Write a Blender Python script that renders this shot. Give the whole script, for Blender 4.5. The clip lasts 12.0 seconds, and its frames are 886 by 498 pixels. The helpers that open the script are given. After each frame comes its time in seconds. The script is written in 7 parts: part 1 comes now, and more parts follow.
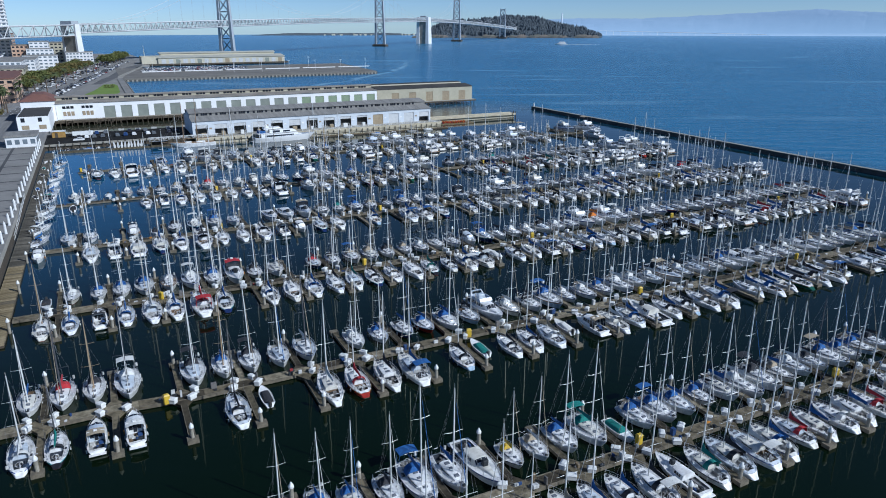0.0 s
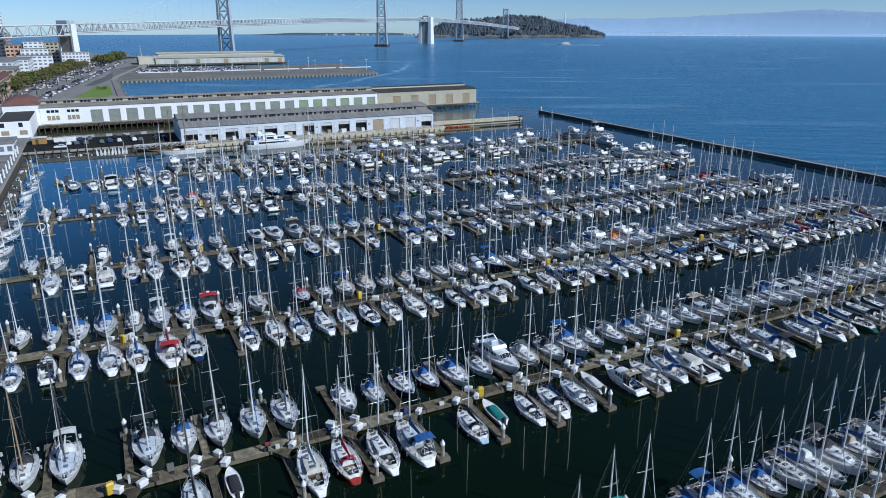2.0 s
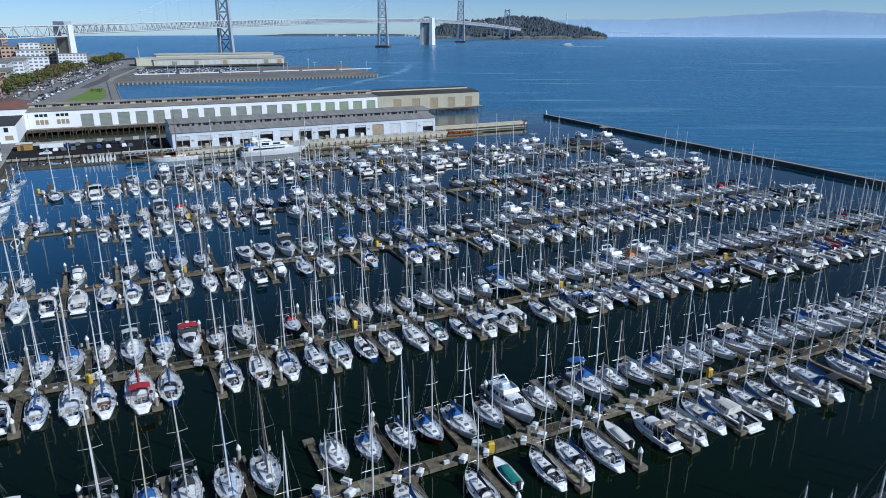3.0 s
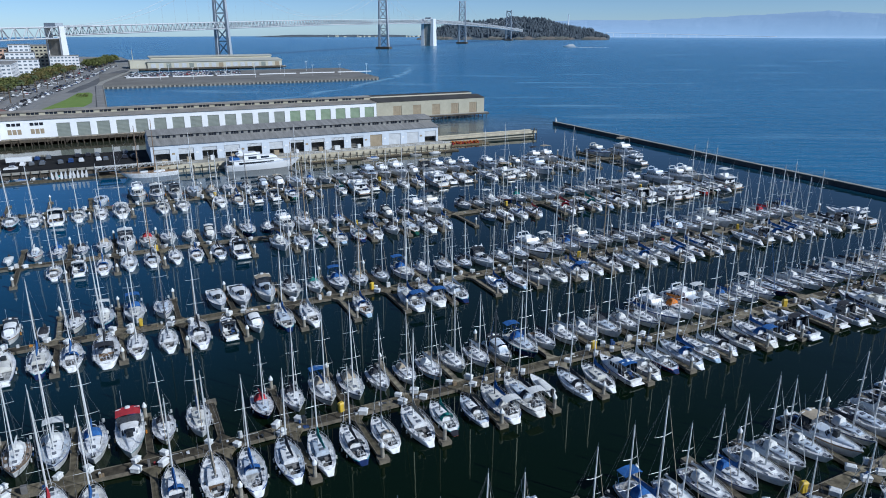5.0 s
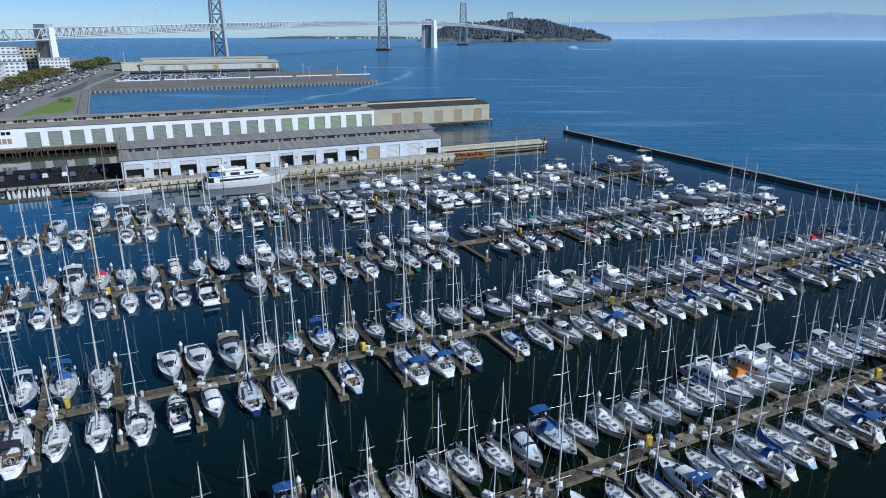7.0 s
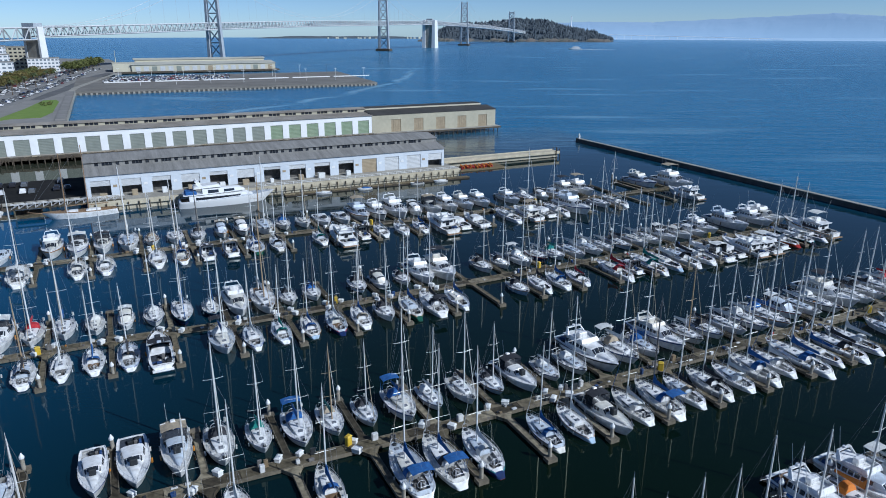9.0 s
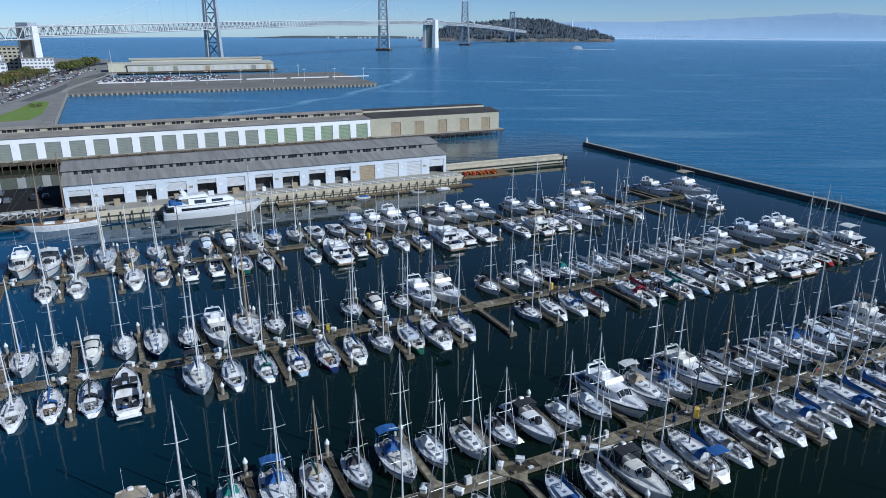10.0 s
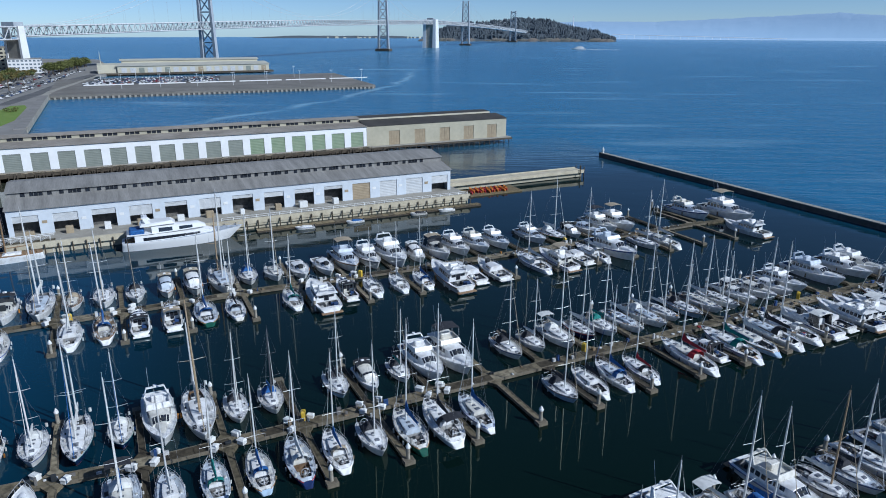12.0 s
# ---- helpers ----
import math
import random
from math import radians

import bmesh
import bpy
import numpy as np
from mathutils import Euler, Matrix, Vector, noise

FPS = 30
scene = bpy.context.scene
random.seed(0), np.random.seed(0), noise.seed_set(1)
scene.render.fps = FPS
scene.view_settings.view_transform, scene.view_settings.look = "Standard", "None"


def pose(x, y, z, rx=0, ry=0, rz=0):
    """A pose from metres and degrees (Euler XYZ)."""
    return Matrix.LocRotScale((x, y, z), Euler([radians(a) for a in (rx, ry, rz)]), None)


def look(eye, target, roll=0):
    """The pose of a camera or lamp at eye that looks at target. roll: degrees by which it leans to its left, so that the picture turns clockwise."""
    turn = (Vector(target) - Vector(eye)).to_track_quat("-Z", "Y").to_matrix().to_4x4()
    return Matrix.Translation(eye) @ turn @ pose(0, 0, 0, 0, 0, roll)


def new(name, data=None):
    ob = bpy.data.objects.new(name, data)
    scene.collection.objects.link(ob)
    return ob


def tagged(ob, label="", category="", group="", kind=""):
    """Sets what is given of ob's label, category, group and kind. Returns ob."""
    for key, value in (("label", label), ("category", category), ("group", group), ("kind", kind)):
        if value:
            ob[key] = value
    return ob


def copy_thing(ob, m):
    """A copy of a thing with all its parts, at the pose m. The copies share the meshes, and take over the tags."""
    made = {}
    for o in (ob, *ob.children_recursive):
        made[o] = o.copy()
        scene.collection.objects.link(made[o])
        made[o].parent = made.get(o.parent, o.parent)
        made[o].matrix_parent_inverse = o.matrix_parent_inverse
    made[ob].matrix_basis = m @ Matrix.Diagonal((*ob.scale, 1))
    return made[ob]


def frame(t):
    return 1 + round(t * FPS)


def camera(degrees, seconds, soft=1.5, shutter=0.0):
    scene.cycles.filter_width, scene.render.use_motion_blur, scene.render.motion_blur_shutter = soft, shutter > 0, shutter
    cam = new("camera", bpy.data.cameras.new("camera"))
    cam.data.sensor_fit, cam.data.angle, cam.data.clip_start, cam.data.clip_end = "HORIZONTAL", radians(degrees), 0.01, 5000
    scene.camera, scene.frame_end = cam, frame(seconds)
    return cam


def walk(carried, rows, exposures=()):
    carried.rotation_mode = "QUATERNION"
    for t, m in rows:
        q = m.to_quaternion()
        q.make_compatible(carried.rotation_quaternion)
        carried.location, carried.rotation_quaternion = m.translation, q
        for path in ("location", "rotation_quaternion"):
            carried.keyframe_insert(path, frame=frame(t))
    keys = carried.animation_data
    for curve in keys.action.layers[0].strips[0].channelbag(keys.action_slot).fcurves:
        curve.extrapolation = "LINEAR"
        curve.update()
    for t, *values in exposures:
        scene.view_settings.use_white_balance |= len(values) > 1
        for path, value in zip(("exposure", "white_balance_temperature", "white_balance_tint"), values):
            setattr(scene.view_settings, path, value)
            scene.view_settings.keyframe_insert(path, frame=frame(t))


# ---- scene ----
cam = camera(66.7, 12.0, soft=0.95)
METRES, EYE, TILT, LEAN, TURN = 151.0, 49.4, -1.8, -0.5, -26.5
ROWS = [
    (0.0, 0.0, 0.0, 0.0, -0.16, -16.46, 0.53),
    (0.5, -0.0006, 0.0201, 0.0009, -0.13, -16.47, 0.52),
    (1.0, -0.0016, 0.0496, 0.002, -0.07, -16.47, 0.51),
    (1.5, -0.0029, 0.0836, 0.0034, -0.02, -16.47, 0.48),
    (2.0, -0.0046, 0.1226, 0.0055, 0.02, -16.47, 0.46),
    (2.5, -0.0063, 0.1634, 0.0081, 0.07, -16.45, 0.46),
    (3.0, -0.008, 0.2054, 0.0099, 0.12, -16.4, 0.43),
    (5.0, -0.0155, 0.3724, 0.0195, 0.2, -16.34, 0.48),
    (5.5, -0.0177, 0.4172, 0.0208, 0.22, -16.29, 0.46),
    (6.0, -0.0197, 0.4618, 0.0226, 0.22, -16.27, 0.46),
    (6.5, -0.0219, 0.5064, 0.0241, 0.24, -16.24, 0.44),
    (7.0, -0.0239, 0.5491, 0.0253, 0.23, -16.22, 0.44),
    (9.0, -0.0327, 0.7251, 0.031, 0.27, -16.22, 0.34),
    (9.5, -0.0348, 0.7703, 0.0321, 0.29, -16.23, 0.33),
    (10.0, -0.037, 0.8138, 0.033, 0.3, -16.24, 0.33),
    (10.5, -0.0395, 0.8596, 0.0344, 0.29, -16.25, 0.32),
    (11.0, -0.042, 0.9062, 0.0349, 0.29, -16.22, 0.34),
    (11.5, -0.0444, 0.9522, 0.0364, 0.28, -16.22, 0.3),
    (12.0, -0.0461, 0.9981, 0.0385, 0.3, -16.25, 0.32),
]
walk(cam, [(t, pose(0, 0, EYE, TILT, LEAN, TURN) @ pose(METRES * x, METRES * y, METRES * z, 90 + pitch, roll, yaw)) for t, x, y, z, yaw, pitch, roll in ROWS],
     exposures=[(0.0, -0.03, 5480, 8), (12.0, -0.03, 5480, 8)])

# ---- world and sun ----
SUN_AZ, SUN_EL = math.atan2(0.60, -0.80), radians(35)
world = bpy.data.worlds.new("clear_sky")
scene.world = world
world.use_nodes = True
wn, wl = world.node_tree.nodes, world.node_tree.links
sky = wn.new("ShaderNodeTexSky")
sky.sky_type, sky.sun_disc = "NISHITA", False
sky.sun_elevation, sky.sun_rotation = SUN_EL, SUN_AZ
sky.altitude, sky.air_density, sky.dust_density, sky.ozone_density = 0, 0.55, 0.12, 2.4
tint = wn.new("ShaderNodeMix")                            # clear marine air, bluer than the model's
tint.data_type, tint.blend_type = "RGBA", "MULTIPLY"
tint.inputs["Factor"].default_value, tint.inputs["B"].default_value = 1.0, (0.885, 0.94, 0.995, 1)
wl.new(sky.outputs[0], tint.inputs["A"])
wl.new(tint.outputs["Result"], wn["Background"].inputs[0])
wn["Background"].inputs[1].default_value = 0.086

sun = new("sun", bpy.data.lights.new("sun", "SUN"))
sun.data.energy, sun.data.angle, sun.data.color = 4.3, radians(0.53), (1.0, 0.97, 0.92)
toward = Vector((math.sin(SUN_AZ) * math.cos(SUN_EL), math.cos(SUN_AZ) * math.cos(SUN_EL), math.sin(SUN_EL)))
sun.matrix_basis = look(toward * 300, (0, 0, 0))


# ---- materials ----
def mat(name, a, b=None, scale=1.0, rough=0.5, metal=0.0, bump=0.0, bump_scale=20.0, ramp=(0.35, 0.65), spec=0.5, coord="Object", stretch=None):
    """A surface of two colours mixed by noise at a coarse and a fine scale, with relief."""
    m = bpy.data.materials.new(name)
    m.use_nodes = True
    n, l = m.node_tree.nodes, m.node_tree.links
    p = n["Principled BSDF"]
    p.inputs["Roughness"].default_value, p.inputs["Metallic"].default_value = rough, metal
    p.inputs["Specular IOR Level"].default_value = spec
    co = n.new("ShaderNodeTexCoord")
    if b is None:
        b = tuple(c * 0.86 for c in a)
    n1, n2 = n.new("ShaderNodeTexNoise"), n.new("ShaderNodeTexNoise")
    n1.inputs["Scale"].default_value, n1.inputs["Detail"].default_value = scale, 5
    n2.inputs["Scale"].default_value, n2.inputs["Detail"].default_value = scale * 7, 4
    where = co.outputs[coord]
    if stretch:                                           # streaks drawn out along one way
        mp = n.new("ShaderNodeMapping")
        mp.inputs["Scale"].default_value = stretch
        l.new(where, mp.inputs["Vector"])
        where = mp.outputs[0]
    for t in (n1, n2):
        l.new(where, t.inputs["Vector"])
    mixv = n.new("ShaderNodeMath")
    mixv.operation = "MULTIPLY_ADD"
    l.new(n2.outputs["Fac"], mixv.inputs[0])
    mixv.inputs[1].default_value = 0.4
    low = n.new("ShaderNodeMath")
    low.operation = "MULTIPLY_ADD"
    l.new(n1.outputs["Fac"], low.inputs[0])
    low.inputs[1].default_value, low.inputs[2].default_value = 0.7, -0.05
    l.new(low.outputs[0], mixv.inputs[2])
    cr = n.new("ShaderNodeValToRGB")
    cr.color_ramp.elements[0].position, cr.color_ramp.elements[1].position = ramp
    cr.color_ramp.elements[0].color, cr.color_ramp.elements[1].color = (*a, 1), (*b, 1)
    l.new(mixv.outputs[0], cr.inputs[0])
    l.new(cr.outputs[0], p.inputs["Base Color"])
    if bump:
        nb, bp = n.new("ShaderNodeTexNoise"), n.new("ShaderNodeBump")
        nb.inputs["Scale"].default_value, nb.inputs["Detail"].default_value = bump_scale, 4
        l.new(co.outputs[coord], nb.inputs["Vector"])
        l.new(nb.outputs["Fac"], bp.inputs["Height"])
        bp.inputs["Strength"].default_value, bp.inputs["Distance"].default_value = bump, 0.05
        l.new(bp.outputs["Normal"], p.inputs["Normal"])
    return m


def picked(name, colours, rough=0.4, spec=0.5, metal=0.0, dirt=0.12, island=False):
    """A surface whose colour is one of several, by the chance of the object or of each loose piece, with faint dirt."""
    m = bpy.data.materials.new(name)
    m.use_nodes = True
    n, l = m.node_tree.nodes, m.node_tree.links
    p = n["Principled BSDF"]
    p.inputs["Roughness"].default_value, p.inputs["Metallic"].default_value = rough, metal
    p.inputs["Specular IOR Level"].default_value = spec
    info, cr, co, nz, mx = n.new("ShaderNodeObjectInfo"), n.new("ShaderNodeValToRGB"), n.new("ShaderNodeTexCoord"), n.new("ShaderNodeTexNoise"), n.new("ShaderNodeMix")
    cr.color_ramp.interpolation = "CONSTANT"
    total, at = sum(w for w, _ in colours), 0.0
    for i, (w, c) in enumerate(colours):
        e = cr.color_ramp.elements[i] if i < 2 else cr.color_ramp.elements.new(min(at / total, 1.0))
        e.position, e.color = at / total, (*c, 1)
        at += w
    if island:
        l.new(n.new("ShaderNodeNewGeometry").outputs["Random Per Island"], cr.inputs[0])
    else:
        l.new(info.outputs["Random"], cr.inputs[0])
    nz.inputs["Scale"].default_value, nz.inputs["Detail"].default_value = 1.3, 6
    l.new(co.outputs["Object"], nz.inputs["Vector"])
    mx.data_type, mx.blend_type = "RGBA", "MULTIPLY"
    l.new(cr.outputs[0], mx.inputs["A"])
    r2 = n.new("ShaderNodeValToRGB")
    r2.color_ramp.elements[0].position, r2.color_ramp.elements[1].position = 0.3, 0.6
    g = 1 - dirt * 2
    r2.color_ramp.elements[0].color, r2.color_ramp.elements[1].color = (g, g * 0.98, g * 0.94, 1), (1, 1, 1, 1)
    l.new(nz.outputs["Fac"], r2.inputs[0])
    l.new(r2.outputs[0], mx.inputs["B"])
    mx.inputs["Factor"].default_value = 1.0
    l.new(mx.outputs["Result"], p.inputs["Base Color"])
    return m


def water_material():
    """Sea water: nearly black body, sky-lit gloss, calm behind the breakwater and rippled outside."""
    m = bpy.data.materials.new("sea_water")
    m.use_nodes = True
    n, l = m.node_tree.nodes, m.node_tree.links
    p = n["Principled BSDF"]
    p.inputs["IOR"].default_value, p.inputs["Roughness"].default_value = 1.38, 0.05
    geo, sep = n.new("ShaderNodeNewGeometry"), n.new("ShaderNodeSeparateXYZ")
    l.new(geo.outputs["Position"], sep.inputs[0])

    def ramp(src, lo, hi):
        r = n.new("ShaderNodeMapRange")
        r.inputs["From Min"].default_value, r.inputs["From Max"].default_value = lo, hi
        l.new(src, r.inputs["Value"])
        return r.outputs[0]

    outer = n.new("ShaderNodeMath")
    outer.operation = "MAXIMUM"
    l.new(ramp(sep.outputs["X"], 232, 262), outer.inputs[0])
    l.new(ramp(sep.outputs["Y"], 455, 560), outer.inputs[1])
    mouth, wider = n.new("ShaderNodeMath"), n.new("ShaderNodeMath")   # the harbour mouth is open to the bay
    mouth.operation, wider.operation = "MULTIPLY", "MAXIMUM"
    l.new(ramp(sep.outputs["X"], 140, 235), mouth.inputs[0])
    l.new(ramp(sep.outputs["Y"], 325, 420), mouth.inputs[1])
    l.new(outer.outputs[0], wider.inputs[0])
    l.new(mouth.outputs[0], wider.inputs[1])
    outer = wider
    # body colour: dark green water in the basin, bluer in the open bay, with broad drifting patches
    big = n.new("ShaderNodeTexNoise")
    big.inputs["Scale"].default_value, big.inputs["Detail"].default_value = 0.004, 4
    l.new(geo.outputs["Position"], big.inputs["Vector"])
    body, bay = n.new("ShaderNodeMix"), n.new("ShaderNodeMix")
    for x in (body, bay):
        x.data_type = "RGBA"
    bay.inputs["A"].default_value, bay.inputs["B"].default_value = (0.013, 0.115, 0.228, 1), (0.027, 0.156, 0.295, 1)
    l.new(big.outputs["Fac"], bay.inputs["Factor"])
    basin, inner = n.new("ShaderNodeMix"), n.new("ShaderNodeMath")     # murky by the outer docks; sky reflection painted in as blue towards the sheltered corner
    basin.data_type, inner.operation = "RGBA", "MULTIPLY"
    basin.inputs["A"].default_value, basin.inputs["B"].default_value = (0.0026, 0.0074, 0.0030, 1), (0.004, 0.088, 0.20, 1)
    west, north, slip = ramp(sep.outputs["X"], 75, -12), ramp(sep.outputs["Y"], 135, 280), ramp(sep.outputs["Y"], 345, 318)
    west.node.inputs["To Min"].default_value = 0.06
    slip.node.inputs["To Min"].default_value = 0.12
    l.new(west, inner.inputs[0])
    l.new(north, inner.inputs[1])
    sky_blue = n.new("ShaderNodeMath")
    sky_blue.operation = "MULTIPLY"
    l.new(inner.outputs[0], sky_blue.inputs[0])
    l.new(slip, sky_blue.inputs[1])
    l.new(sky_blue.outputs[0], basin.inputs["Factor"])
    silty = n.new("ShaderNodeMix")                        # brown silt in the narrow slip between the piers
    silty.data_type = "RGBA"
    silty.inputs["B"].default_value = (0.040, 0.044, 0.030, 1)
    l.new(ramp(sep.outputs["Y"], 345, 372), silty.inputs["Factor"])
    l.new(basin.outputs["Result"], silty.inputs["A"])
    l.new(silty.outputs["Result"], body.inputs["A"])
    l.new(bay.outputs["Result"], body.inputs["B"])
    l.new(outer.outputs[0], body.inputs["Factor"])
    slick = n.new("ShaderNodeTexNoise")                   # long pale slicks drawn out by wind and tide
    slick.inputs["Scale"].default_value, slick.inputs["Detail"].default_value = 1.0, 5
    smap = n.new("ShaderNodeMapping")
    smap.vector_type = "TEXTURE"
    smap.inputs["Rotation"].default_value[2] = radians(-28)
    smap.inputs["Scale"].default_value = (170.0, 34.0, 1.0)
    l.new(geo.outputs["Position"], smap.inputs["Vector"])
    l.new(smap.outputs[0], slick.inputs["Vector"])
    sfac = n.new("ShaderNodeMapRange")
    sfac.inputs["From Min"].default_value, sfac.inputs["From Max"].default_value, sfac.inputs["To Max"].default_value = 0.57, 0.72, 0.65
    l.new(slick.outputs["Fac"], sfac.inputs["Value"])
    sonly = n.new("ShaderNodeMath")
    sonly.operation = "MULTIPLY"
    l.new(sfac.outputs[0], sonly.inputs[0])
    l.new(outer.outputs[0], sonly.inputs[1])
    # the smooth track that a passing boat left round the pier's end
    def calc(op, a, b=None):
        x = n.new("ShaderNodeMath")
        x.operation = op
        for i, v in enumerate((a, b)):
            if isinstance(v, (int, float)):
                x.inputs[i].default_value = v
            elif v is not None:
                l.new(v, x.inputs[i])
        return x.outputs[0]
    far_off = n.new("ShaderNodeVectorMath")
    far_off.operation = "DISTANCE"
    l.new(geo.outputs["Position"], far_off.inputs[0])
    far_off.inputs[1].default_value = (-443, 1284, 0)
    wobble = calc("MULTIPLY_ADD", slick.outputs["Fac"], 26.0)
    track = calc("ABSOLUTE", calc("SUBTRACT", calc("ADD", far_off.outputs["Value"], wobble), 935.0))
    wake = calc("MULTIPLY", ramp(track, 7.0, 1.0), calc("MULTIPLY", ramp(sep.outputs["Y"], 1020, 820), ramp(sep.outputs["Y"], 470, 560)))
    wake = calc("MULTIPLY", wake, calc("MULTIPLY", ramp(slick.outputs["Fac"], 0.2, 0.5), 0.9))
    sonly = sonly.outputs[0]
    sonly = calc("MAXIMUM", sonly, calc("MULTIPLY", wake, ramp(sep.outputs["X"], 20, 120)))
    pale, haze_mix = n.new("ShaderNodeMix"), n.new("ShaderNodeMix")
    pale.data_type = haze_mix.data_type = "RGBA"
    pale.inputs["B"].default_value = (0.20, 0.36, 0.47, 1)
    haze_mix.inputs["B"].default_value = (0.15, 0.33, 0.52, 1)           # haze over the water off the far eastern shore, painted in as paler blue
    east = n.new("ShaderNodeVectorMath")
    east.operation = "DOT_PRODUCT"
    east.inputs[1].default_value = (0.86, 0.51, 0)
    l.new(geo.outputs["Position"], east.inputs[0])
    l.new(ramp(east.outputs["Value"], 1100, 3900), haze_mix.inputs["Factor"])
    l.new(body.outputs["Result"], haze_mix.inputs["A"])
    l.new(haze_mix.outputs["Result"], pale.inputs["A"])
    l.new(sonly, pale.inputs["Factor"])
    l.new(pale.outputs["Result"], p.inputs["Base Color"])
    # ripples at three lengths
    stretch = n.new("ShaderNodeMapping")
    stretch.vector_type = "TEXTURE"
    stretch.inputs["Rotation"].default_value[2] = radians(-30)
    stretch.inputs["Scale"].default_value = (3.2, 1.0, 1.0)
    l.new(geo.outputs["Position"], stretch.inputs["Vector"])
    w1, w2, w3 = (n.new("ShaderNodeTexNoise") for _ in range(3))
    for w, s in ((w1, 0.13), (w2, 0.5), (w3, 2.2)):
        w.inputs["Scale"].default_value, w.inputs["Detail"].default_value = s, 3
        l.new(stretch.outputs[0], w.inputs["Vector"])
    amount = n.new("ShaderNodeMath")
    amount.operation = "MULTIPLY_ADD"
    l.new(outer.outputs[0], amount.inputs[0])
    amount.inputs[1].default_value, amount.inputs[2].default_value = 0.62, 0.026
    lee = n.new("ShaderNodeMapRange")                     # the far bay lies smoother
    lee.inputs["From Min"].default_value, lee.inputs["From Max"].default_value = 600, 3600
    lee.inputs["To Min"].default_value, lee.inputs["To Max"].default_value = 1.0, 0.35
    out_there = n.new("ShaderNodeVectorMath")
    out_there.operation = "DOT_PRODUCT"
    out_there.inputs[1].default_value = (0.72, 0.70, 0)
    l.new(geo.outputs["Position"], out_there.inputs[0])
    l.new(out_there.outputs["Value"], lee.inputs["Value"])
    rough_sea = n.new("ShaderNodeMath")
    rough_sea.operation = "MULTIPLY"
    l.new(amount.outputs[0], rough_sea.inputs[0])
    l.new(lee.outputs[0], rough_sea.inputs[1])
    amount = rough_sea
    normal = None
    for w, d in ((w1, 1.7), (w2, 0.5), (w3, 0.09)):
        b = n.new("ShaderNodeBump")
        b.inputs["Distance"].default_value = d
        l.new(amount.outputs[0], b.inputs["Strength"])
        l.new(w.outputs["Fac"], b.inputs["Height"])
        if normal:
            l.new(normal, b.inputs["Normal"])
        normal = b.outputs["Normal"]
    l.new(normal, p.inputs["Normal"])
    rr = n.new("ShaderNodeMapRange")
    rr.inputs["To Min"].default_value, rr.inputs["To Max"].default_value = 0.03, 0.24
    l.new(outer.outputs[0], rr.inputs["Value"])
    l.new(rr.outputs[0], p.inputs["Roughness"])
    p.inputs["Specular Tint"].default_value = (0.36, 0.46, 0.13, 1)    # dims and greens the sky's reflection where the water is seen steeply
    return m


WHITE = (0.84, 0.84, 0.825)
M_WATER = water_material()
PALETTE = {
    "gelcoat_hull": ([(74, WHITE), (9, (0.72, 0.70, 0.63)), (5, (0.015, 0.03, 0.10)), (3, (0.02, 0.02, 0.025)), (1.2, (0.30, 0.03, 0.02)), (4, (0.40, 0.52, 0.64)), (2, (0.02, 0.09, 0.06))], 0.22, 0.14),
    "white_gelcoat": ([(6, WHITE), (2, (0.74, 0.73, 0.69))], 0.2, 0.12),
    "hull_stripe": ([(50, WHITE), (18, (0.02, 0.06, 0.25)), (6, (0.02, 0.02, 0.03)), (3, (0.3, 0.03, 0.03)), (5, (0.03, 0.2, 0.22)), (6, (0.3, 0.16, 0.06))], 0.3, 0.1),
    "antifouling_paint": ([(5, (0.02, 0.03, 0.08)), (5, (0.02, 0.02, 0.02)), (2, (0.22, 0.04, 0.02)), (1, (0.02, 0.08, 0.05))], 0.7, 0.1),
    "non_skid_deck": ([(7, (0.75, 0.75, 0.745)), (3, (0.67, 0.66, 0.62)), (2, (0.52, 0.57, 0.63)), (0.4, (0.27, 0.19, 0.12))], 0.6, 0.22),
    "cockpit_sole": ([(5, (0.42, 0.42, 0.41)), (1, (0.20, 0.13, 0.075)), (3, (0.22, 0.22, 0.22)), (2, (0.05, 0.06, 0.08))], 0.7, 0.3),
    "cabin_gelcoat": ([(8, (0.81, 0.81, 0.80)), (1.6, (0.70, 0.68, 0.61)), (1.4, (0.56, 0.62, 0.69))], 0.28, 0.14),
    "mast_alloy": ([(5, (0.66, 0.66, 0.64)), (4, (0.74, 0.74, 0.72)), (1.6, (0.06, 0.06, 0.07)), (0.8, (0.36, 0.25, 0.15))], 0.55, 0.06),
}
M_HULL, M_HULLW, M_STRIPE, M_ANTI, M_DECK, M_WELL, M_CABIN, M_ALU = (picked(k, PALETTE[k][0], PALETTE[k][1], dirt=PALETTE[k][2]) for k in ("gelcoat_hull", "white_gelcoat", "hull_stripe", "antifouling_paint", "non_skid_deck", "cockpit_sole", "cabin_gelcoat", "mast_alloy"))
FAR_OF = {m: picked("far_" + m.name, PALETTE[m.name][0], PALETTE[m.name][1], dirt=PALETTE[m.name][2], island=True) for m in (M_HULL, M_HULLW, M_STRIPE, M_ANTI, M_DECK, M_WELL, M_CABIN, M_ALU)}
M_YACHT = mat("polished_white_gelcoat", (0.84, 0.84, 0.83), (0.80, 0.80, 0.79), 0.3, 0.18)
M_GLASS = mat("tinted_glass", (0.012, 0.014, 0.018), (0.03, 0.035, 0.045), 2, 0.06, spec=0.8)
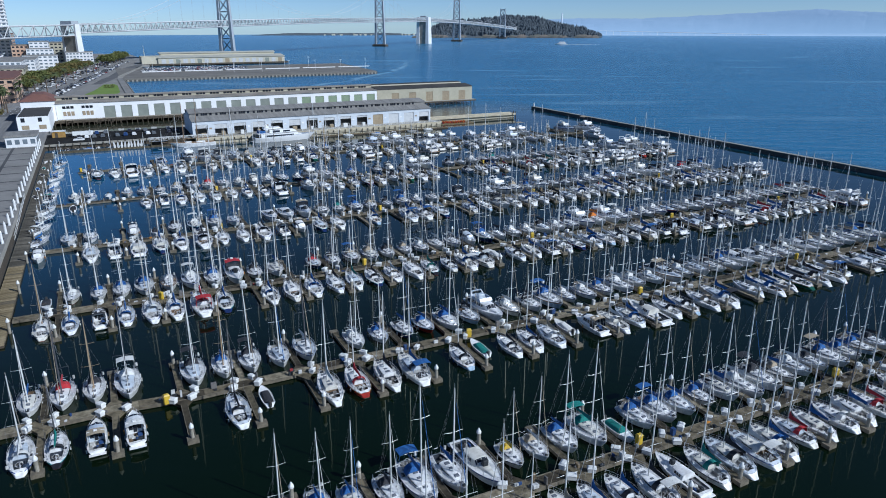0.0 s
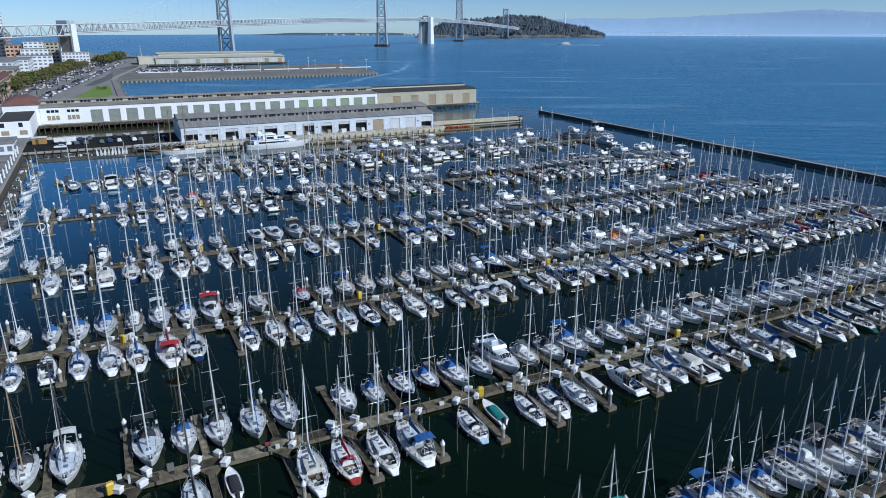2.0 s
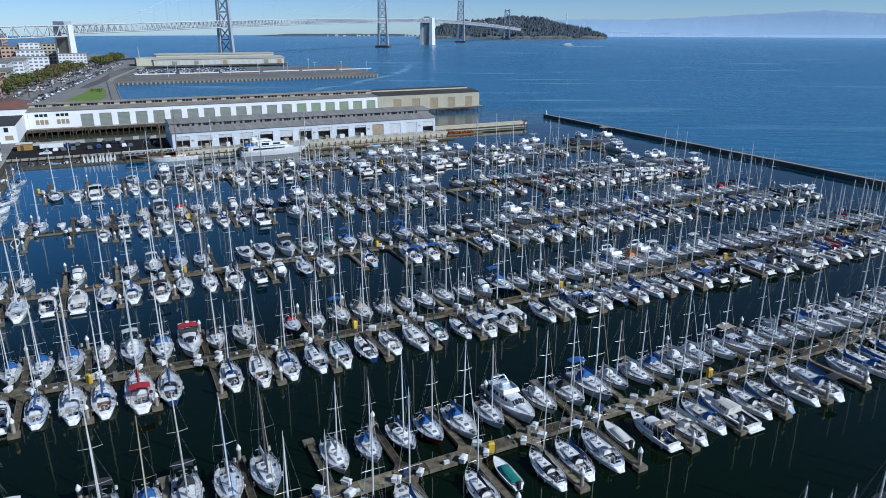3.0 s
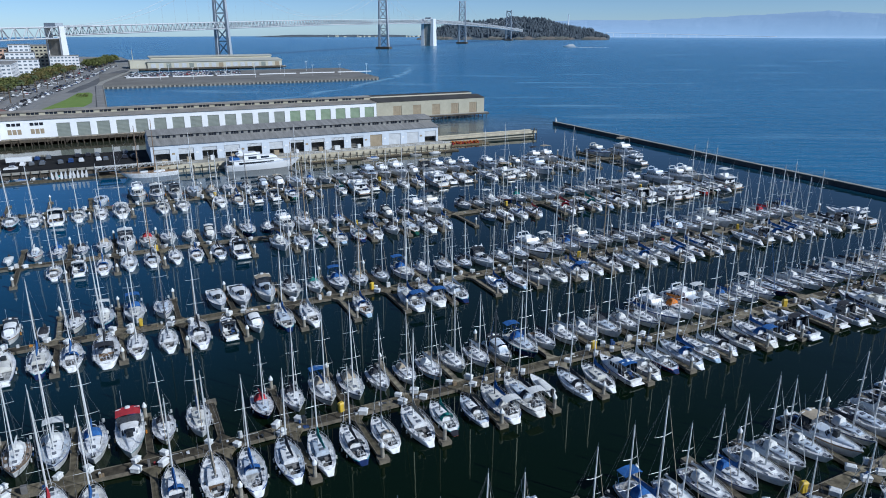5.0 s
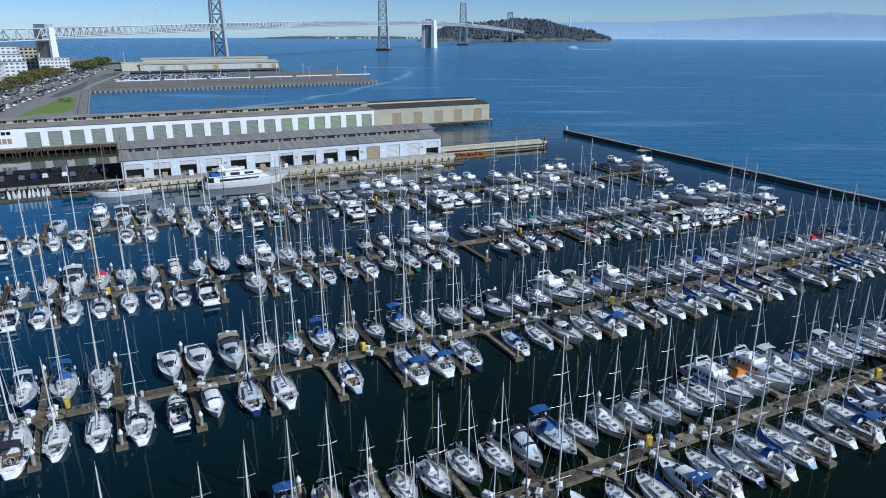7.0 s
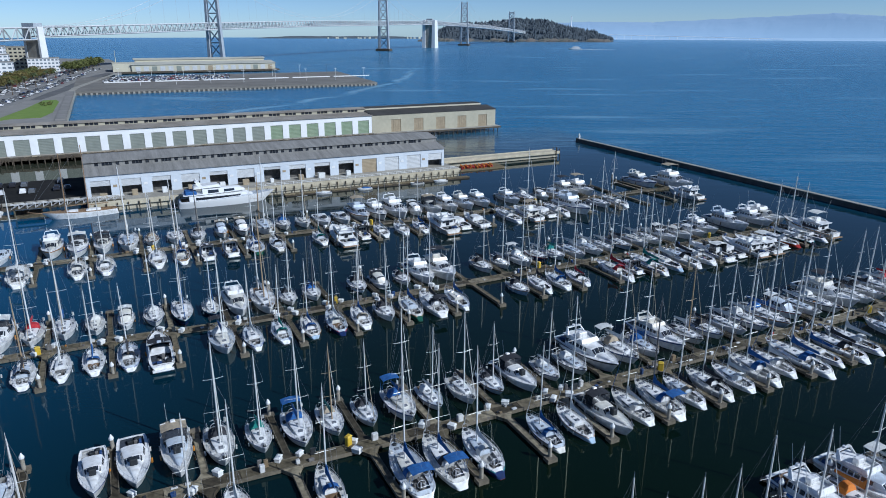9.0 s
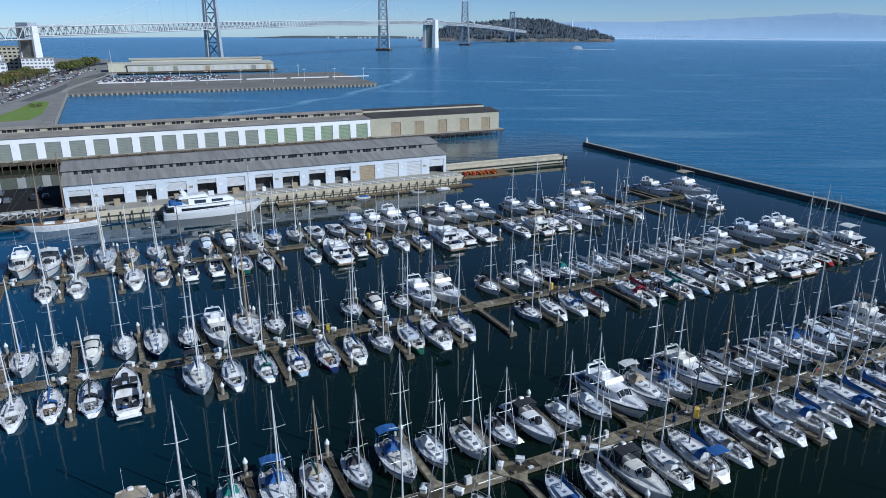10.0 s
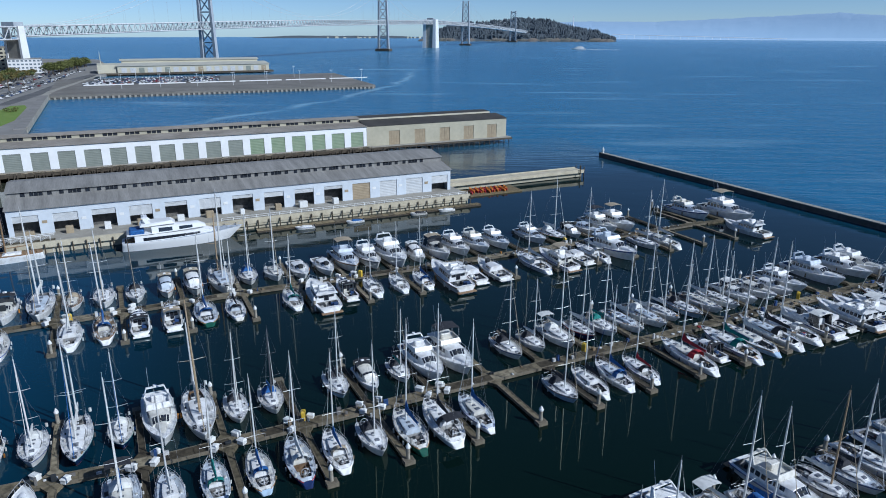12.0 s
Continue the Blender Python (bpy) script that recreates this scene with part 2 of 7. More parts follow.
M_ALU = picked("mast_alloy", [(5, (0.72, 0.72, 0.70)), (4, (0.80, 0.80, 0.78)), (0.8, (0.10, 0.10, 0.11)), (0.3, (0.42, 0.30, 0.18))], 0.38, metal=0.15, dirt=0.05)
M_HATCH = mat("smoked_hatch", (0.10, 0.11, 0.13), (0.20, 0.21, 0.23), 2, 0.15, spec=0.6)
M_WIRE = mat("rigging_wire", (0.26, 0.26, 0.27), (0.36, 0.36, 0.37), 3, 0.6, 0.2)
M_STEEL = mat("stainless_rail", (0.50, 0.51, 0.53), (0.60, 0.60, 0.62), 3, 0.5, 0.4)
M_RUBBER = mat("black_rubber", (0.02, 0.02, 0.02), (0.035, 0.035, 0.035), 6, 0.75)
M_TEAK = mat("weathered_teak", (0.30, 0.19, 0.10), (0.20, 0.12, 0.06), 3, 0.65, bump=0.2)
CANVAS = {
    "b": mat("blue_canvas", (0.012, 0.06, 0.20), (0.03, 0.13, 0.36), 2.5, 0.85, bump=0.4, bump_scale=8),
    "w": mat("white_sailcloth", (0.68, 0.68, 0.65), (0.55, 0.55, 0.52), 2.5, 0.85, bump=0.4, bump_scale=8),
    "k": mat("black_canvas", (0.015, 0.016, 0.02), (0.035, 0.035, 0.04), 2.5, 0.85, bump=0.4, bump_scale=8),
    "g": mat("green_canvas", (0.01, 0.13, 0.11), (0.02, 0.22, 0.19), 2.5, 0.85, bump=0.4, bump_scale=8),
    "r": mat("red_canvas", (0.32, 0.015, 0.03), (0.45, 0.03, 0.03), 2.5, 0.85, bump=0.4, bump_scale=8),
    "t": mat("tan_canvas", (0.40, 0.33, 0.23), (0.30, 0.25, 0.18), 2.5, 0.85, bump=0.4, bump_scale=8),
    "y": mat("yellow_canvas", (0.62, 0.42, 0.03), (0.5, 0.32, 0.03), 2.5, 0.85, bump=0.4, bump_scale=8),
    "o": mat("orange_canvas", (0.60, 0.20, 0.02), (0.5, 0.15, 0.02), 2.5, 0.85, bump=0.4, bump_scale=8),
}
CANVAS_WORD = dict(b="blue", w="white", k="black", g="green", r="red", t="tan", y="yellow", o="orange")
M_DOCK = picked("weathered_dock_concrete", [(3, (0.125, 0.105, 0.066)), (3, (0.185, 0.155, 0.10)), (1.5, (0.29, 0.25, 0.17)), (3, (0.07, 0.058, 0.038))], 0.88, spec=0.3, dirt=0.34)
M_WHALER = mat("dock_timber_edge", (0.20, 0.17, 0.12), (0.10, 0.086, 0.062), 1.2, 0.85, bump=0.4)
M_GREYPLANK = picked("grey_planking", [(3, (0.12, 0.11, 0.09)), (2, (0.085, 0.078, 0.062)), (2, (0.17, 0.155, 0.125))], 0.88, spec=0.3, dirt=0.25)
M_PLANK = picked("weathered_planking", [(3, (0.25, 0.20, 0.115)), (2, (0.19, 0.15, 0.085)), (2, (0.31, 0.25, 0.15)), (1, (0.15, 0.125, 0.085))], 0.85, spec=0.3, dirt=0.2)
M_PILE = mat("pile_concrete", (0.34, 0.31, 0.25), (0.21, 0.19, 0.15), 1.2, 0.85, bump=0.3)
M_CAP = mat("white_plastic_cap", (0.78, 0.78, 0.75), (0.68, 0.68, 0.66), 2, 0.5)
M_BOX = mat("dock_box_fibreglass", (0.74, 0.74, 0.72), (0.62, 0.62, 0.58), 2, 0.4)
M_YELLOW = mat("yellow_cabinet", (0.62, 0.42, 0.03), (0.5, 0.33, 0.03), 2, 0.5)
M_CONC = mat("pier_concrete", (0.36, 0.34, 0.29), (0.26, 0.24, 0.20), 0.15, 0.85, bump=0.4, bump_scale=3)
M_BREAK = mat("breakwater_shaded_concrete", (0.10, 0.098, 0.09), (0.055, 0.055, 0.05), 0.12, 0.9, bump=0.5, bump_scale=2)
M_ASPH = mat("asphalt", (0.055, 0.055, 0.057), (0.085, 0.083, 0.08), 0.06, 0.92, bump=0.3, bump_scale=4)
M_ROAD = mat("worn_road_surface", (0.14, 0.138, 0.135), (0.26, 0.255, 0.25), 0.06, 0.92, stretch=(3.0, 0.2, 1.0))
M_ROADD = mat("dark_patched_asphalt", (0.085, 0.084, 0.083), (0.14, 0.137, 0.132), 0.09, 0.92)
M_PAVE = mat("pavement_slabs", (0.27, 0.26, 0.24), (0.19, 0.18, 0.165), 0.1, 0.9, bump=0.3, bump_scale=3)
M_LAND = mat("city_ground", (0.19, 0.182, 0.168), (0.27, 0.258, 0.235), 0.02, 0.95)
M_GRASS = mat("lawn", (0.13, 0.21, 0.028), (0.18, 0.25, 0.045), 0.2, 0.95, bump=0.4, bump_scale=6)
M_WALLW = mat("white_painted_shed_wall", (0.86, 0.86, 0.85), (0.77, 0.77, 0.755), 0.12, 0.7, bump=0.15, bump_scale=3)
M_WALLP = mat("pale_blue_shed_wall", (0.62, 0.66, 0.70), (0.52, 0.56, 0.60), 0.15, 0.75, bump=0.15, bump_scale=3)
M_WALLB = mat("beige_painted_shed_wall", (0.46, 0.42, 0.31), (0.38, 0.35, 0.26), 0.12, 0.8, bump=0.15, bump_scale=3)
M_ROOFG = mat("grey_felt_roof", (0.17, 0.164, 0.152), (0.285, 0.275, 0.255), 0.18, 0.92, bump=0.3, bump_scale=3, stretch=(4.0, 0.35, 1.0))
M_ROOFB = mat("brown_felt_roof", (0.20, 0.178, 0.148), (0.33, 0.298, 0.255), 0.1, 0.92, bump=0.3, bump_scale=3)
M_ROOFL = mat("cream_coated_roof", (0.40, 0.39, 0.33), (0.50, 0.48, 0.40), 0.1, 0.9)
M_WALLC = mat("cream_painted_wall", (0.56, 0.52, 0.39), (0.48, 0.45, 0.35), 0.1, 0.85)
M_PIER = mat("weathered_pier_paving", (0.14, 0.13, 0.11), (0.215, 0.20, 0.175), 0.04, 0.92)
M_OCHRE = mat("ochre_painted_boards", (0.42, 0.25, 0.06), (0.30, 0.17, 0.05), 0.8, 0.8, bump=0.2)
M_LOT = mat("fresh_black_asphalt", (0.012, 0.012, 0.012), (0.03, 0.029, 0.027), 0.12, 0.95, spec=0.12)
M_ROOFD = mat("tar_roof", (0.035, 0.033, 0.03), (0.06, 0.055, 0.05), 0.1, 0.92)
M_DOORG = mat("grey_green_roller_door", (0.20, 0.22, 0.19), (0.25, 0.27, 0.23), 0.6, 0.6)
M_DOORGR = mat("green_roller_door", (0.20, 0.27, 0.17), (0.26, 0.32, 0.21), 0.6, 0.6)
M_DOORT = mat("tan_wooden_door", (0.36, 0.29, 0.19), (0.28, 0.22, 0.14), 0.8, 0.75)
M_DOORW = mat("light_grey_roller_door", (0.55, 0.56, 0.56), (0.46, 0.47, 0.47), 0.6, 0.55)
# dark tone standing for unlit depth behind doors and under decks
M_DARK = mat("unlit_space_dark", (0.06, 0.06, 0.058), (0.16, 0.15, 0.135), 1, 0.9)
M_TIMBER = mat("creosoted_timber", (0.055, 0.042, 0.03), (0.10, 0.08, 0.055), 0.8, 0.9, bump=0.4)
M_BRIDGE = mat("silver_grey_bridge_paint", (0.55, 0.56, 0.56), (0.47, 0.48, 0.49), 0.05, 0.6)
M_TOWER = mat("tower_steel_paint", (0.36, 0.39, 0.42), (0.30, 0.33, 0.36), 0.05, 0.6)
M_DRIFT = mat("split_weathered_timber", (0.33, 0.275, 0.19), (0.14, 0.115, 0.08), 0.35, 0.9, bump=0.4)
M_BARK = mat("bark", (0.13, 0.10, 0.07), (0.08, 0.06, 0.045), 2, 0.9, bump=0.5)
M_LEAF = mat("leaf_green", (0.085, 0.11, 0.025), (0.15, 0.15, 0.04), 0.6, 0.8)
M_LEAFO = mat("autumn_leaf", (0.165, 0.12, 0.035), (0.115, 0.11, 0.03), 0.6, 0.8)
M_PALM = mat("palm_frond", (0.055, 0.085, 0.03), (0.10, 0.11, 0.04), 0.6, 0.8)
# tree colour lifted towards blue-grey to carry the haze of distance
M_WOODS = mat("hazed_island_woods", (0.085, 0.105, 0.122), (0.12, 0.138, 0.152), 0.02, 0.95, spec=0.1)
M_CLIFF = mat("island_cliff", (0.17, 0.14, 0.12), (0.09, 0.10, 0.085), 0.015, 0.95)
M_BLDW = mat("white_stucco", (0.75, 0.75, 0.74), (0.66, 0.66, 0.65), 0.1, 0.8)
M_BLDT = mat("terracotta_stucco", (0.50, 0.30, 0.20), (0.56, 0.40, 0.28), 0.1, 0.85)
M_PANE = mat("pale_window_glass", (0.12, 0.15, 0.18), (0.20, 0.23, 0.26), 0.3, 0.2)
M_TILE = mat("red_roof_tile", (0.21, 0.095, 0.07), (0.14, 0.07, 0.055), 0.3, 0.85)
M_CAR = picked("car_paint", [(4, (0.6, 0.6, 0.6)), (4, (0.75, 0.75, 0.74)), (4, (0.03, 0.03, 0.035)), (3, (0.12, 0.13, 0.14)), (0.25, (0.25, 0.02, 0.02)), (0.3, (0.03, 0.06, 0.16))], 0.25, dirt=0.05)
M_CARS = picked("car_paints", [(4, (0.5, 0.5, 0.5)), (4, (0.7, 0.7, 0.69)), (6, (0.03, 0.03, 0.035)), (4, (0.10, 0.11, 0.12)), (1, (0.22, 0.02, 0.02)), (2, (0.03, 0.06, 0.16))], 0.3, dirt=0.05, island=True)
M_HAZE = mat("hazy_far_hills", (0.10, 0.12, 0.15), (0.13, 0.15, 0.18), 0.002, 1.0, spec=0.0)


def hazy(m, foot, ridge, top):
    """Far hills with miles of lit air painted in as emission, thicker over the water."""
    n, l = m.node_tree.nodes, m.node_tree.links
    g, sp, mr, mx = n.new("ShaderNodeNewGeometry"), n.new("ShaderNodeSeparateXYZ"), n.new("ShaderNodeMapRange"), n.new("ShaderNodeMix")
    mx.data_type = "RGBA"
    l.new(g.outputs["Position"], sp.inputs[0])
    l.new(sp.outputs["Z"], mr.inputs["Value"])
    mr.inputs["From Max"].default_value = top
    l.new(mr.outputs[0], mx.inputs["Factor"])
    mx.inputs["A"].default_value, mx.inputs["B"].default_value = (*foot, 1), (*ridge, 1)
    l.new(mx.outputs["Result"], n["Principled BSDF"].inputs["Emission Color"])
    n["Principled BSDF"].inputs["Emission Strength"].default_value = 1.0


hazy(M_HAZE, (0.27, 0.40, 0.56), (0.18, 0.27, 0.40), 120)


# ---- mesh tools ----
def quad(bm, *ids, mi=0):
    try:
        f = bm.faces.new(ids)
        f.material_index = mi
        return f
    except ValueError:
        return None


def loft(bm, rings, closed=True, caps=(True, True), mi=0):
    """Skin over rings of points; closed rings turn into a tube, open ones into a sheet."""
    vs = [[bm.verts.new(p) for p in r] for r in rings]
    k = len(vs[0])
    for a, b in zip(vs, vs[1:]):
        for i in range(k if closed else k - 1):
            quad(bm, a[i], a[(i + 1) % k], b[(i + 1) % k], b[i], mi=mi)
    if closed and k > 2:
        if caps[0]:
            quad(bm, *reversed(vs[0]), mi=mi)
        if caps[1]:
            quad(bm, *vs[-1], mi=mi)
    return vs


def tube(bm, a, b, r0, r1=None, n=6, mi=0):
    a, b = Vector(a), Vector(b)
    r1 = r0 if r1 is None else r1
    d = (b - a).normalized()
    u = d.cross(Vector((0, 0, 1)) if abs(d.z) < 0.9 else Vector((1, 0, 0))).normalized()
    v = d.cross(u)
    rings = [[p + (u * math.cos(k * 2 * math.pi / n) + v * math.sin(k * 2 * math.pi / n)) * r for k in range(n)] for p, r in ((a, r0), (b, r1))]
    loft(bm, rings, mi=mi)


def box(bm, x0, x1, y0, y1, z0, z1, inset=0.0, mi=0):
    """A box whose top may be drawn in by inset."""
    i = inset
    loft(bm, [[(x0, y0, z0), (x1, y0, z0), (x1, y1, z0), (x0, y1, z0)], [(x0 + i, y0 + i, z1), (x1 - i, y0 + i, z1), (x1 - i, y1 - i, z1), (x0 + i, y1 - i, z1)]], mi=mi)


def soft_box(bm, x0, x1, y0, y1, z0, z1, c, mi=0):
    """A box with chamfered upright edges and a chamfered top."""
    def ring(k, z):
        return [(x0 + c + k, y0 + k, z), (x1 - c - k, y0 + k, z), (x1 - k, y0 + c + k, z), (x1 - k, y1 - c - k, z), (x1 - c - k, y1 - k, z), (x0 + c + k, y1 - k, z), (x0 + k, y1 - c - k, z), (x0 + k, y0 + c + k, z)]
    loft(bm, [ring(0, z0), ring(0, z1 - c), ring(c * 0.8, z1)], mi=mi)


def mesh_of(bm, name, mats, smooth=False):
    bmesh.ops.recalc_face_normals(bm, faces=bm.faces)
    me = bpy.data.meshes.new(name)
    bm.to_mesh(me)
    bm.free()
    for m in mats if isinstance(mats, (list, tuple)) else [mats]:
        me.materials.append(m)
    if smooth:
        me.polygons.foreach_set("use_smooth", [True] * len(me.polygons))
        me.set_sharp_from_angle(angle=radians(40))
    return me


def part(name, bm, material, parent, label="", smooth=False):
    ob = new(name, mesh_of(bm, name, material, smooth))
    ob.parent = parent
    return tagged(ob, label) if label else ob


def thing(name, bm, material, label, category, group="", kind="", smooth=False):
    return tagged(new(name, mesh_of(bm, name, material, smooth)), label, category, group, kind)


def holder(name, label, category, group="", kind="", at=(0, 0, 0)):
    ob = new(name)
    ob.location = at
    return tagged(ob, label, category, group, kind)


def recolour(ob, m, slot=0):
    ob.material_slots[slot].link = "OBJECT"
    ob.material_slots[slot].material = m


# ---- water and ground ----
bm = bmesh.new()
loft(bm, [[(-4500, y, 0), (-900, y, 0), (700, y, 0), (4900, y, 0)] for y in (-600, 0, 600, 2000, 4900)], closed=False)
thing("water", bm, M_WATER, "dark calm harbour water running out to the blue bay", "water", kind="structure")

LAND_Z = 2.8
bm = bmesh.new()
outline = [(-2500, -500), (-23, -500), (-23, 345), (-23, 432), (24, 432), (24, 722), (24, 905), (66, 985), (76, 1100), (60, 1400), (-150, 1560), (-900, 1900), (-2500, 2100)]
loft(bm, [[(x, y, -2) for x, y in outline], [(x, y, LAND_Z) for x, y in outline]], caps=(False, True))
thing("ground", bm, M_LAND, "built-up waterfront ground behind the sea wall", "ground", kind="structure")


def slab(name, x0, x1, y0, y1, z0, z1, m, label, category, kind="structure"):
    bm = bmesh.new()
    box(bm, x0, x1, y0, y1, z0, z1)
    return thing(name, bm, m, label, category, kind=kind)


# promenade along the basin, laid in rows of boards between dark bands
prom = slab("pavement", -58, -23.4, 120, 344, LAND_Z, LAND_Z + 0.05, M_PAVE, "grey paved waterfront promenade with dark bands", "pavement")
for k in range(14):
    bm = bmesh.new()
    box(bm, -52, -24, 150 + 14 * k, 151.2 + 14 * k, LAND_Z + 0.054, LAND_Z + 0.06)
    part("paving_band", bm, M_ASPH, prom, "dark paving band")
bm = bmesh.new()
box(bm, -34, -33, 140, 330, LAND_Z + 0.062, LAND_Z + 0.068)
part("paving_band", bm, M_ASPH, prom)
slab("lawn", -66, -38, 236, 300, LAND_Z + 0.06, LAND_Z + 0.16, M_GRASS, "small strip of mown lawn by the promenade", "lawn")

M_BULK = mat("weathered_bulkhead", (0.58, 0.52, 0.38), (0.40, 0.35, 0.25), 0.4, 0.9)
# quay that carries the near shed, on piles
quay = holder("quay", "concrete pier deck on piles under the long shed", "pier", kind="structure")
bm = bmesh.new()
box(bm, 36, 157, 314.5, 357, 1.7, 2.6)
box(bm, -23.2, 35.98, 325.5, 357, 1.7, 2.6)
part("deck", bm, M_CONC, quay)
bm = bmesh.new()
box(bm, -23.2, 35.9, 325.7, 356.8, 2.604, 2.62)
part("asphalt_surface", bm, M_LOT, quay, "dark asphalt parking surface")
bm = bmesh.new()
box(bm, 36, 157, 313.9, 314.5, 1.5, 2.9)
part("timber_fender", bm, M_BULK, quay, "pale timber fender beam")
bm = bmesh.new()
box(bm, 36, 156.6, 314.6, 315.0, -1, 1.7)
box(bm, 60, 156.6, 314.1, 314.45, 0.9, 1.5)
part("bulkhead", bm, M_BULK, quay, "pale weathered bulkhead under the deck edge")
pm = None
for k in range(42):
    bm = bmesh.new()
    tube(bm, (0, 0, -1.5), (0, 0, 2.4), 0.17, 0.15, 8)
    if pm is None:
        first = part("fender_pile", bm, M_TIMBER, quay, "dark timber fender pile")
        first.location = (38, 313.6, 0)
        pm = first.data
    else:
        bm.free()
        ob = new("fender_pile", pm)
        ob.parent, ob.location = quay, (38 + 2.9 * k, 313.6, 0)

bm = bmesh.new()
box(bm, -23.0, 35.9, 326.2, 326.6, -1, 1.7)
part("dark_bulkhead", bm, M_TIMBER, quay, "dark tarred timber bulkhead")
for k in range(20):
    ob = new("fender_pile", pm)
    ob.parent, ob.location = quay, (-21 + 2.9 * k, 325.2, 0.2)

# small finger jetty off the shed's east end
jetty = holder("jetty", "narrow concrete jetty running out past the shed", "jetty", kind="structure")
bm = bmesh.new()
box(bm, 157, 212, 329.6, 335.4, 1.7, 2.5)
part("deck", bm, M_BULK, jetty)
bm = bmesh.new()
for k in range(2):
    box(bm, 157, 212, 329.6 + 5.4 * k, 330.0 + 5.4 * k, 2.504, 2.8)
part("kerb", bm, M_BULK, jetty)
bm = bmesh.new()
box(bm, 157, 211.6, 330.6, 334.8, 0.2, 1.7)
part("skirt", bm, M_WALLB, jetty, "weathered beige skirt wall")
for x, y in ((212.4, 330.2), (212.6, 332.4), (212.4, 335), (210, 329.2), (213.2, 333.6)):
    bm = bmesh.new()
    tube(bm, (x, y, -2), (x, y, 3.6), 0.2, 0.17, 7)
    part("dolphin_pile", bm, M_TIMBER, jetty)

# breakwater: a low concrete wall, the shade of its side painted into a dark base
bw = holder("breakwater", "long low concrete breakwater wall with a walkway top", "breakwater", kind="structure")
for k in range(27):
    y0 = 361 - 12 * (k + 1)
    bm = bmesh.new()
    loft(bm, [[(243.6 - 0.018 * (358 - y) + dx, y, z) for dx, z in ((0, -2), (0.2, 1.2), (0.2, 1.55), (1.9, 1.55), (1.9, 1.2), (2.3, -2))] for y in (y0 + 0.06, y0 + 11.94)])
    part("wall_section", bm, M_BREAK, bw)
    bm = bmesh.new()
    loft(bm, [[(243.6 - 0.018 * (358 - y) + dx, y, z) for dx, z in ((0.15, 1.554), (0.15, 1.75), (1.95, 1.75), (1.95, 1.554))] for y in (y0 + 0.09, y0 + 11.91)])
    part("coping", bm, M_CONC, bw)
bm = bmesh.new()
tube(bm, (244.7, 359.6, 1.6), (244.7, 359.6, 3.4), 0.5, 0.5, 10)
tube(bm, (244.7, 359.6, 3.4), (244.7, 359.6, 4.2), 0.25, 0.1, 8)
part("marker_light", bm, M_CAP, bw, "small white navigation light")


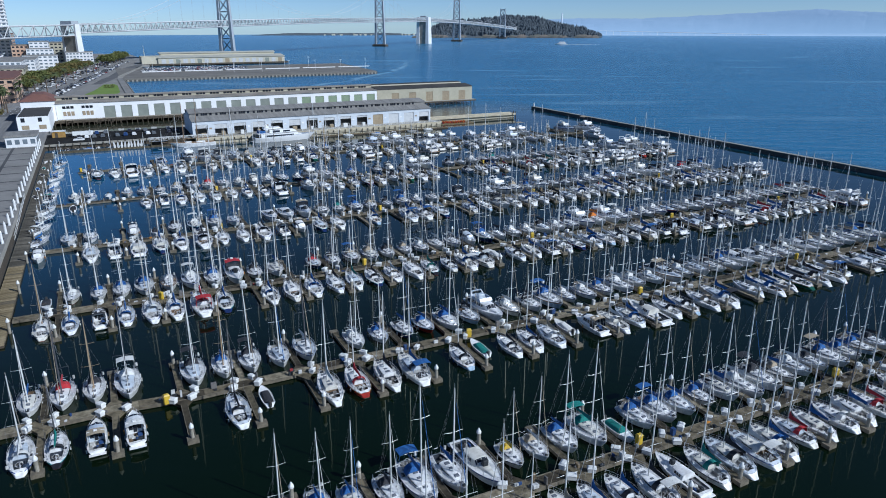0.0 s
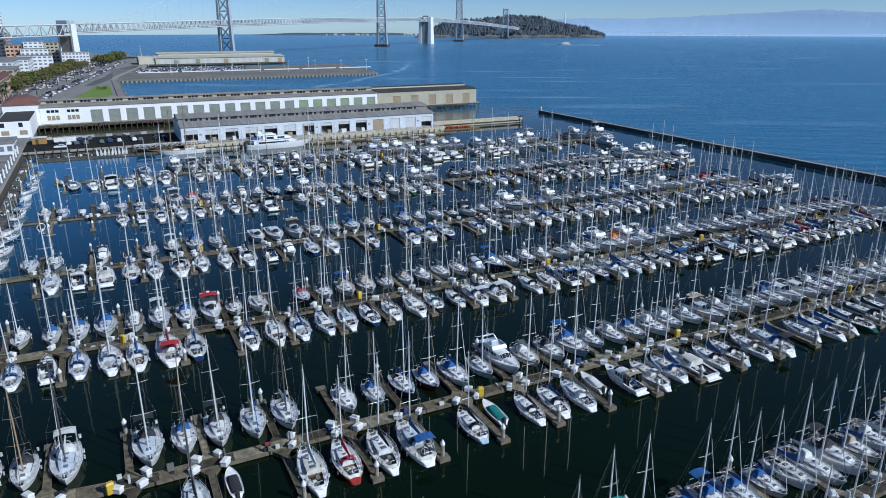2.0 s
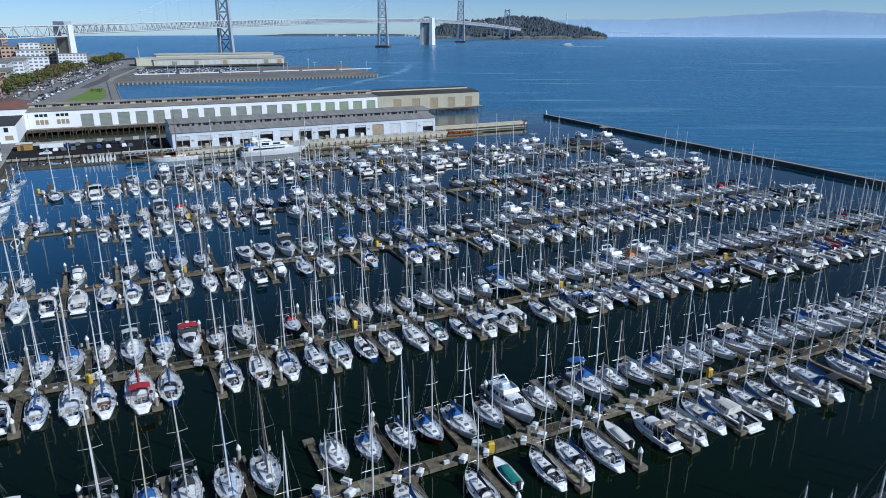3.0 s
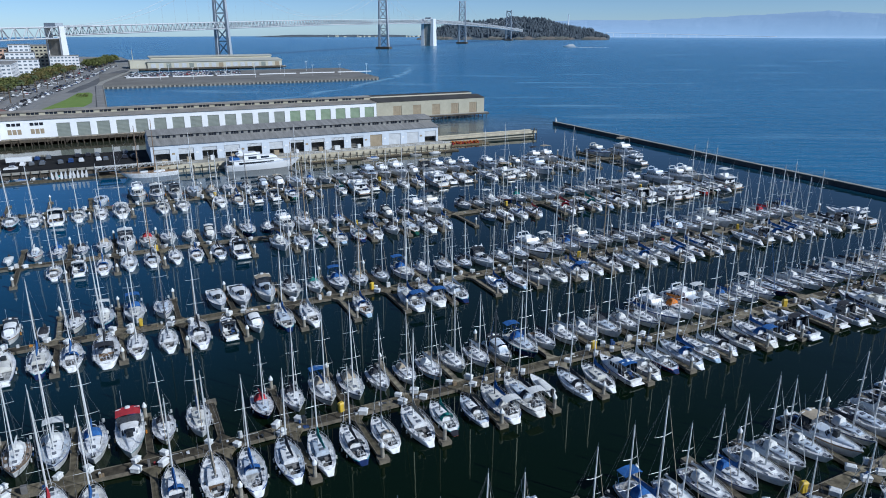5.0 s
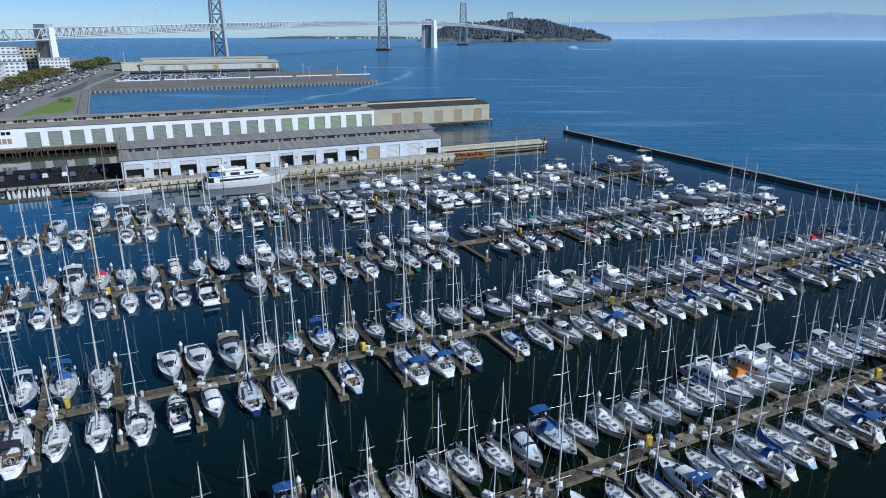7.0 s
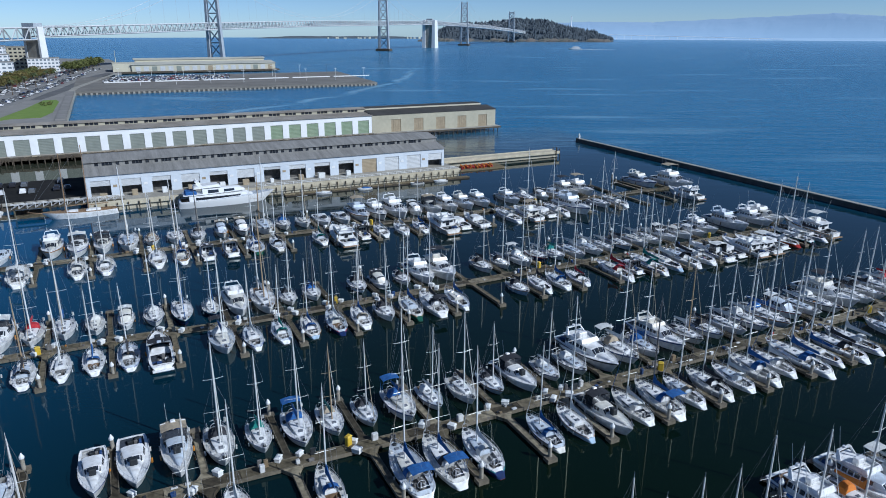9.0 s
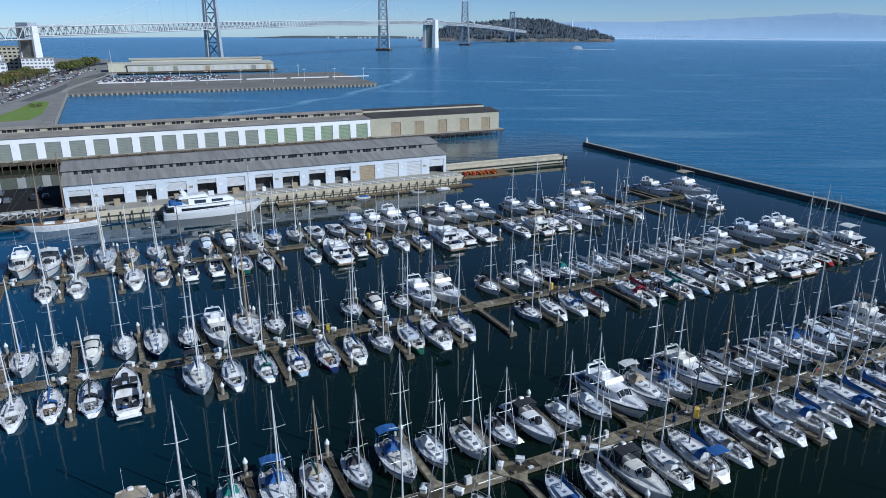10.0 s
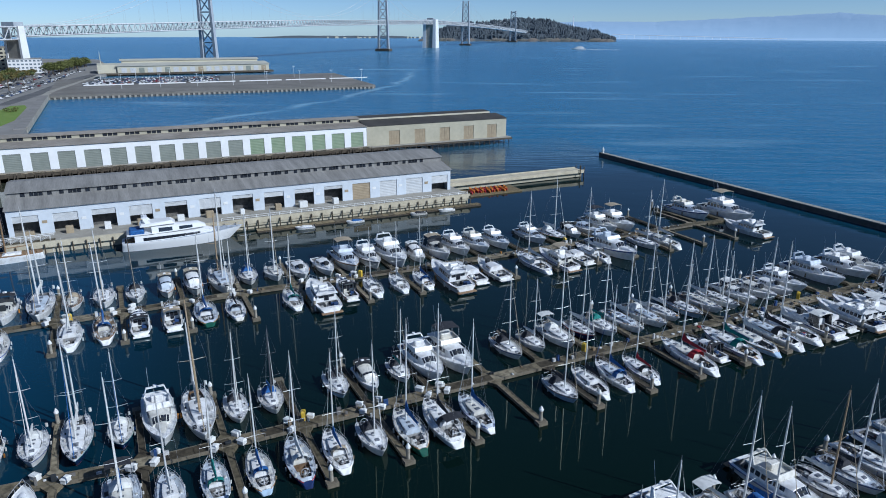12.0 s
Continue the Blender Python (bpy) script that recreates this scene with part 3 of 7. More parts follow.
# ---- sheds on the piers ----
def gabled_shed(name, label, x0, x1, y0, y1, deck, eave, cler_y, cler_z, cler_top, ridge_z, wall, roof, pitch, first, doors, door_of, door_z, window_step):
    """A long pier shed: walls with real door openings, a low roof, a raised clerestory with windows."""
    shed = holder(name, label, "pier shed")
    cuts = [(first + pitch * k - 2.75, first + pitch * k + 2.75) for k in range(doors)]
    bm = bmesh.new()
    last = x0
    for a, b in cuts:                                      # piers between the doors
        box(bm, last, a, y0, y0 + 0.4, deck, door_z)
        last = b
    box(bm, last, x1, y0, y0 + 0.4, deck, door_z)
    box(bm, x0, x1, y0, y0 + 0.4, door_z, eave)
    box(bm, x0, x1, y1 - 0.4, y1, deck, eave)
    for x in (x0, x1 - 0.4):
        mid = (y0 + y1) / 2
        loft(bm, [[(x, y0 + 0.4, deck), (x, y1 - 0.4, deck), (x, y1 - 0.4, eave), (x, y1 - (cler_y - y0), cler_z), (x, mid, ridge_z - 0.3), (x, cler_y, cler_z), (x, y0 + 0.4, eave)],
                  [(x + 0.4, y0 + 0.4, deck), (x + 0.4, y1 - 0.4, deck), (x + 0.4, y1 - 0.4, eave), (x + 0.4, y1 - (cler_y - y0), cler_z), (x + 0.4, mid, ridge_z - 0.3), (x + 0.4, cler_y, cler_z), (x + 0.4, y0 + 0.4, eave)]])
    part("wall", bm, wall, shed)
    mid = (y0 + y1) / 2
    back = y1 - (cler_y - y0)

    def sheet(a, b, t=0.18):
        bm2 = bmesh.new()
        loft(bm2, [[(x, a[0], a[1]), (x, b[0], b[1]), (x, b[0], b[1] + t), (x, a[0], a[1] + t)] for x in (x0 - 0.3, x1 + 0.3)])
        return bm2
    part("roof", sheet((y0 - 0.5, eave - 0.05), (cler_y, cler_z)), roof, shed)
    part("roof", sheet((cler_y - 0.5, cler_top), (mid, ridge_z)), roof, shed)
    part("roof", sheet((mid, ridge_z), (back + 0.5, cler_top)), roof, shed)
    part("roof", sheet((back, cler_z), (y1 + 0.5, eave - 0.05)), roof, shed)
    bm = bmesh.new()
    for y in (cler_y, back - 0.3):
        box(bm, x0, x1, y, y + 0.3, cler_z, cler_top)
    part("clerestory_wall", bm, M_WALLB if wall is M_WALLW and name == "pier_shed" else M_ROOFG, shed)
    x = x0 + 3
    h = cler_top - cler_z
    while x < x1 - 6:
        panes = ((0.0, 1.0), (2.0, 2.9), (3.0, 3.9), (4.0, 4.9), (5.9, 6.9)) if name == "boat_shed" else [(k * 1.75, k * 1.75 + 1.5) for k in range(3)]
        for a, b in panes:
            bm = bmesh.new()
            box(bm, x + a, x + b, cler_y - 0.06, cler_y - 0.005, cler_z + 0.24 * h, cler_top - 0.06 * h)
            part("clerestory_window", bm, M_GLASS, shed)
        x += window_step
    # added dark panel that stands for the gloom inside the doors
    bm = bmesh.new()
    box(bm, x0 + 0.5, x1 - 0.5, y0 + 3.2, y0 + 3.3, deck, eave - 0.2)
    part("inner_wall", bm, M_DARK, shed, "dark interior")
    for k, (a, b) in enumerate(cuts):
        m, drop = door_of(k)
        bm = bmesh.new()
        rows, low = 10, door_z - (door_z - deck) * drop
        prof = [(y0 + (0.17 if r % 2 else 0.22), low + (door_z - low) * r / (2 * rows)) for r in range(2 * rows + 1)]   # ribbed leaf
        loft(bm, [[(x, y, z) for y, z in prof + [(y0 + 0.3, door_z), (y0 + 0.3, low)]] for x in (a, b)])
        part("roller_door", bm, m, shed)
    return shed


def door_38(k):
    if k < 13:
        return M_DOORG, 1.0
    return M_DOORGR, 1.0


shed38 = gabled_shed("pier_shed", "long white pier shed with a row of green roller doors", -20.5, 158.5, 409, 436, 3.2, 11.4, 418.5, 12.1, 13.6, 14.1, M_WALLW, M_ROOFB, 8.31, 4.7, 19, door_38, 9.3, 7.6)
for k in range(2):                                        # office windows at the street end
    for r, z in enumerate((8.7, 5.0)):
        for j in range(3):
            bm = bmesh.new()
            x = -17.5 + 9.0 * k + 1.9 * j
            box(bm, x, x + 1.5, 408.9, 408.985, z, z + (1.3 if r == 0 else 2.2))
            part("window", bm, M_GLASS if r == 0 else M_DOORT, shed38)


def door_40(k):
    return [(M_DOORW, 0.35), (M_DOORW, 0.45), (M_DOORW, 0.3), (M_DOORW, 0.55), (M_DOORW, 0.25), (M_DOORW, 0.6), (M_DOORW, 0.2), (M_DOORW, 0.3), (M_DOORW, 0.25), (M_DOORW, 0.2), (M_DOORT, 1.0), (M_DOORW, 1.0), (M_DOORW, 1.0), (M_DOORW, 0.5)][k]


shed40 = gabled_shed("boat_shed", "long pale shed with half-open roller doors and grey roof", 36, 154.8, 323, 353, 2.6, 9.0, 330, 10.3, 11.8, 12.9, M_WALLP, M_ROOFG, 8.55, 39.9, 14, door_40, 7.4, 8.55)
for k in range(13):                                       # small signs beside the doors
    bm = bmesh.new()
    x = 43.3 + 8.55 * k
    box(bm, x, x + 1.1, 322.93, 322.985, 5.2, 5.9)
    part("sign", bm, M_CAP if k % 3 else M_DOORT, shed40, "small sign plate with no readable writing")
# white things standing inside and in front of the doors
for k in range(10):
    x = 38.2 + 8.55 * k + random.uniform(-0.5, 1.5)
    bm = bmesh.new()
    soft_box(bm, x, x + random.uniform(1.0, 2.4), 320.6, 322.0, 2.6, 2.6 + random.uniform(0.9, 1.8), 0.08)
    thing("storage_crate", bm, random.choice([M_BOX, M_CAP, M_DOORT, M_DOORW]), "pale storage crate on the pier apron", "crate", "crates by the shed doors")
# apron railing
rail = holder("railing", "pale post-and-rail fence along the pier edge", "railing")
bm = bmesh.new()
for z in (3.1, 3.6):
    tube(bm, (84, 314.8, z), (156.6, 314.8, z), 0.05, n=5)
part("rail", bm, M_CAP, rail)
for k in range(25):
    bm = bmesh.new()
    box(bm, 84 + 3.02 * k - 0.07, 84 + 3.02 * k + 0.07, 314.75, 314.9, 2.6, 3.65)
    part("post", bm, M_CAP, rail)

# the far pier's outer, beige shed
beige = holder("pier_warehouse", "beige windowless pier warehouse with flat dark roof", "warehouse")
bm = bmesh.new()
cuts = [(168.6 + 12.15 * k, 173.7 + 12.15 * k) for k in range(5)]
last = 158.6
for a, b in cuts:
    box(bm, last, a, 409, 409.4, 3.0, 9.0)
    last = b
box(bm, last, 227.4, 409, 409.4, 3.0, 9.0)
box(bm, 158.6, 227.4, 409, 409.4, 9.0, 11.3)
box(bm, 227.0, 227.4, 409.4, 436, 3.0, 11.3)
box(bm, 158.6, 227.0, 435.6, 436, 3.0, 11.3)
part("wall", bm, M_WALLB, beige)
bm = bmesh.new()
loft(bm, [[(x, 408.8, 11.3), (x, 419, 12.6), (x, 419, 12.8), (x, 408.8, 11.5)] for x in (158.4, 227.7)])
part("roof", bm, M_ROOFD, beige)
bm = bmesh.new()
loft(bm, [[(x, 419, 12.4), (x, 419, 13.7), (x, 423.5, 14.0), (x, 428, 13.7), (x, 428, 12.4)] for x in (158.4, 224.0)])
part("raised_roof", bm, M_ROOFD, beige)
bm = bmesh.new()
box(bm, 158.4, 224.0, 418.85, 418.99, 12.95, 13.65)
part("roof_edge", bm, M_WALLC, beige)
bm = bmesh.new()
loft(bm, [[(x, 428.02, 12.3), (x, 436.3, 11.3), (x, 436.3, 11.5), (x, 428.02, 12.5)] for x in (158.4, 227.7)])
part("roof", bm, M_ROOFD, beige)
for a, b in cuts:
    bm = bmesh.new()
    box(bm, a, b, 409.2, 409.3, 3.0, 9.0)
    for j in range(1, 4):
        box(bm, a + (b - a) * j / 4 - 0.06, a + (b - a) * j / 4 + 0.06, 409.14, 409.196, 3.1, 8.9)
    part("door", bm, M_DOORT, beige)

# pier under both far sheds, on timber piles
p38 = holder("pier", "old pier deck on rows of timber piles", "pier", kind="structure")
bm = bmesh.new()
box(bm, -23, 166, 405.8, 438, 1.6, 2.7)
box(bm, 166.02, 229.5, 406.6, 438, 1.9, 2.7)
part("deck", bm, M_TIMBER, p38)
bm = bmesh.new()
box(bm, -20.5, 158.5, 409.05, 435.5, 2.704, 3.2)
box(bm, 158.6, 229.0, 406.7, 437, 2.704, 3.0)
part("plinth", bm, M_CONC, p38)
me = None
for k in range(96):
    if me is None:
        bm = bmesh.new()
        tube(bm, (0, 0, -2), (0, 0, 2.2), 0.26, 0.22, 7)
        me = mesh_of(bm, "pile", M_TIMBER)
    ob = new("pile", me)
    ob.parent, ob.location = p38, (-22 + 2.63 * k, (405.6 if 2.63 * k < 188 else 407.0) + random.uniform(-0.2, 0.2), random.uniform(-0.1, 0.25))
# ragged timbers and planks of the decayed apron
bm = bmesh.new()
for k in range(150):
    x, y = random.uniform(-22, 165), random.uniform(405.4, 408.4)
    a, ln = random.choice([0, 0, 1.57]) + random.uniform(-0.15, 0.15), random.uniform(0.8, 2.6)
    d = Vector((math.cos(a), math.sin(a), random.uniform(-0.05, 0.08))) * ln
    tube(bm, (x, y, 2.85), (x + d.x, y + d.y, 2.9 + d.z), random.uniform(0.09, 0.2), n=4)
tagged(part("loose_timbers", bm, M_DRIFT, p38, "broken weathered apron timbers"), kind="stuff")
bm = bmesh.new()
for k in range(90):
    x = random.uniform(-22, 165)
    tube(bm, (x, 405.5 + random.uniform(-0.4, 0.4), random.uniform(0.2, 1.4)), (x + random.uniform(-0.5, 0.5), 405.5 + random.uniform(-0.4, 0.4), random.uniform(2.2, 3.2)), random.uniform(0.12, 0.24), n=5)
tagged(part("hanging_timbers", bm, M_TIMBER, p38, "dark timbers hanging at the apron edge"), kind="stuff")

# street-end block of the far pier
head = holder("pier_headhouse", "white two-storey pier head house with red tiled roof", "building")
bm = bmesh.new()
box(bm, -35, -21.8, 367, 408.9, LAND_Z, 10.0)
box(bm, -36, -20.6, 408.92, 438, LAND_Z, 13.0)
part("wall", bm, M_WALLW, head)
bm = bmesh.new()
box(bm, -34.6, -22.2, 367.4, 408.6, 10.004, 10.1)
part("flat_roof", bm, M_ROOFD, head)
bm = bmesh.new()
loft(bm, [[(-36.8, 408.4, 13.0), (-19.8, 408.4, 13.0), (-19.8, 438.8, 13.0), (-36.8, 438.8, 13.0)], [(-31, 415, 16.2), (-25.5, 415, 16.2), (-25.5, 432, 16.2), (-31, 432, 16.2)]])
part("roof", bm, M_TILE, head)
for x in (-33.4, -26.4):
    for z in (4.2, 7.6):
        bm = bmesh.new()
        box(bm, x, x + (3.0 if z < 5 else 1.6), 366.92, 366.985, z, z + 1.9)
        part("window", bm, M_GLASS if z > 5 else M_DOORT, head)


# ---- far piers beyond ----
p30 = holder("parking_pier", "wide flat pier used as a car park", "pier", kind="structure")
bm = bmesh.new()
outline = [(22, 722), (281, 722), (300, 905), (22, 905)]
loft(bm, [[(x, y, 1.4) for x, y in outline], [(x, y, 3.0) for x, y in outline]])
part("deck", bm, M_PIER, p30)
bm = bmesh.new()
outline = [(28, 740), (276, 740), (292, 896), (28, 896)]
loft(bm, [[(x, y, 3.004) for x, y in outline], [(x, y, 3.05) for x, y in outline]])
part("surface", bm, M_PIER, p30)
# dark sheet added below the deck edge as the shade under the pier
bm = bmesh.new()
box(bm, 22, 281, 722.4, 722.9, -2, 1.4)
part("dark_underside", bm, M_DARK, p30)
me = None
for k in range(66):
    if me is None:
        bm = bmesh.new()
        box(bm, -0.8, 0.8, -0.5, 0.4, -2, 1.6)
        me = mesh_of(bm, "pile_cap", M_CONC)
    ob = new("pile_bent", me)
    ob.parent, ob.location = p30, (24 + 3.92 * k, 721.9, 0)
bm = bmesh.new()
for x0 in range(46, 270, 44):
    box(bm, x0, x0 + 40, 812, 813, 3.05, 3.95)
part("barrier_wall", bm, M_CAP, p30, "white barrier wall")
for k in range(16):
    bm = bmesh.new()
    x, y = 60 + 15 * k, 770 if k % 2 else 850
    tube(bm, (x, y, 3), (x, y, 14), 0.18, 0.12, 5)
    tube(bm, (x - 1.5, y, 14), (x + 1.5, y, 14), 0.15, n=5)
    thing("light_pole", bm, M_ALU, "grey car-park light pole", "light pole", "car-park light poles")

p28 = holder("pier_terminal", "long pale pier terminal with stepped roof and door bays", "pier shed")
bm = bmesh.new()
box(bm, 78, 246, 994, 1040, 3.0, 10.5)
part("wall", bm, M_WALLC, p28)
bm = bmesh.new()
box(bm, 84, 238, 1022, 1044, 10.5, 15.0)
part("raised_wall", bm, M_WALLC, p28)
bm = bmesh.new()
loft(bm, [[(x, 993, 10.4), (x, 1022, 12.6), (x, 1022, 12.9), (x, 993, 10.7)] for x in (77, 247)])
part("roof", bm, M_ROOFL, p28)
bm = bmesh.new()
loft(bm, [[(x, 1021, 15.0), (x, 1034, 16.8), (x, 1046, 15.0)] for x in (82, 240)])
part("roof", bm, M_ROOFL, p28)
bm = bmesh.new()
box(bm, 60, 250, 988, 1050, 1.2, 3.0)
part("deck", bm, M_TIMBER, p28)
for k in range(18):
    bm = bmesh.new()
    box(bm, 82 + 9.1 * k, 87.6 + 9.1 * k, 993.85, 993.98, 3.2, 8.6)
    part("door", bm, random.choice([M_DOORW, M_DOORW, M_DOORG, M_DOORT]), p28)
bm = bmesh.new()
box(bm, 58, 77.9, 996, 1040, 3.0, 12)
tube(bm, (62, 998, 12), (62, 998, 27), 0.5, 0.15, 6)
part("front_block", bm, M_WALLC, p28)

# road, lawn and quayside walk along the shore
road = slab("road", -60, -24, 345, 432, LAND_Z + 0.004, LAND_Z + 0.05, M_ROAD, "worn grey waterfront avenue", "road")
bm = bmesh.new()
outline = [(-58, 432), (-28, 432), (-10, 640), (14, 830), (36, 1010), (46, 1090), (12, 1110), (-6, 940), (-28, 760), (-48, 600)]
loft(bm, [[(x, y, LAND_Z + 0.004) for x, y in outline], [(x, y, LAND_Z + 0.05) for x, y in outline]])
part("carriageway", bm, M_ROAD, road)


def strip(y0, y1, off, wide, m, name, z):
    """A band along the avenue, off metres west of its eastern edge."""
    bm2 = bmesh.new()
    loft(bm2, [[(x, y, LAND_Z + 0.02) for x, y in ring] for ring in [[(AVE(y0) - off, y0), (AVE(y0) - off - wide, y0), (AVE(y1) - off - wide, y1), (AVE(y1) - off, y1)]]] +
         [[(x, y, LAND_Z + z) for x, y in ring] for ring in [[(AVE(y0) - off, y0), (AVE(y0) - off - wide, y0), (AVE(y1) - off - wide, y1), (AVE(y1) - off, y1)]]])
    part(name, bm2, m, road)


def AVE(y):
    return -27 + 0.136 * (y - 530)


for y0 in range(450, 1040, 48):
    strip(y0, y0 + 38, 13, 3.2, M_PAVE, "median", 0.2)
strip(440, 1080, 30, 7, M_PAVE, "west_pavement", 0.18)
strip(440, 1080, 20.5, 2.2, M_PAVE, "tram_reserve", 0.12)
for off in (3.7, 7.3, 10.9, 24.0, 27.4):                  # worn white lane lines
    bm = bmesh.new()
    for y in range(450, 1070, 12):
        a, b = AVE(y) - off, AVE(y + 7) - off
        loft(bm, [[(a, y, z), (a - 0.3, y, z), (b - 0.3, y + 7, z), (b, y + 7, z)] for z in (LAND_Z + 0.058, LAND_Z + 0.066)])
    tagged(part("lane_line", bm, M_CAP, road, "broken white lane line"), kind="stuff")
strip(440, 1080, -4.5, 3.6, M_PAVE, "east_pavement", 0.18)
strip(440, 1080, 4.2, 7.6, M_ROADD, "resurfaced_lane", 0.0555)
strip(440, 1080, 23.2, 6.2, M_ROADD, "resurfaced_lane", 0.0555)
bm = bmesh.new()
outline = [(18.5, 530), (23.9, 530), (23.9, 724), (18.5, 724)]
loft(bm, [[(x, y, LAND_Z + 0.004) for x, y in outline], [(x, y, LAND_Z + 0.5) for x, y in outline]])
wall_top = bmesh.new()
for k in range(38):
    box(wall_top, 24.02, 24.5, 532 + 5 * k, 536.4 + 5 * k, 0.6, 3.7, 0.05)
thing("parapet", wall_top, M_CONC, "low pale parapet panels along the sea wall", "parapet", kind="structure")
thing("sea_wall_walk", bm, M_PAVE, "pale quayside walk above the water", "walkway", kind="structure")
bm = bmesh.new()
outline = [(-13, 534), (-4, 545), (11, 546), (15.5, 572), (16.2, 640), (14, 656), (6, 655), (-1, 600)]
loft(bm, [[(x, y, LAND_Z + 0.05) for x, y in outline], [(x, y, LAND_Z + 0.2) for x, y in outline]])
access = bmesh.new()
edge = [(-3, 662), (4, 662), (12, 700), (22, 760), (44, 905), (58, 980), (50, 985), (30, 905), (12, 760), (4, 715)]
loft(access, [[(x, y, LAND_Z + z) for x, y in edge] for z in (0.01, 0.056)])
part("access_road", access, M_ROADD, road, "dark patched asphalt access road")
access = bmesh.new()
edge = [(19, 726), (23.5, 726), (26, 760), (62, 968), (58, 968), (21, 760)]
loft(access, [[(x, y, LAND_Z + z) for x, y in edge] for z in (0.212, 0.4)])
part("quay_walk", access, M_CONC, road, "pale concrete quay walk")
thing("lawn", bm, M_GRASS, "green mown lawn beside the waterfront road", "lawn", kind="structure")


# ---- suspension bridge ----
BX, BY, BA, BS = 217.7, 1286.0, radians(44.49), 0.947


def along(s, off=0.0, z=0.0):
    """A point of the bridge: s metres past the first tower, off metres to its left."""
    return (BX + s * math.cos(BA) - off * math.sin(BA), BY + s * math.sin(BA) + off * math.cos(BA), z)


PROFILE = [(-1000, 38), (-333, 52), (0, 60.5), (333, 67.5), (667, 71.5), (1002, 75), (1337, 71.5), (1670, 64), (2004, 54), (2260, 45)]


def deck_z(s):
    for (a, za), (b, zb) in zip(PROFILE, PROFILE[1:]):
        if s <= b:
            return za + (zb - za) * (s - a) / (b - a)
    return PROFILE[-1][1]


bridge = holder("suspension_bridge", "grey steel double-deck suspension bridge over the bay", "bridge")


def truss(s0, s1, depth, step):
    k = max(1, round((s1 - s0) / step))
    for off in (-10, 10):
        bm = bmesh.new()
        for i in range(k):
            a, b = s0 + (s1 - s0) * i / k, s0 + (s1 - s0) * (i + 1) / k
            m = (a + b) / 2
            za, zb, zm = deck_z(a), deck_z(b), deck_z(m)
            tube(bm, along(a, off, za), along(b, off, zb), 0.8, n=4)
            tube(bm, along(a, off, za - depth), along(b, off, zb - depth), 0.8, n=4)
            tube(bm, along(a, off, za - depth), along(m, off, zm), 0.55, n=4)
            tube(bm, along(m, off, zm), along(b, off, zb - depth), 0.55, n=4)
            tube(bm, along(m, off, zm), along(m, off, zm - depth), 0.42, n=4)
        part("truss", bm, M_BRIDGE, bridge)
    bm = bmesh.new()
    rings = []
    for i in range(13):
        s = s0 + (s1 - s0) * i / 12
        rings.append([along(s, -9.6, deck_z(s) - 0.9), along(s, 9.6, deck_z(s) - 0.9), along(s, 9.6, deck_z(s) + 0.3), along(s, -9.6, deck_z(s) + 0.3)])
    loft(bm, rings)
    part("upper_deck", bm, M_BRIDGE, bridge)
    bm = bmesh.new()
    rings = [[along(s0 + (s1 - s0) * i / 12, o, deck_z(s0 + (s1 - s0) * i / 12) - depth + dz) for o, dz in ((-9.4, -0.4), (9.4, -0.4), (9.4, 0.5), (-9.4, 0.5))] for i in range(13)]
    loft(bm, rings)
    part("lower_deck", bm, M_BRIDGE, bridge)


for s0, s1, d, st in ((-900, -337, 13, 17), (-329, -4, 10.2, 11), (4, 663, 10, 11), (671, 998, 9.5, 11), (1006, 1333, 9.5, 11), (1341, 2000, 9.5, 13), (2008, 2240, 9.5, 13)):
    truss(s0, s1, d, st)

TOWER_TOP = {0: 150, 667: 152, 1337: 141, 2004: 126}
for s, top in TOWER_TOP.items():
    tower = part("tower", bmesh.new(), M_TOWER, bridge)
    bm = bmesh.new()
    for off in (-12.5, 12.5):
        lean = 0.0035 * (1 if off > 0 else -1)
        rings = []
        for z in (3, 30, 70, 110, top):
            w = 3.3 - 1.4 * z / top
            o = off - lean * z * 6
            rings.append([along(s - w, o - w * 0.8, z), along(s + w, o - w * 0.8, z), along(s + w, o + w * 0.8, z), along(s - w, o + w * 0.8, z)])
        loft(bm, rings)
    part("leg", bm, M_TOWER, tower)
    bm = bmesh.new()
    zs = [8, 30, 51, 75, 97, 119, top - 4]
    for za, zb in zip(zs, zs[1:]):
        ha, hb = 11.5 - 0.02 * za, 11.5 - 0.02 * zb
        tube(bm, along(s, -ha, za), along(s, hb, zb), 1.1, n=4)
        tube(bm, along(s, ha, za), along(s, -hb, zb), 1.1, n=4)
        tube(bm, along(s, -hb, zb), along(s, hb, zb), 1.0, n=4)
    part("cross_brace", bm, M_TOWER, tower)
    bm = bmesh.new()
    loft(bm, [[along(s + a * k, o * k, z) for a, o in ((-9, -19), (9, -19), (9, 19), (-9, 19))] for z, k in ((-3, 1.0), (4.5, 1.0), (5.5, 0.92))])
    part("pier_base", bm, M_TIMBER, tower, "dark fender and pier base")

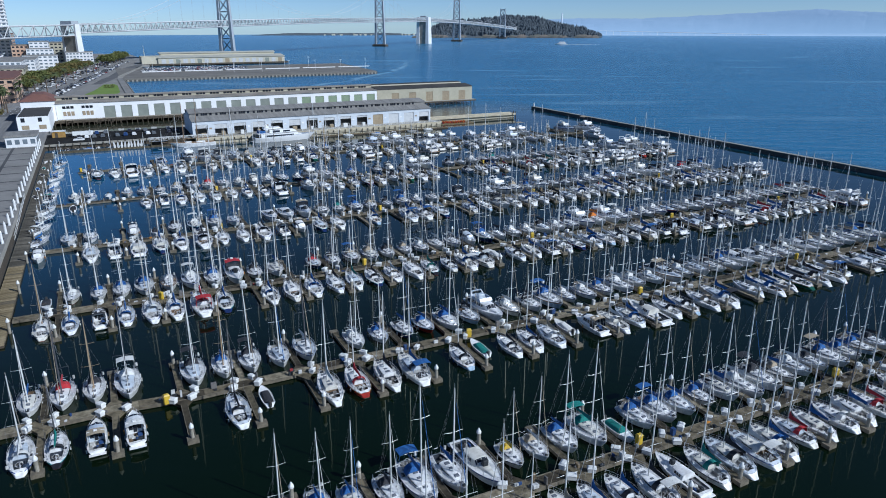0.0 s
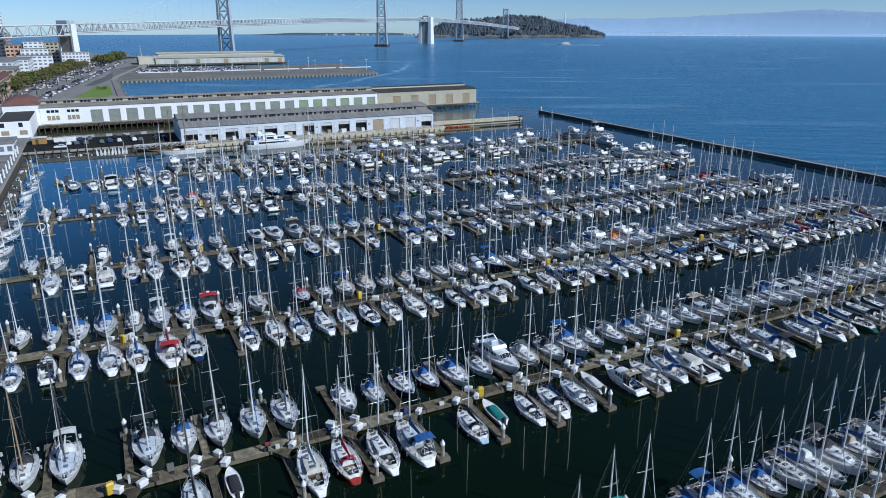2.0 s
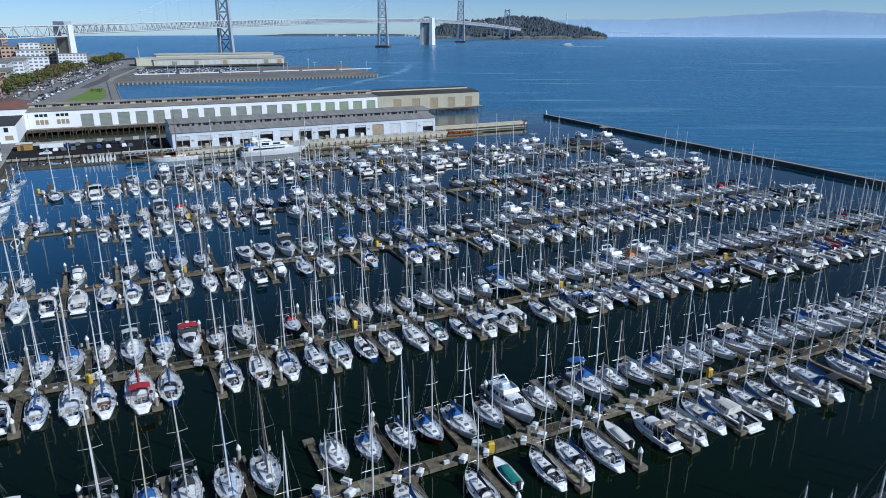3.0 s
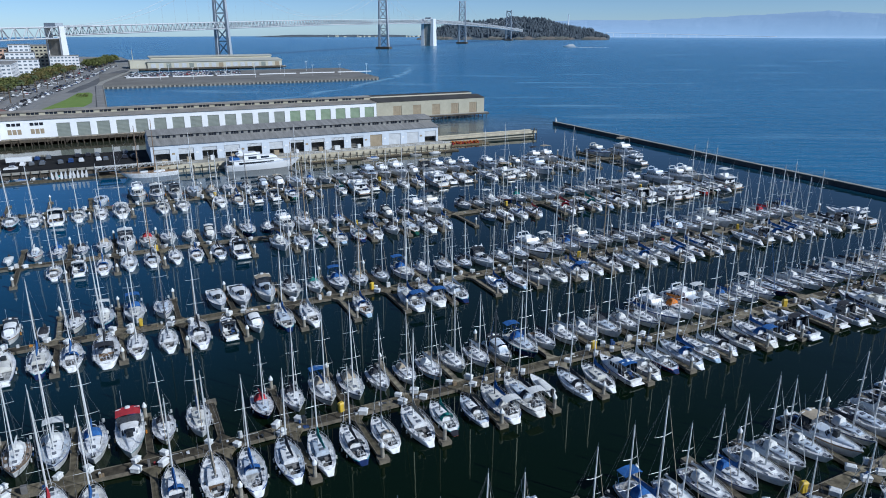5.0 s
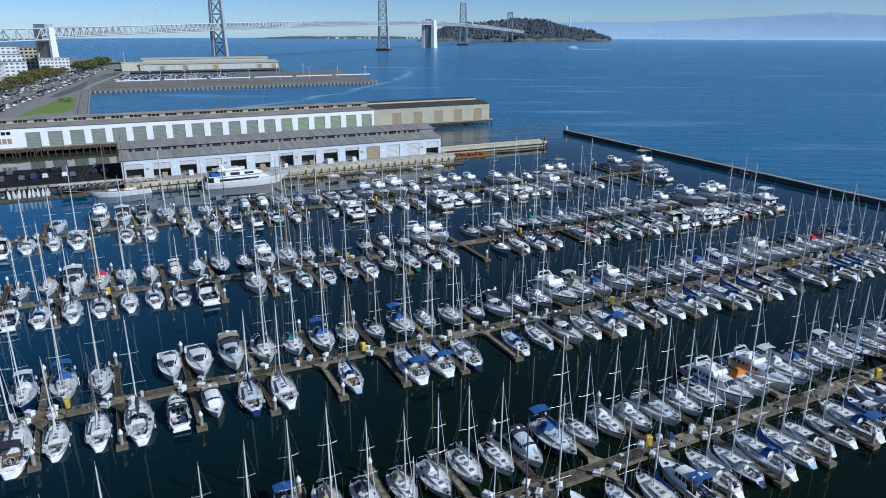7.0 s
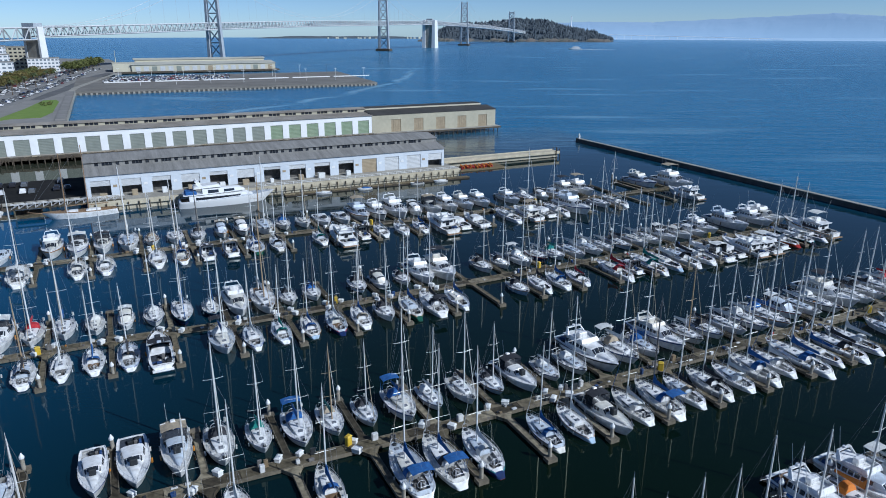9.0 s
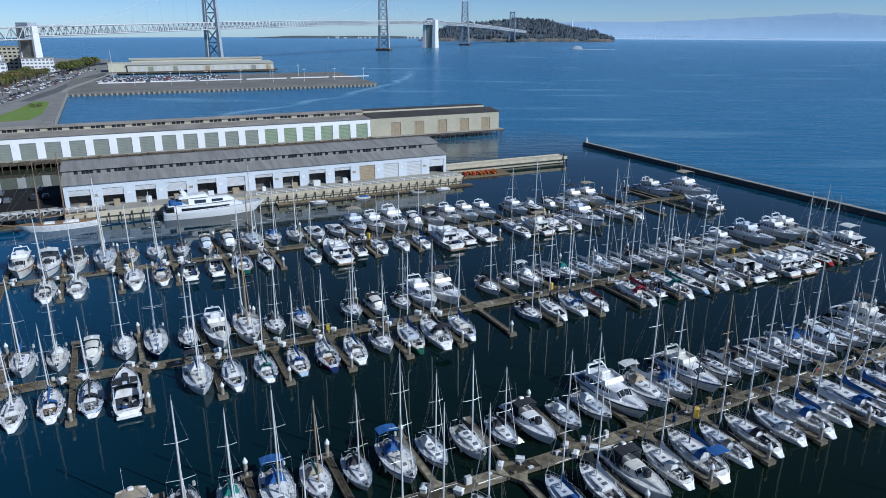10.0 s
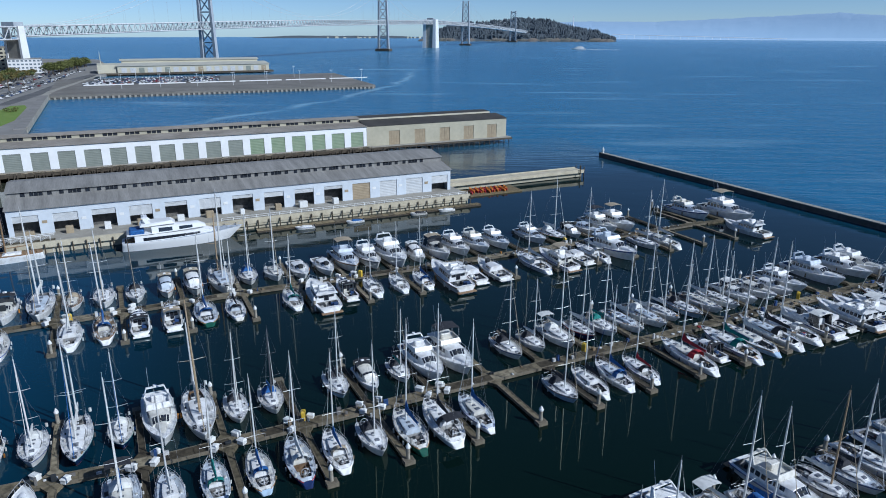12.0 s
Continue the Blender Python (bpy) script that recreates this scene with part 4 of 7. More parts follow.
for s, top, w in ((1002, 78, 13), (-333, 53, 4.4)):
    anchor = part("anchorage", bmesh.new(), M_CONC, bridge)
    bm = bmesh.new()
    wide = 15 if w > 10 else 11
    for off in (-wide, wide):
        loft(bm, [[along(s + a * k, off + o * k, z) for a, o in ((-w, -w * 0.36), (w, -w * 0.36), (w, w * 0.36), (-w, w * 0.36))] for z, k in ((-2, 1.15), (top, 0.85))])
    part("pier_leg", bm, M_BLDW, anchor, "pale concrete pier leg")
    bm = bmesh.new()
    loft(bm, [[along(s + a * k, o, z) for a, o in ((-w * 0.9, -11), (w * 0.9, -11), (w * 0.9, 11), (-w * 0.9, 11))] for z, k in ((-2, 1.1), (top - (14 if w < 10 else 8), 0.85))])
    part("infill_wall", bm, M_CONC, anchor)
    bm = bmesh.new()
    loft(bm, [[along(s + a, o, z) for a, o in ((-6, -9), (6, -9), (6, 9), (-6, 9))] for z in (top - 1, top + 4)])
    part("cable_house", bm, M_TOWER, anchor)

for off in (-11.5, 11.5):
    cable = part("cable", bmesh.new(), M_BRIDGE, bridge)
    bm = bmesh.new()
    hang = bmesh.new()
    spans = [(-333, 54, 0, 150, 26), (0, 150, 667, 152, 78), (667, 152, 1002, 79, 26), (1002, 79, 1337, 141, 26), (1337, 141, 2004, 126, 66), (2004, 126, 2250, 50, 18)]
    for sa, za, sb, zb, sag in spans:
        prev = None
        for i in range(25):
            f = i / 24
            s, z = sa + (sb - sa) * f, za + (zb - za) * f - 4 * sag * f * (1 - f)
            z = max(z, deck_z(s) + 1.5)
            if prev:
                tube(bm, prev, along(s, off, z), 0.24, n=5)
            if i % 2 and z > deck_z(s) + 4:
                tube(hang, along(s, off, deck_z(s)), along(s, off, z), 0.06, n=3)
            prev = along(s, off, z)
    part("main_cable", bm, M_BRIDGE, cable)
    part("hangers", hang, M_WIRE, cable)

# ---- island, far shore and hills ----
def hill(name, pts, depth, label, m, rough, seedv, steps=90, across=10, fine=0.0):
    """A ridge over a polyline of (x, y, height), with a ragged wooded crest."""
    bm = bmesh.new()
    total = len(pts) - 1
    rows = []
    for i in range(steps + 1):
        f = i / steps * total
        k = min(int(f), total - 1)
        a, b, u = Vector(pts[k]), Vector(pts[k + 1]), f - min(int(f), total - 1)
        u = u * u * (3 - 2 * u)
        p = a.lerp(b, u)
        back = Vector((p.x, p.y, 0)).normalized()
        ring = []
        for j in range(across + 1):
            g = j / across
            h = math.sin(min(1, g * 1.15) * math.pi / 2) if g < 0.87 else 1 - (g - 0.87) * 1.5
            nz = noise.noise(Vector((p.x * 0.012 + seedv, p.y * 0.012, g * 5))) * rough + noise.noise(Vector((p.x * 0.05, p.y * 0.05 + seedv, g * 9))) * rough * 0.55
            nz += noise.noise(Vector((p.x * 0.11, p.y * 0.11 + g * depth * 0.11, seedv))) * fine
            z = max(0, p.z * h + nz * min(1, g * 3) * min(1, p.z / 25))
            q = p + back * (depth * (g - 0.5))
            ring.append((q.x, q.y, z if j else -1))
        rows.append(ring)
    loft(bm, rows, closed=False)
    return bm, rows


island_line = [(1480, 3260, 3), (1545, 3225, 34), (1600, 3190, 58), (1690, 3140, 74), (1790, 3085, 84), (1890, 3027, 97), (1950, 2990, 90), (2010, 2950, 84), (2060, 2912, 66), (2120, 2868, 52), (2180, 2824, 36), (2225, 2788, 20), (2262, 2760, 3)]
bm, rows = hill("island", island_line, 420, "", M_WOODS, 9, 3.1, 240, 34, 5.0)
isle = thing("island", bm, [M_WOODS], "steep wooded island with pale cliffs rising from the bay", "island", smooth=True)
tree_bm = bmesh.new()
for _ in range(3400):                                     # taller crowns along the slopes and crest
    r = random.choice(rows[6:-6])
    x, y, z = r[random.choice((3, 5, 8, 11, 14, 17, 20, 24, 26, 28, 29, 30, 31))]
    if z < 6:
        continue
    x, y = x + random.uniform(-12, 12), y + random.uniform(-12, 12)
    h, w = random.uniform(6, 17), random.uniform(2.4, 6.0)
    k = 5
    loft(tree_bm, [[(x + math.cos(6.283 * i / k) * w * f * random.uniform(0.7, 1.2), y + math.sin(6.283 * i / k) * w * f * random.uniform(0.7, 1.2), z + h * g) for i in range(k)] for g, f in ((-0.4, 0.9), (0.2, 1.0), (0.65, 0.7), (1.0, 0.15))])
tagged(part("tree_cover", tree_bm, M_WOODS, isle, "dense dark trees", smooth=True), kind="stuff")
bm = bmesh.new()
for _ in range(70):
    r = random.choice(rows[6:-4])
    x, y, _z = r[1]
    w = random.uniform(12, 40)
    z = random.uniform(6, 16)
    loft(bm, [[(x + math.cos(a) * w * f, y + math.sin(a) * w * 0.25 * f, zz) for a in (0, 1.2, 2.2, 3.1, 4.2, 5.3)] for zz, f in ((-1, 1.0), (z * 0.6, 0.85), (z, 0.3))])
tagged(part("cliff", bm, M_CLIFF, isle, "tawny rock cliff"), kind="stuff")

hills = [(2350, 4150, 92), (2700, 3930, 98), (2909, 3778, 104), (3205, 3528, 101), (3444, 3293, 116), (3653, 3055, 134), (3869, 2773, 150), (4010, 2562, 133), (4190, 2248, 120), (4350, 1900, 128), (4500, 1500, 120)]
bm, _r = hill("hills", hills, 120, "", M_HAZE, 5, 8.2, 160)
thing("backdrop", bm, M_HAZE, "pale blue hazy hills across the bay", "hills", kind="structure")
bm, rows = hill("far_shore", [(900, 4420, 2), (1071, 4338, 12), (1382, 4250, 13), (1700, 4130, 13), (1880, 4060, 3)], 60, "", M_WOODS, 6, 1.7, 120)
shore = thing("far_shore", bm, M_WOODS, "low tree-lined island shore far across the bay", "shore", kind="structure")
bm = bmesh.new()
for _ in range(14):
    f = random.random() ** 0.5
    x, y = 1080 + 760 * f, 4325 - 265 * f
    w = random.uniform(6, 18)
    box(bm, x, x + w, y - 45, y - 35, 0, random.uniform(5, 10))
tagged(part("white_sheds", bm, M_WALLC, shore, "tiny white buildings"), kind="stuff")
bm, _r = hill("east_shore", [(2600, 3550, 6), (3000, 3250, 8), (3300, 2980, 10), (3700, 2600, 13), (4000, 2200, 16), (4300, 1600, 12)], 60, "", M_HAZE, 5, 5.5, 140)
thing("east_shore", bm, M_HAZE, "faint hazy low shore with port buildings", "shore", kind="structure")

# low viaduct and the white tower of the far bridge
M_FAINT = mat("pale_far_concrete", (0.80, 0.81, 0.82), (0.72, 0.73, 0.74), 0.01, 0.9)
far = holder("viaduct_bridge", "pale low viaduct bridge with one white tower", "bridge")
bm = bmesh.new()
a, b = Vector((2755, 3387, 27)), Vector((3420, 2740, 8))
for o in (0, 12):
    tube(bm, a + Vector((o, o, 0)), b + Vector((o, o, 0)), 1.3, n=4)
part("deck", bm, M_FAINT, far)
for k in range(22):
    p = a.lerp(b, k / 22)
    bm = bmesh.new()
    tube(bm, (p.x, p.y, -2), (p.x, p.y, p.z), 1.1, 0.9, 5)
    part("pier", bm, M_FAINT, far)
bm = bmesh.new()
tube(bm, (2580, 3527, 0), (2578, 3527, 130), 5, 3, 6)
part("tower", bm, M_FAINT, far)


# ---- buildings behind the road ----
def block(name, label, x0, x1, y0, y1, h, m, storeys, bays, roof=M_ROOFG, balcony=False):
    """A building with sunk windows floor by floor on its two seen sides."""
    b = holder(name, label, "building")
    bm = bmesh.new()
    box(bm, x0, x1, y0, y1, LAND_Z, LAND_Z + h)
    part("wall", bm, m, b)
    bm = bmesh.new()
    box(bm, x0 - 0.4, x1 + 0.4, y0 - 0.4, y1 + 0.4, LAND_Z + h, LAND_Z + h + 0.7)
    part("roof", bm, roof, b)
    fh = h / storeys
    for s in range(storeys):
        z = LAND_Z + fh * s + fh * 0.3
        bm = bmesh.new()
        for k in range(bays):
            w = (x1 - x0) / bays
            box(bm, x0 + w * (k + 0.2), x0 + w * (k + 0.8), y0 - 0.09, y0 - 0.01, z, z + fh * 0.45)
        part("window_band", bm, M_PANE if m is M_BLDW else M_GLASS, b)
        bm = bmesh.new()
        for k in range(bays):
            w = (y1 - y0) / bays
            box(bm, x1 + 0.01, x1 + 0.09, y0 + w * (k + 0.2), y0 + w * (k + 0.8), z, z + fh * 0.45)
        part("window_band", bm, M_PANE if m is M_BLDW else M_GLASS, b)
        if balcony:
            bm = bmesh.new()
            box(bm, x0 - 1.2, x1 + 1.2, y0 - 1.4, y0 - 0.1, z - fh * 0.34, z - fh * 0.05)
            part("balcony", bm, m, b)
    return b


block("apartment_tower", "slender white curved apartment tower with balconies", -112, -86, 1000, 1020, 96, M_BLDW, 24, 5, balcony=True)
for x0, x1, y0, y1, h, st, bays in ((-72, -36, 942, 956, 15, 4, 7), (-68, -40, 956.2, 972, 22, 6, 6), (-65, -45, 972.2, 1000, 30, 8, 4)):
    block("apartment_block", "white stepped apartment block", x0, x1, y0, y1, h, M_BLDW, st, bays)
block("apartment_block", "white stepped apartment block", -84, -62, 975, 1010, 26, M_BLDT, 6, 5)
block("office_building", "low white office building", -30, 2, 1040, 1062, 15, M_BLDW, 4, 8)
block("office_building", "pale low office building behind trees", -70, -30, 1120, 1170, 26, M_WALLB, 6, 8)
block("warehouse_building", "brown brick warehouse building", -140, -95, 1120, 1180, 38, M_BLDT, 8, 8, M_TILE)
t = block("terracotta_building", "terracotta apartment building with red tiled roof", -82, -47, 520, 575, 15, M_BLDT, 4, 8, M_TILE)
block("terracotta_building", "terracotta apartment building with red tiled roof", -84, -52, 590, 650, 13, M_BLDT, 3, 8, M_TILE)
block("low_building", "pale yellow low building with flat roof", -86, -52, 670, 720, 14, M_WALLB, 4, 8)
block("low_building", "white low building with flat roof", -95, -60, 760, 830, 16, M_BLDW, 4, 8)
block("low_building", "white low building with flat roof", -90, -55, 860, 930, 14, M_BLDW, 4, 8)
block("harbour_office", "small white harbour kiosk at the corner of the promenade", -36, -25, 322, 336, 4.2, M_BLDW, 1, 4)


# ---- cars ----
def make_car():
    bm = bmesh.new()
    L, W = 4.5, 1.8
    prof = [(-L / 2, 0.3), (-L / 2, 0.75), (-L / 2 + 0.25, 0.92), (-1.3, 0.97), (0.9, 0.95), (L / 2 - 0.25, 0.82), (L / 2, 0.6), (L / 2, 0.3)]
    loft(bm, [[(x, y, z) for y, z in prof] for x in (-W / 2, -W / 2 + 0.12, W / 2 - 0.12, W / 2)])
    loft(bm, [[(x, -1.7, 0.96), (x, -1.1, 1.42), (x, 0.1, 1.45), (x, 0.95, 0.96)] for x in (-W / 2 + 0.2, W / 2 - 0.2)])
    for y in (-1.4, 1.35):
        for x in (-0.85, 0.65):
            tube(bm, (x, y, 0.32), (x + 0.2, y, 0.32), 0.32, n=8, mi=1)
    car = thing("car", bm, [M_CAR, M_RUBBER], "parked car", "car")
    bm = bmesh.new()
    loft(bm, [[(x, -1.62, 1.0), (x, -1.08, 1.36), (x, 0.08, 1.38), (x, 0.86, 1.0)] for x in (-W / 2 + 0.17, W / 2 - 0.17)])
    part("window", bm, M_GLASS, car)
    return car


car = make_car()
car.matrix_basis = pose(-10, 331.5, 2.624, 0, 0, 90)
tagged(car, "parked car on the dark quay", "car", "parked cars")


def more_cars(spots, z):
    for x, y, a in spots:
        copy_thing(car, pose(x, y, z, 0, 0, a))


random.seed(11)
more_cars([(-13 + 3.1 * k + random.uniform(-0.5, 0.5), 338.5 + random.uniform(-0.8, 0.8), random.choice([0, 180, 4])) for k in range(15) if k not in (0, 5, 9, 12)], 2.624)
more_cars([(-6 + 3.4 * k + random.uniform(-0.4, 0.4), 350 + random.uniform(-1, 1), random.choice([0, 180])) for k in range(12) if k in (1, 2, 5, 6, 7, 10)], 2.624)
spots = []
for k in range(84):                                     # traffic and parking on the avenue
    y = 520 + 540 * random.random() ** 1.2
    off = random.choice([2, 2, 2, 5.5, 9, 17.5, 24.5, 27.5, 27.5, 27.5])
    spots.append((AVE(y) - off + random.uniform(-0.3, 0.3), y, -7.8 if off < 12 else 172.2))
more_cars(spots, LAND_Z + 0.055)
def crowd(name, label, places):
    """Many cars, too many and too far to tell apart, as one mesh."""
    out = bmesh.new()
    for m in places:
        for o in (car, *car.children):
            tmp = o.data.copy()
            tmp.transform(m)
            if o is not car:
                tmp.polygons.foreach_set("material_index", [1] * len(tmp.polygons))
            out.from_mesh(tmp)
            bpy.data.meshes.remove(tmp)
    thing(name, out, [M_CARS, M_RUBBER], label, "cars", kind="stuff")


kerb = []
for k in range(150):
    y = 640 + 430 * random.random()
    off = random.choice([1.2, 1.2, 5.5, 9.2, 17.5, 22.2, 25.6, 29.0, 33.5, 33.5])
    kerb.append(pose(AVE(y) - off, y, LAND_Z + 0.06, 0, 0, -7.8))
crowd("street_traffic", "distant cars parked and driving along the avenue", kerb)
lot = [pose(46 + 1.5 * r + 3.05 * k + random.uniform(-0.3, 0.3), 822 + 8.6 * r + random.uniform(-0.8, 0.8), 3.055, 0, 0, random.choice([0, 180]))
       for r in range(9) for k in range(38) if random.random() < 0.9 - 0.04 * r]
crowd("parked_cars", "rows of parked cars crowding the far pier", lot)


# ---- trees ----
def leaf_cloud(bm, centre, rad, count, size):
    for _ in range(count):
        d = Vector((random.gauss(0, 1), random.gauss(0, 1), random.gauss(0, 1))).normalized() * rad * random.uniform(0.55, 1.05)
        p = Vector(centre) + Vector((d.x, d.y, d.z * 0.75))
        a, b = Vector((random.gauss(0, 1), random.gauss(0, 1), random.gauss(0, 0.6))).normalized() * size, Vector((random.gauss(0, 1), random.gauss(0, 1), random.gauss(0, 0.6))).normalized() * size
        quad(bm, *(bm.verts.new(q) for q in (p - a, p - b * 0.6, p + a, p + b * 0.6)))


def make_tree(m, seedv):
    random.seed(seedv)
    bm = bmesh.new()
    tube(bm, (0, 0, -0.1), (0.1, 0.1, 2.8), 0.28, 0.17, 7)
    tips = []
    for k in range(6):
        a = k * 1.05 + random.uniform(-0.3, 0.3)
        e = (math.cos(a) * 2.1, math.sin(a) * 2.1, 3.6 + random.uniform(0, 1.8))
        tube(bm, (0.1, 0.1, 2.6 + 0.1 * k), e, 0.11, 0.04, 5)
        tips.append(e)
    tips.append((0, 0, 5.6))
    tree = thing("street_tree", bm, M_BARK, "leafy street tree beside the avenue", "tree", "street trees")
    bm = bmesh.new()
    for e in tips:
        leaf_cloud(bm, e, random.uniform(1.7, 2.4), 80, 0.5)
    part("crown", bm, m, tree)
    return tree


def make_palm(seedv):
    random.seed(seedv)
    bm = bmesh.new()
    loft(bm, [[(math.cos(k) * r + 0.02 * z, math.sin(k) * r, z) for k in (0, 1.05, 2.1, 3.14, 4.2, 5.25)] for z, r in ((-0.1, 0.42), (0.6, 0.33), (4, 0.28), (8.5, 0.27), (9.3, 0.38))])
    palm = thing("palm_tree", bm, M_BARK, "tall palm tree with a drooping crown of fronds", "tree", "palm trees")
    for k in range(22):
        a, up = k * 2.4, random.uniform(-0.35, 1.1)
        bm = bmesh.new()
        prev, rings = None, []
        for j in range(7):
            f = j / 6
            rr = 2.9 * f
            z = 9.2 + up * rr - 0.33 * rr * rr * (0.6 + 0.3 * (up > 0.3))
            w = 0.5 * math.sin(math.pi * min(1, f * 0.9 + 0.12))
            c, s = math.cos(a), math.sin(a)
            rings.append([(c * rr - s * w + 0.2, s * rr + c * w, z - 0.25 * w), (c * rr + 0.2, s * rr, z), (c * rr + s * w + 0.2, s * rr - c * w, z - 0.25 * w)])
        loft(bm, rings, closed=False)
        if k == 0:
            crown = part("crown", bm, M_PALM, palm)
            keep = bmesh.new()
            keep.from_mesh(crown.data)
        else:
            tmp = bpy.data.meshes.new("frond")
            bm.to_mesh(tmp)
            bm.free()
            keep.from_mesh(tmp)
    keep.to_mesh(crown.data)
    keep.free()
    return palm


kinds = [make_tree(M_LEAF, 1), make_tree(M_LEAFO, 2), make_tree(M_LEAF, 3), make_palm(4), make_palm(5)]
random.seed(21)
spots = []
for k in range(12):                                      # palms by the head house and along the median
    spots.append((3 + (k % 2), -52 + random.uniform(-8, 8), 430 + 14 * k + random.uniform(-4, 4), random.uniform(1.2, 1.5)))
for k in range(11):
    y = 470 + 40 * k
    spots.append((3 + (k % 2), AVE(y) - 14.5 + random.uniform(-0.6, 0.6), y + random.uniform(-5, 5), random.uniform(1.0, 1.35)))
for k in range(70):
    y = 540 + 400 * random.random()
    spots.append((random.choice([0, 1, 2, 0, 1]), AVE(y) - 35 + random.uniform(-13, 4), y, random.uniform(1.1, 1.7)))
for k in range(14):
    y = 880 + 120 * random.random()
    spots.append((random.choice([0, 1]), AVE(y) - 38 + random.uniform(-5, 5), y, random.uniform(0.8, 1.1)))
for k in range(26):
    spots.append((random.choice([0, 2, 2]), 12 + 34 * k / 26 + random.uniform(-4, 4), 985 + 190 * k / 26 + random.uniform(-8, 8), random.uniform(1.3, 2.0)))
for k in range(8):
    spots.append((random.choice([1, 0]), random.uniform(-64, -44), random.uniform(360, 430), random.uniform(0.7, 1.1)))
for i, ob in enumerate(kinds):
    ob.matrix_basis = pose(-70 - 6 * i, 455 + 9 * i, LAND_Z)
for i, x, y, s in spots:
    copy_thing(kinds[i], pose(x, y, LAND_Z, 0, 0, random.uniform(0, 360)) @ Matrix.Scale(s, 4))
bm = bmesh.new()                                         # bush by the lawn
for c in ((9, 0), (11.5, 3), (7, 5), (12, 8)):
    leaf_cloud(bm, (c[0], 615 + c[1], 4.1), 1.7, 90, 0.4)
thing("shrub", bm, M_LEAF, "dark green shrubs at the edge of the lawn", "shrub")


# ---- boats ----
def beam_at(u, B, transom, full):
    if u < full:
        return B / 2 * (transom + (1 - transom) * math.sin(math.pi / 2 * u / full) ** 0.8)
    return B / 2 * max(0.0, math.cos(math.pi / 2 * (u - full) / (1 - full))) ** 0.72


def hull_mesh(L, B, fs, fb, transom, full, overhang, flare, n=12, scoop=0.3, round_stern=0.86, sink=0.0):
    """Rings from stern to bow, bow at +y; returns the mesh and the sheer line."""
    bm = bmesh.new()
    rings, sheer = [], []
    for u in [0.0, 0.006, 0.02, 0.05] + [0.09 + 0.91 * i / (n - 1) for i in range(n)]:
        curl = math.sqrt(max(0.0, 1 - (1 - min(1, u / 0.12)) ** 2))
        b = max(beam_at(u, B, transom, full) * (round_stern + (1 - round_stern) * curl), 0.03)
        z = (fs + (fb - fs) * u ** 1.7 - 0.06 * math.sin(math.pi * u)) * (1 - sink + sink * curl)
        y = -L / 2 + L * u

        def pt(side, k, zz):
            back = overhang * (1 - max(0, zz) / z) * u ** 3 + scoop * (1 - u) ** 8 * (1 - max(0, zz) / z)
            return (side * b * k, y - back, zz)
        low = flare - 0.1 * u - 0.22 * (1 - u) ** 5
        levels = ((0.42, -0.35), (low, 0.02), (low + 0.02, 0.16), ((1 + low) / 2 + 0.02, z * 0.6), (1.0, z * 0.86), (1.0, z))
        rings.append([pt(-1, k, zz) for k, zz in levels] + [pt(1, k, zz) for k, zz in reversed(levels)])
        sheer.append((y, b, z))
    vs = [[bm.verts.new(p) for p in r] for r in rings]
    k = len(vs[0])
    for a, c in zip(vs, vs[1:]):
        for j in range(k):
            if j == 5:
                continue                                  # open top, closed by the deck
            mi = 2 if j in (0, 10, 11) else (1 if j in (4, 6) else 0)
            quad(bm, a[j], a[(j + 1) % k], c[(j + 1) % k], c[j], mi=mi)
    for end in (vs[0], vs[-1]):                           # transom and stem, strip by strip
        for j in range(5):
            quad(bm, end[j], end[j + 1], end[10 - j], end[11 - j], mi=2 if j == 0 else 0)
    return bm, sheer


def sheer_at(sheer, u):
    y = sheer[0][0] + (sheer[-1][0] - sheer[0][0]) * u
    i = max(k for k in range(len(sheer) - 1) if sheer[k][0] <= y + 1e-9)
    f = min(1.0, (y - sheer[i][0]) / (sheer[i + 1][0] - sheer[i][0]))
    return tuple(a + (b - a) * f for a, b in zip(sheer[i], sheer[i + 1]))


def deck_mesh(sheer, well0, well1, wk, camber=0.07, n=17):
    """The deck inside the sheer, left open over the cockpit well between well0 and well1."""
    bm = bmesh.new()
    us = sorted({i / (n - 1) for i in range(n)} | {well0, well1})
    for u0, u1 in zip(us, us[1:]):
        a, b = sheer_at(sheer, u0), sheer_at(sheer, u1)
        inside = u0 >= well0 - 1e-6 and u1 <= well1 + 1e-6
        for lo, hi in ((-1, -wk), (-wk, 0), (0, wk), (wk, 1)):
            if inside and abs(lo) <= wk and abs(hi) <= wk:
                continue
            p = [bm.verts.new((s[1] * k * 0.985, s[0], s[2] - 0.02 + camber * (1 - k * k))) for s, k in ((a, lo), (a, hi), (b, hi), (b, lo))]
            quad(bm, *p)
    for side in (-1, 1):                                  # toe rail
        rr = [sheer_at(sheer, 0.01 + 0.98 * i / 12) for i in range(13)]
        loft(bm, [[(side * s[1], s[0], s[2]), (side * s[1], s[0], s[2] + 0.07), (side * max(s[1] - 0.07, 0), s[0], s[2] + 0.07), (side * max(s[1] - 0.07, 0), s[0], s[2])] for s in rr])
    bmesh.ops.remove_doubles(bm, verts=bm.verts, dist=0.001)
    return bm


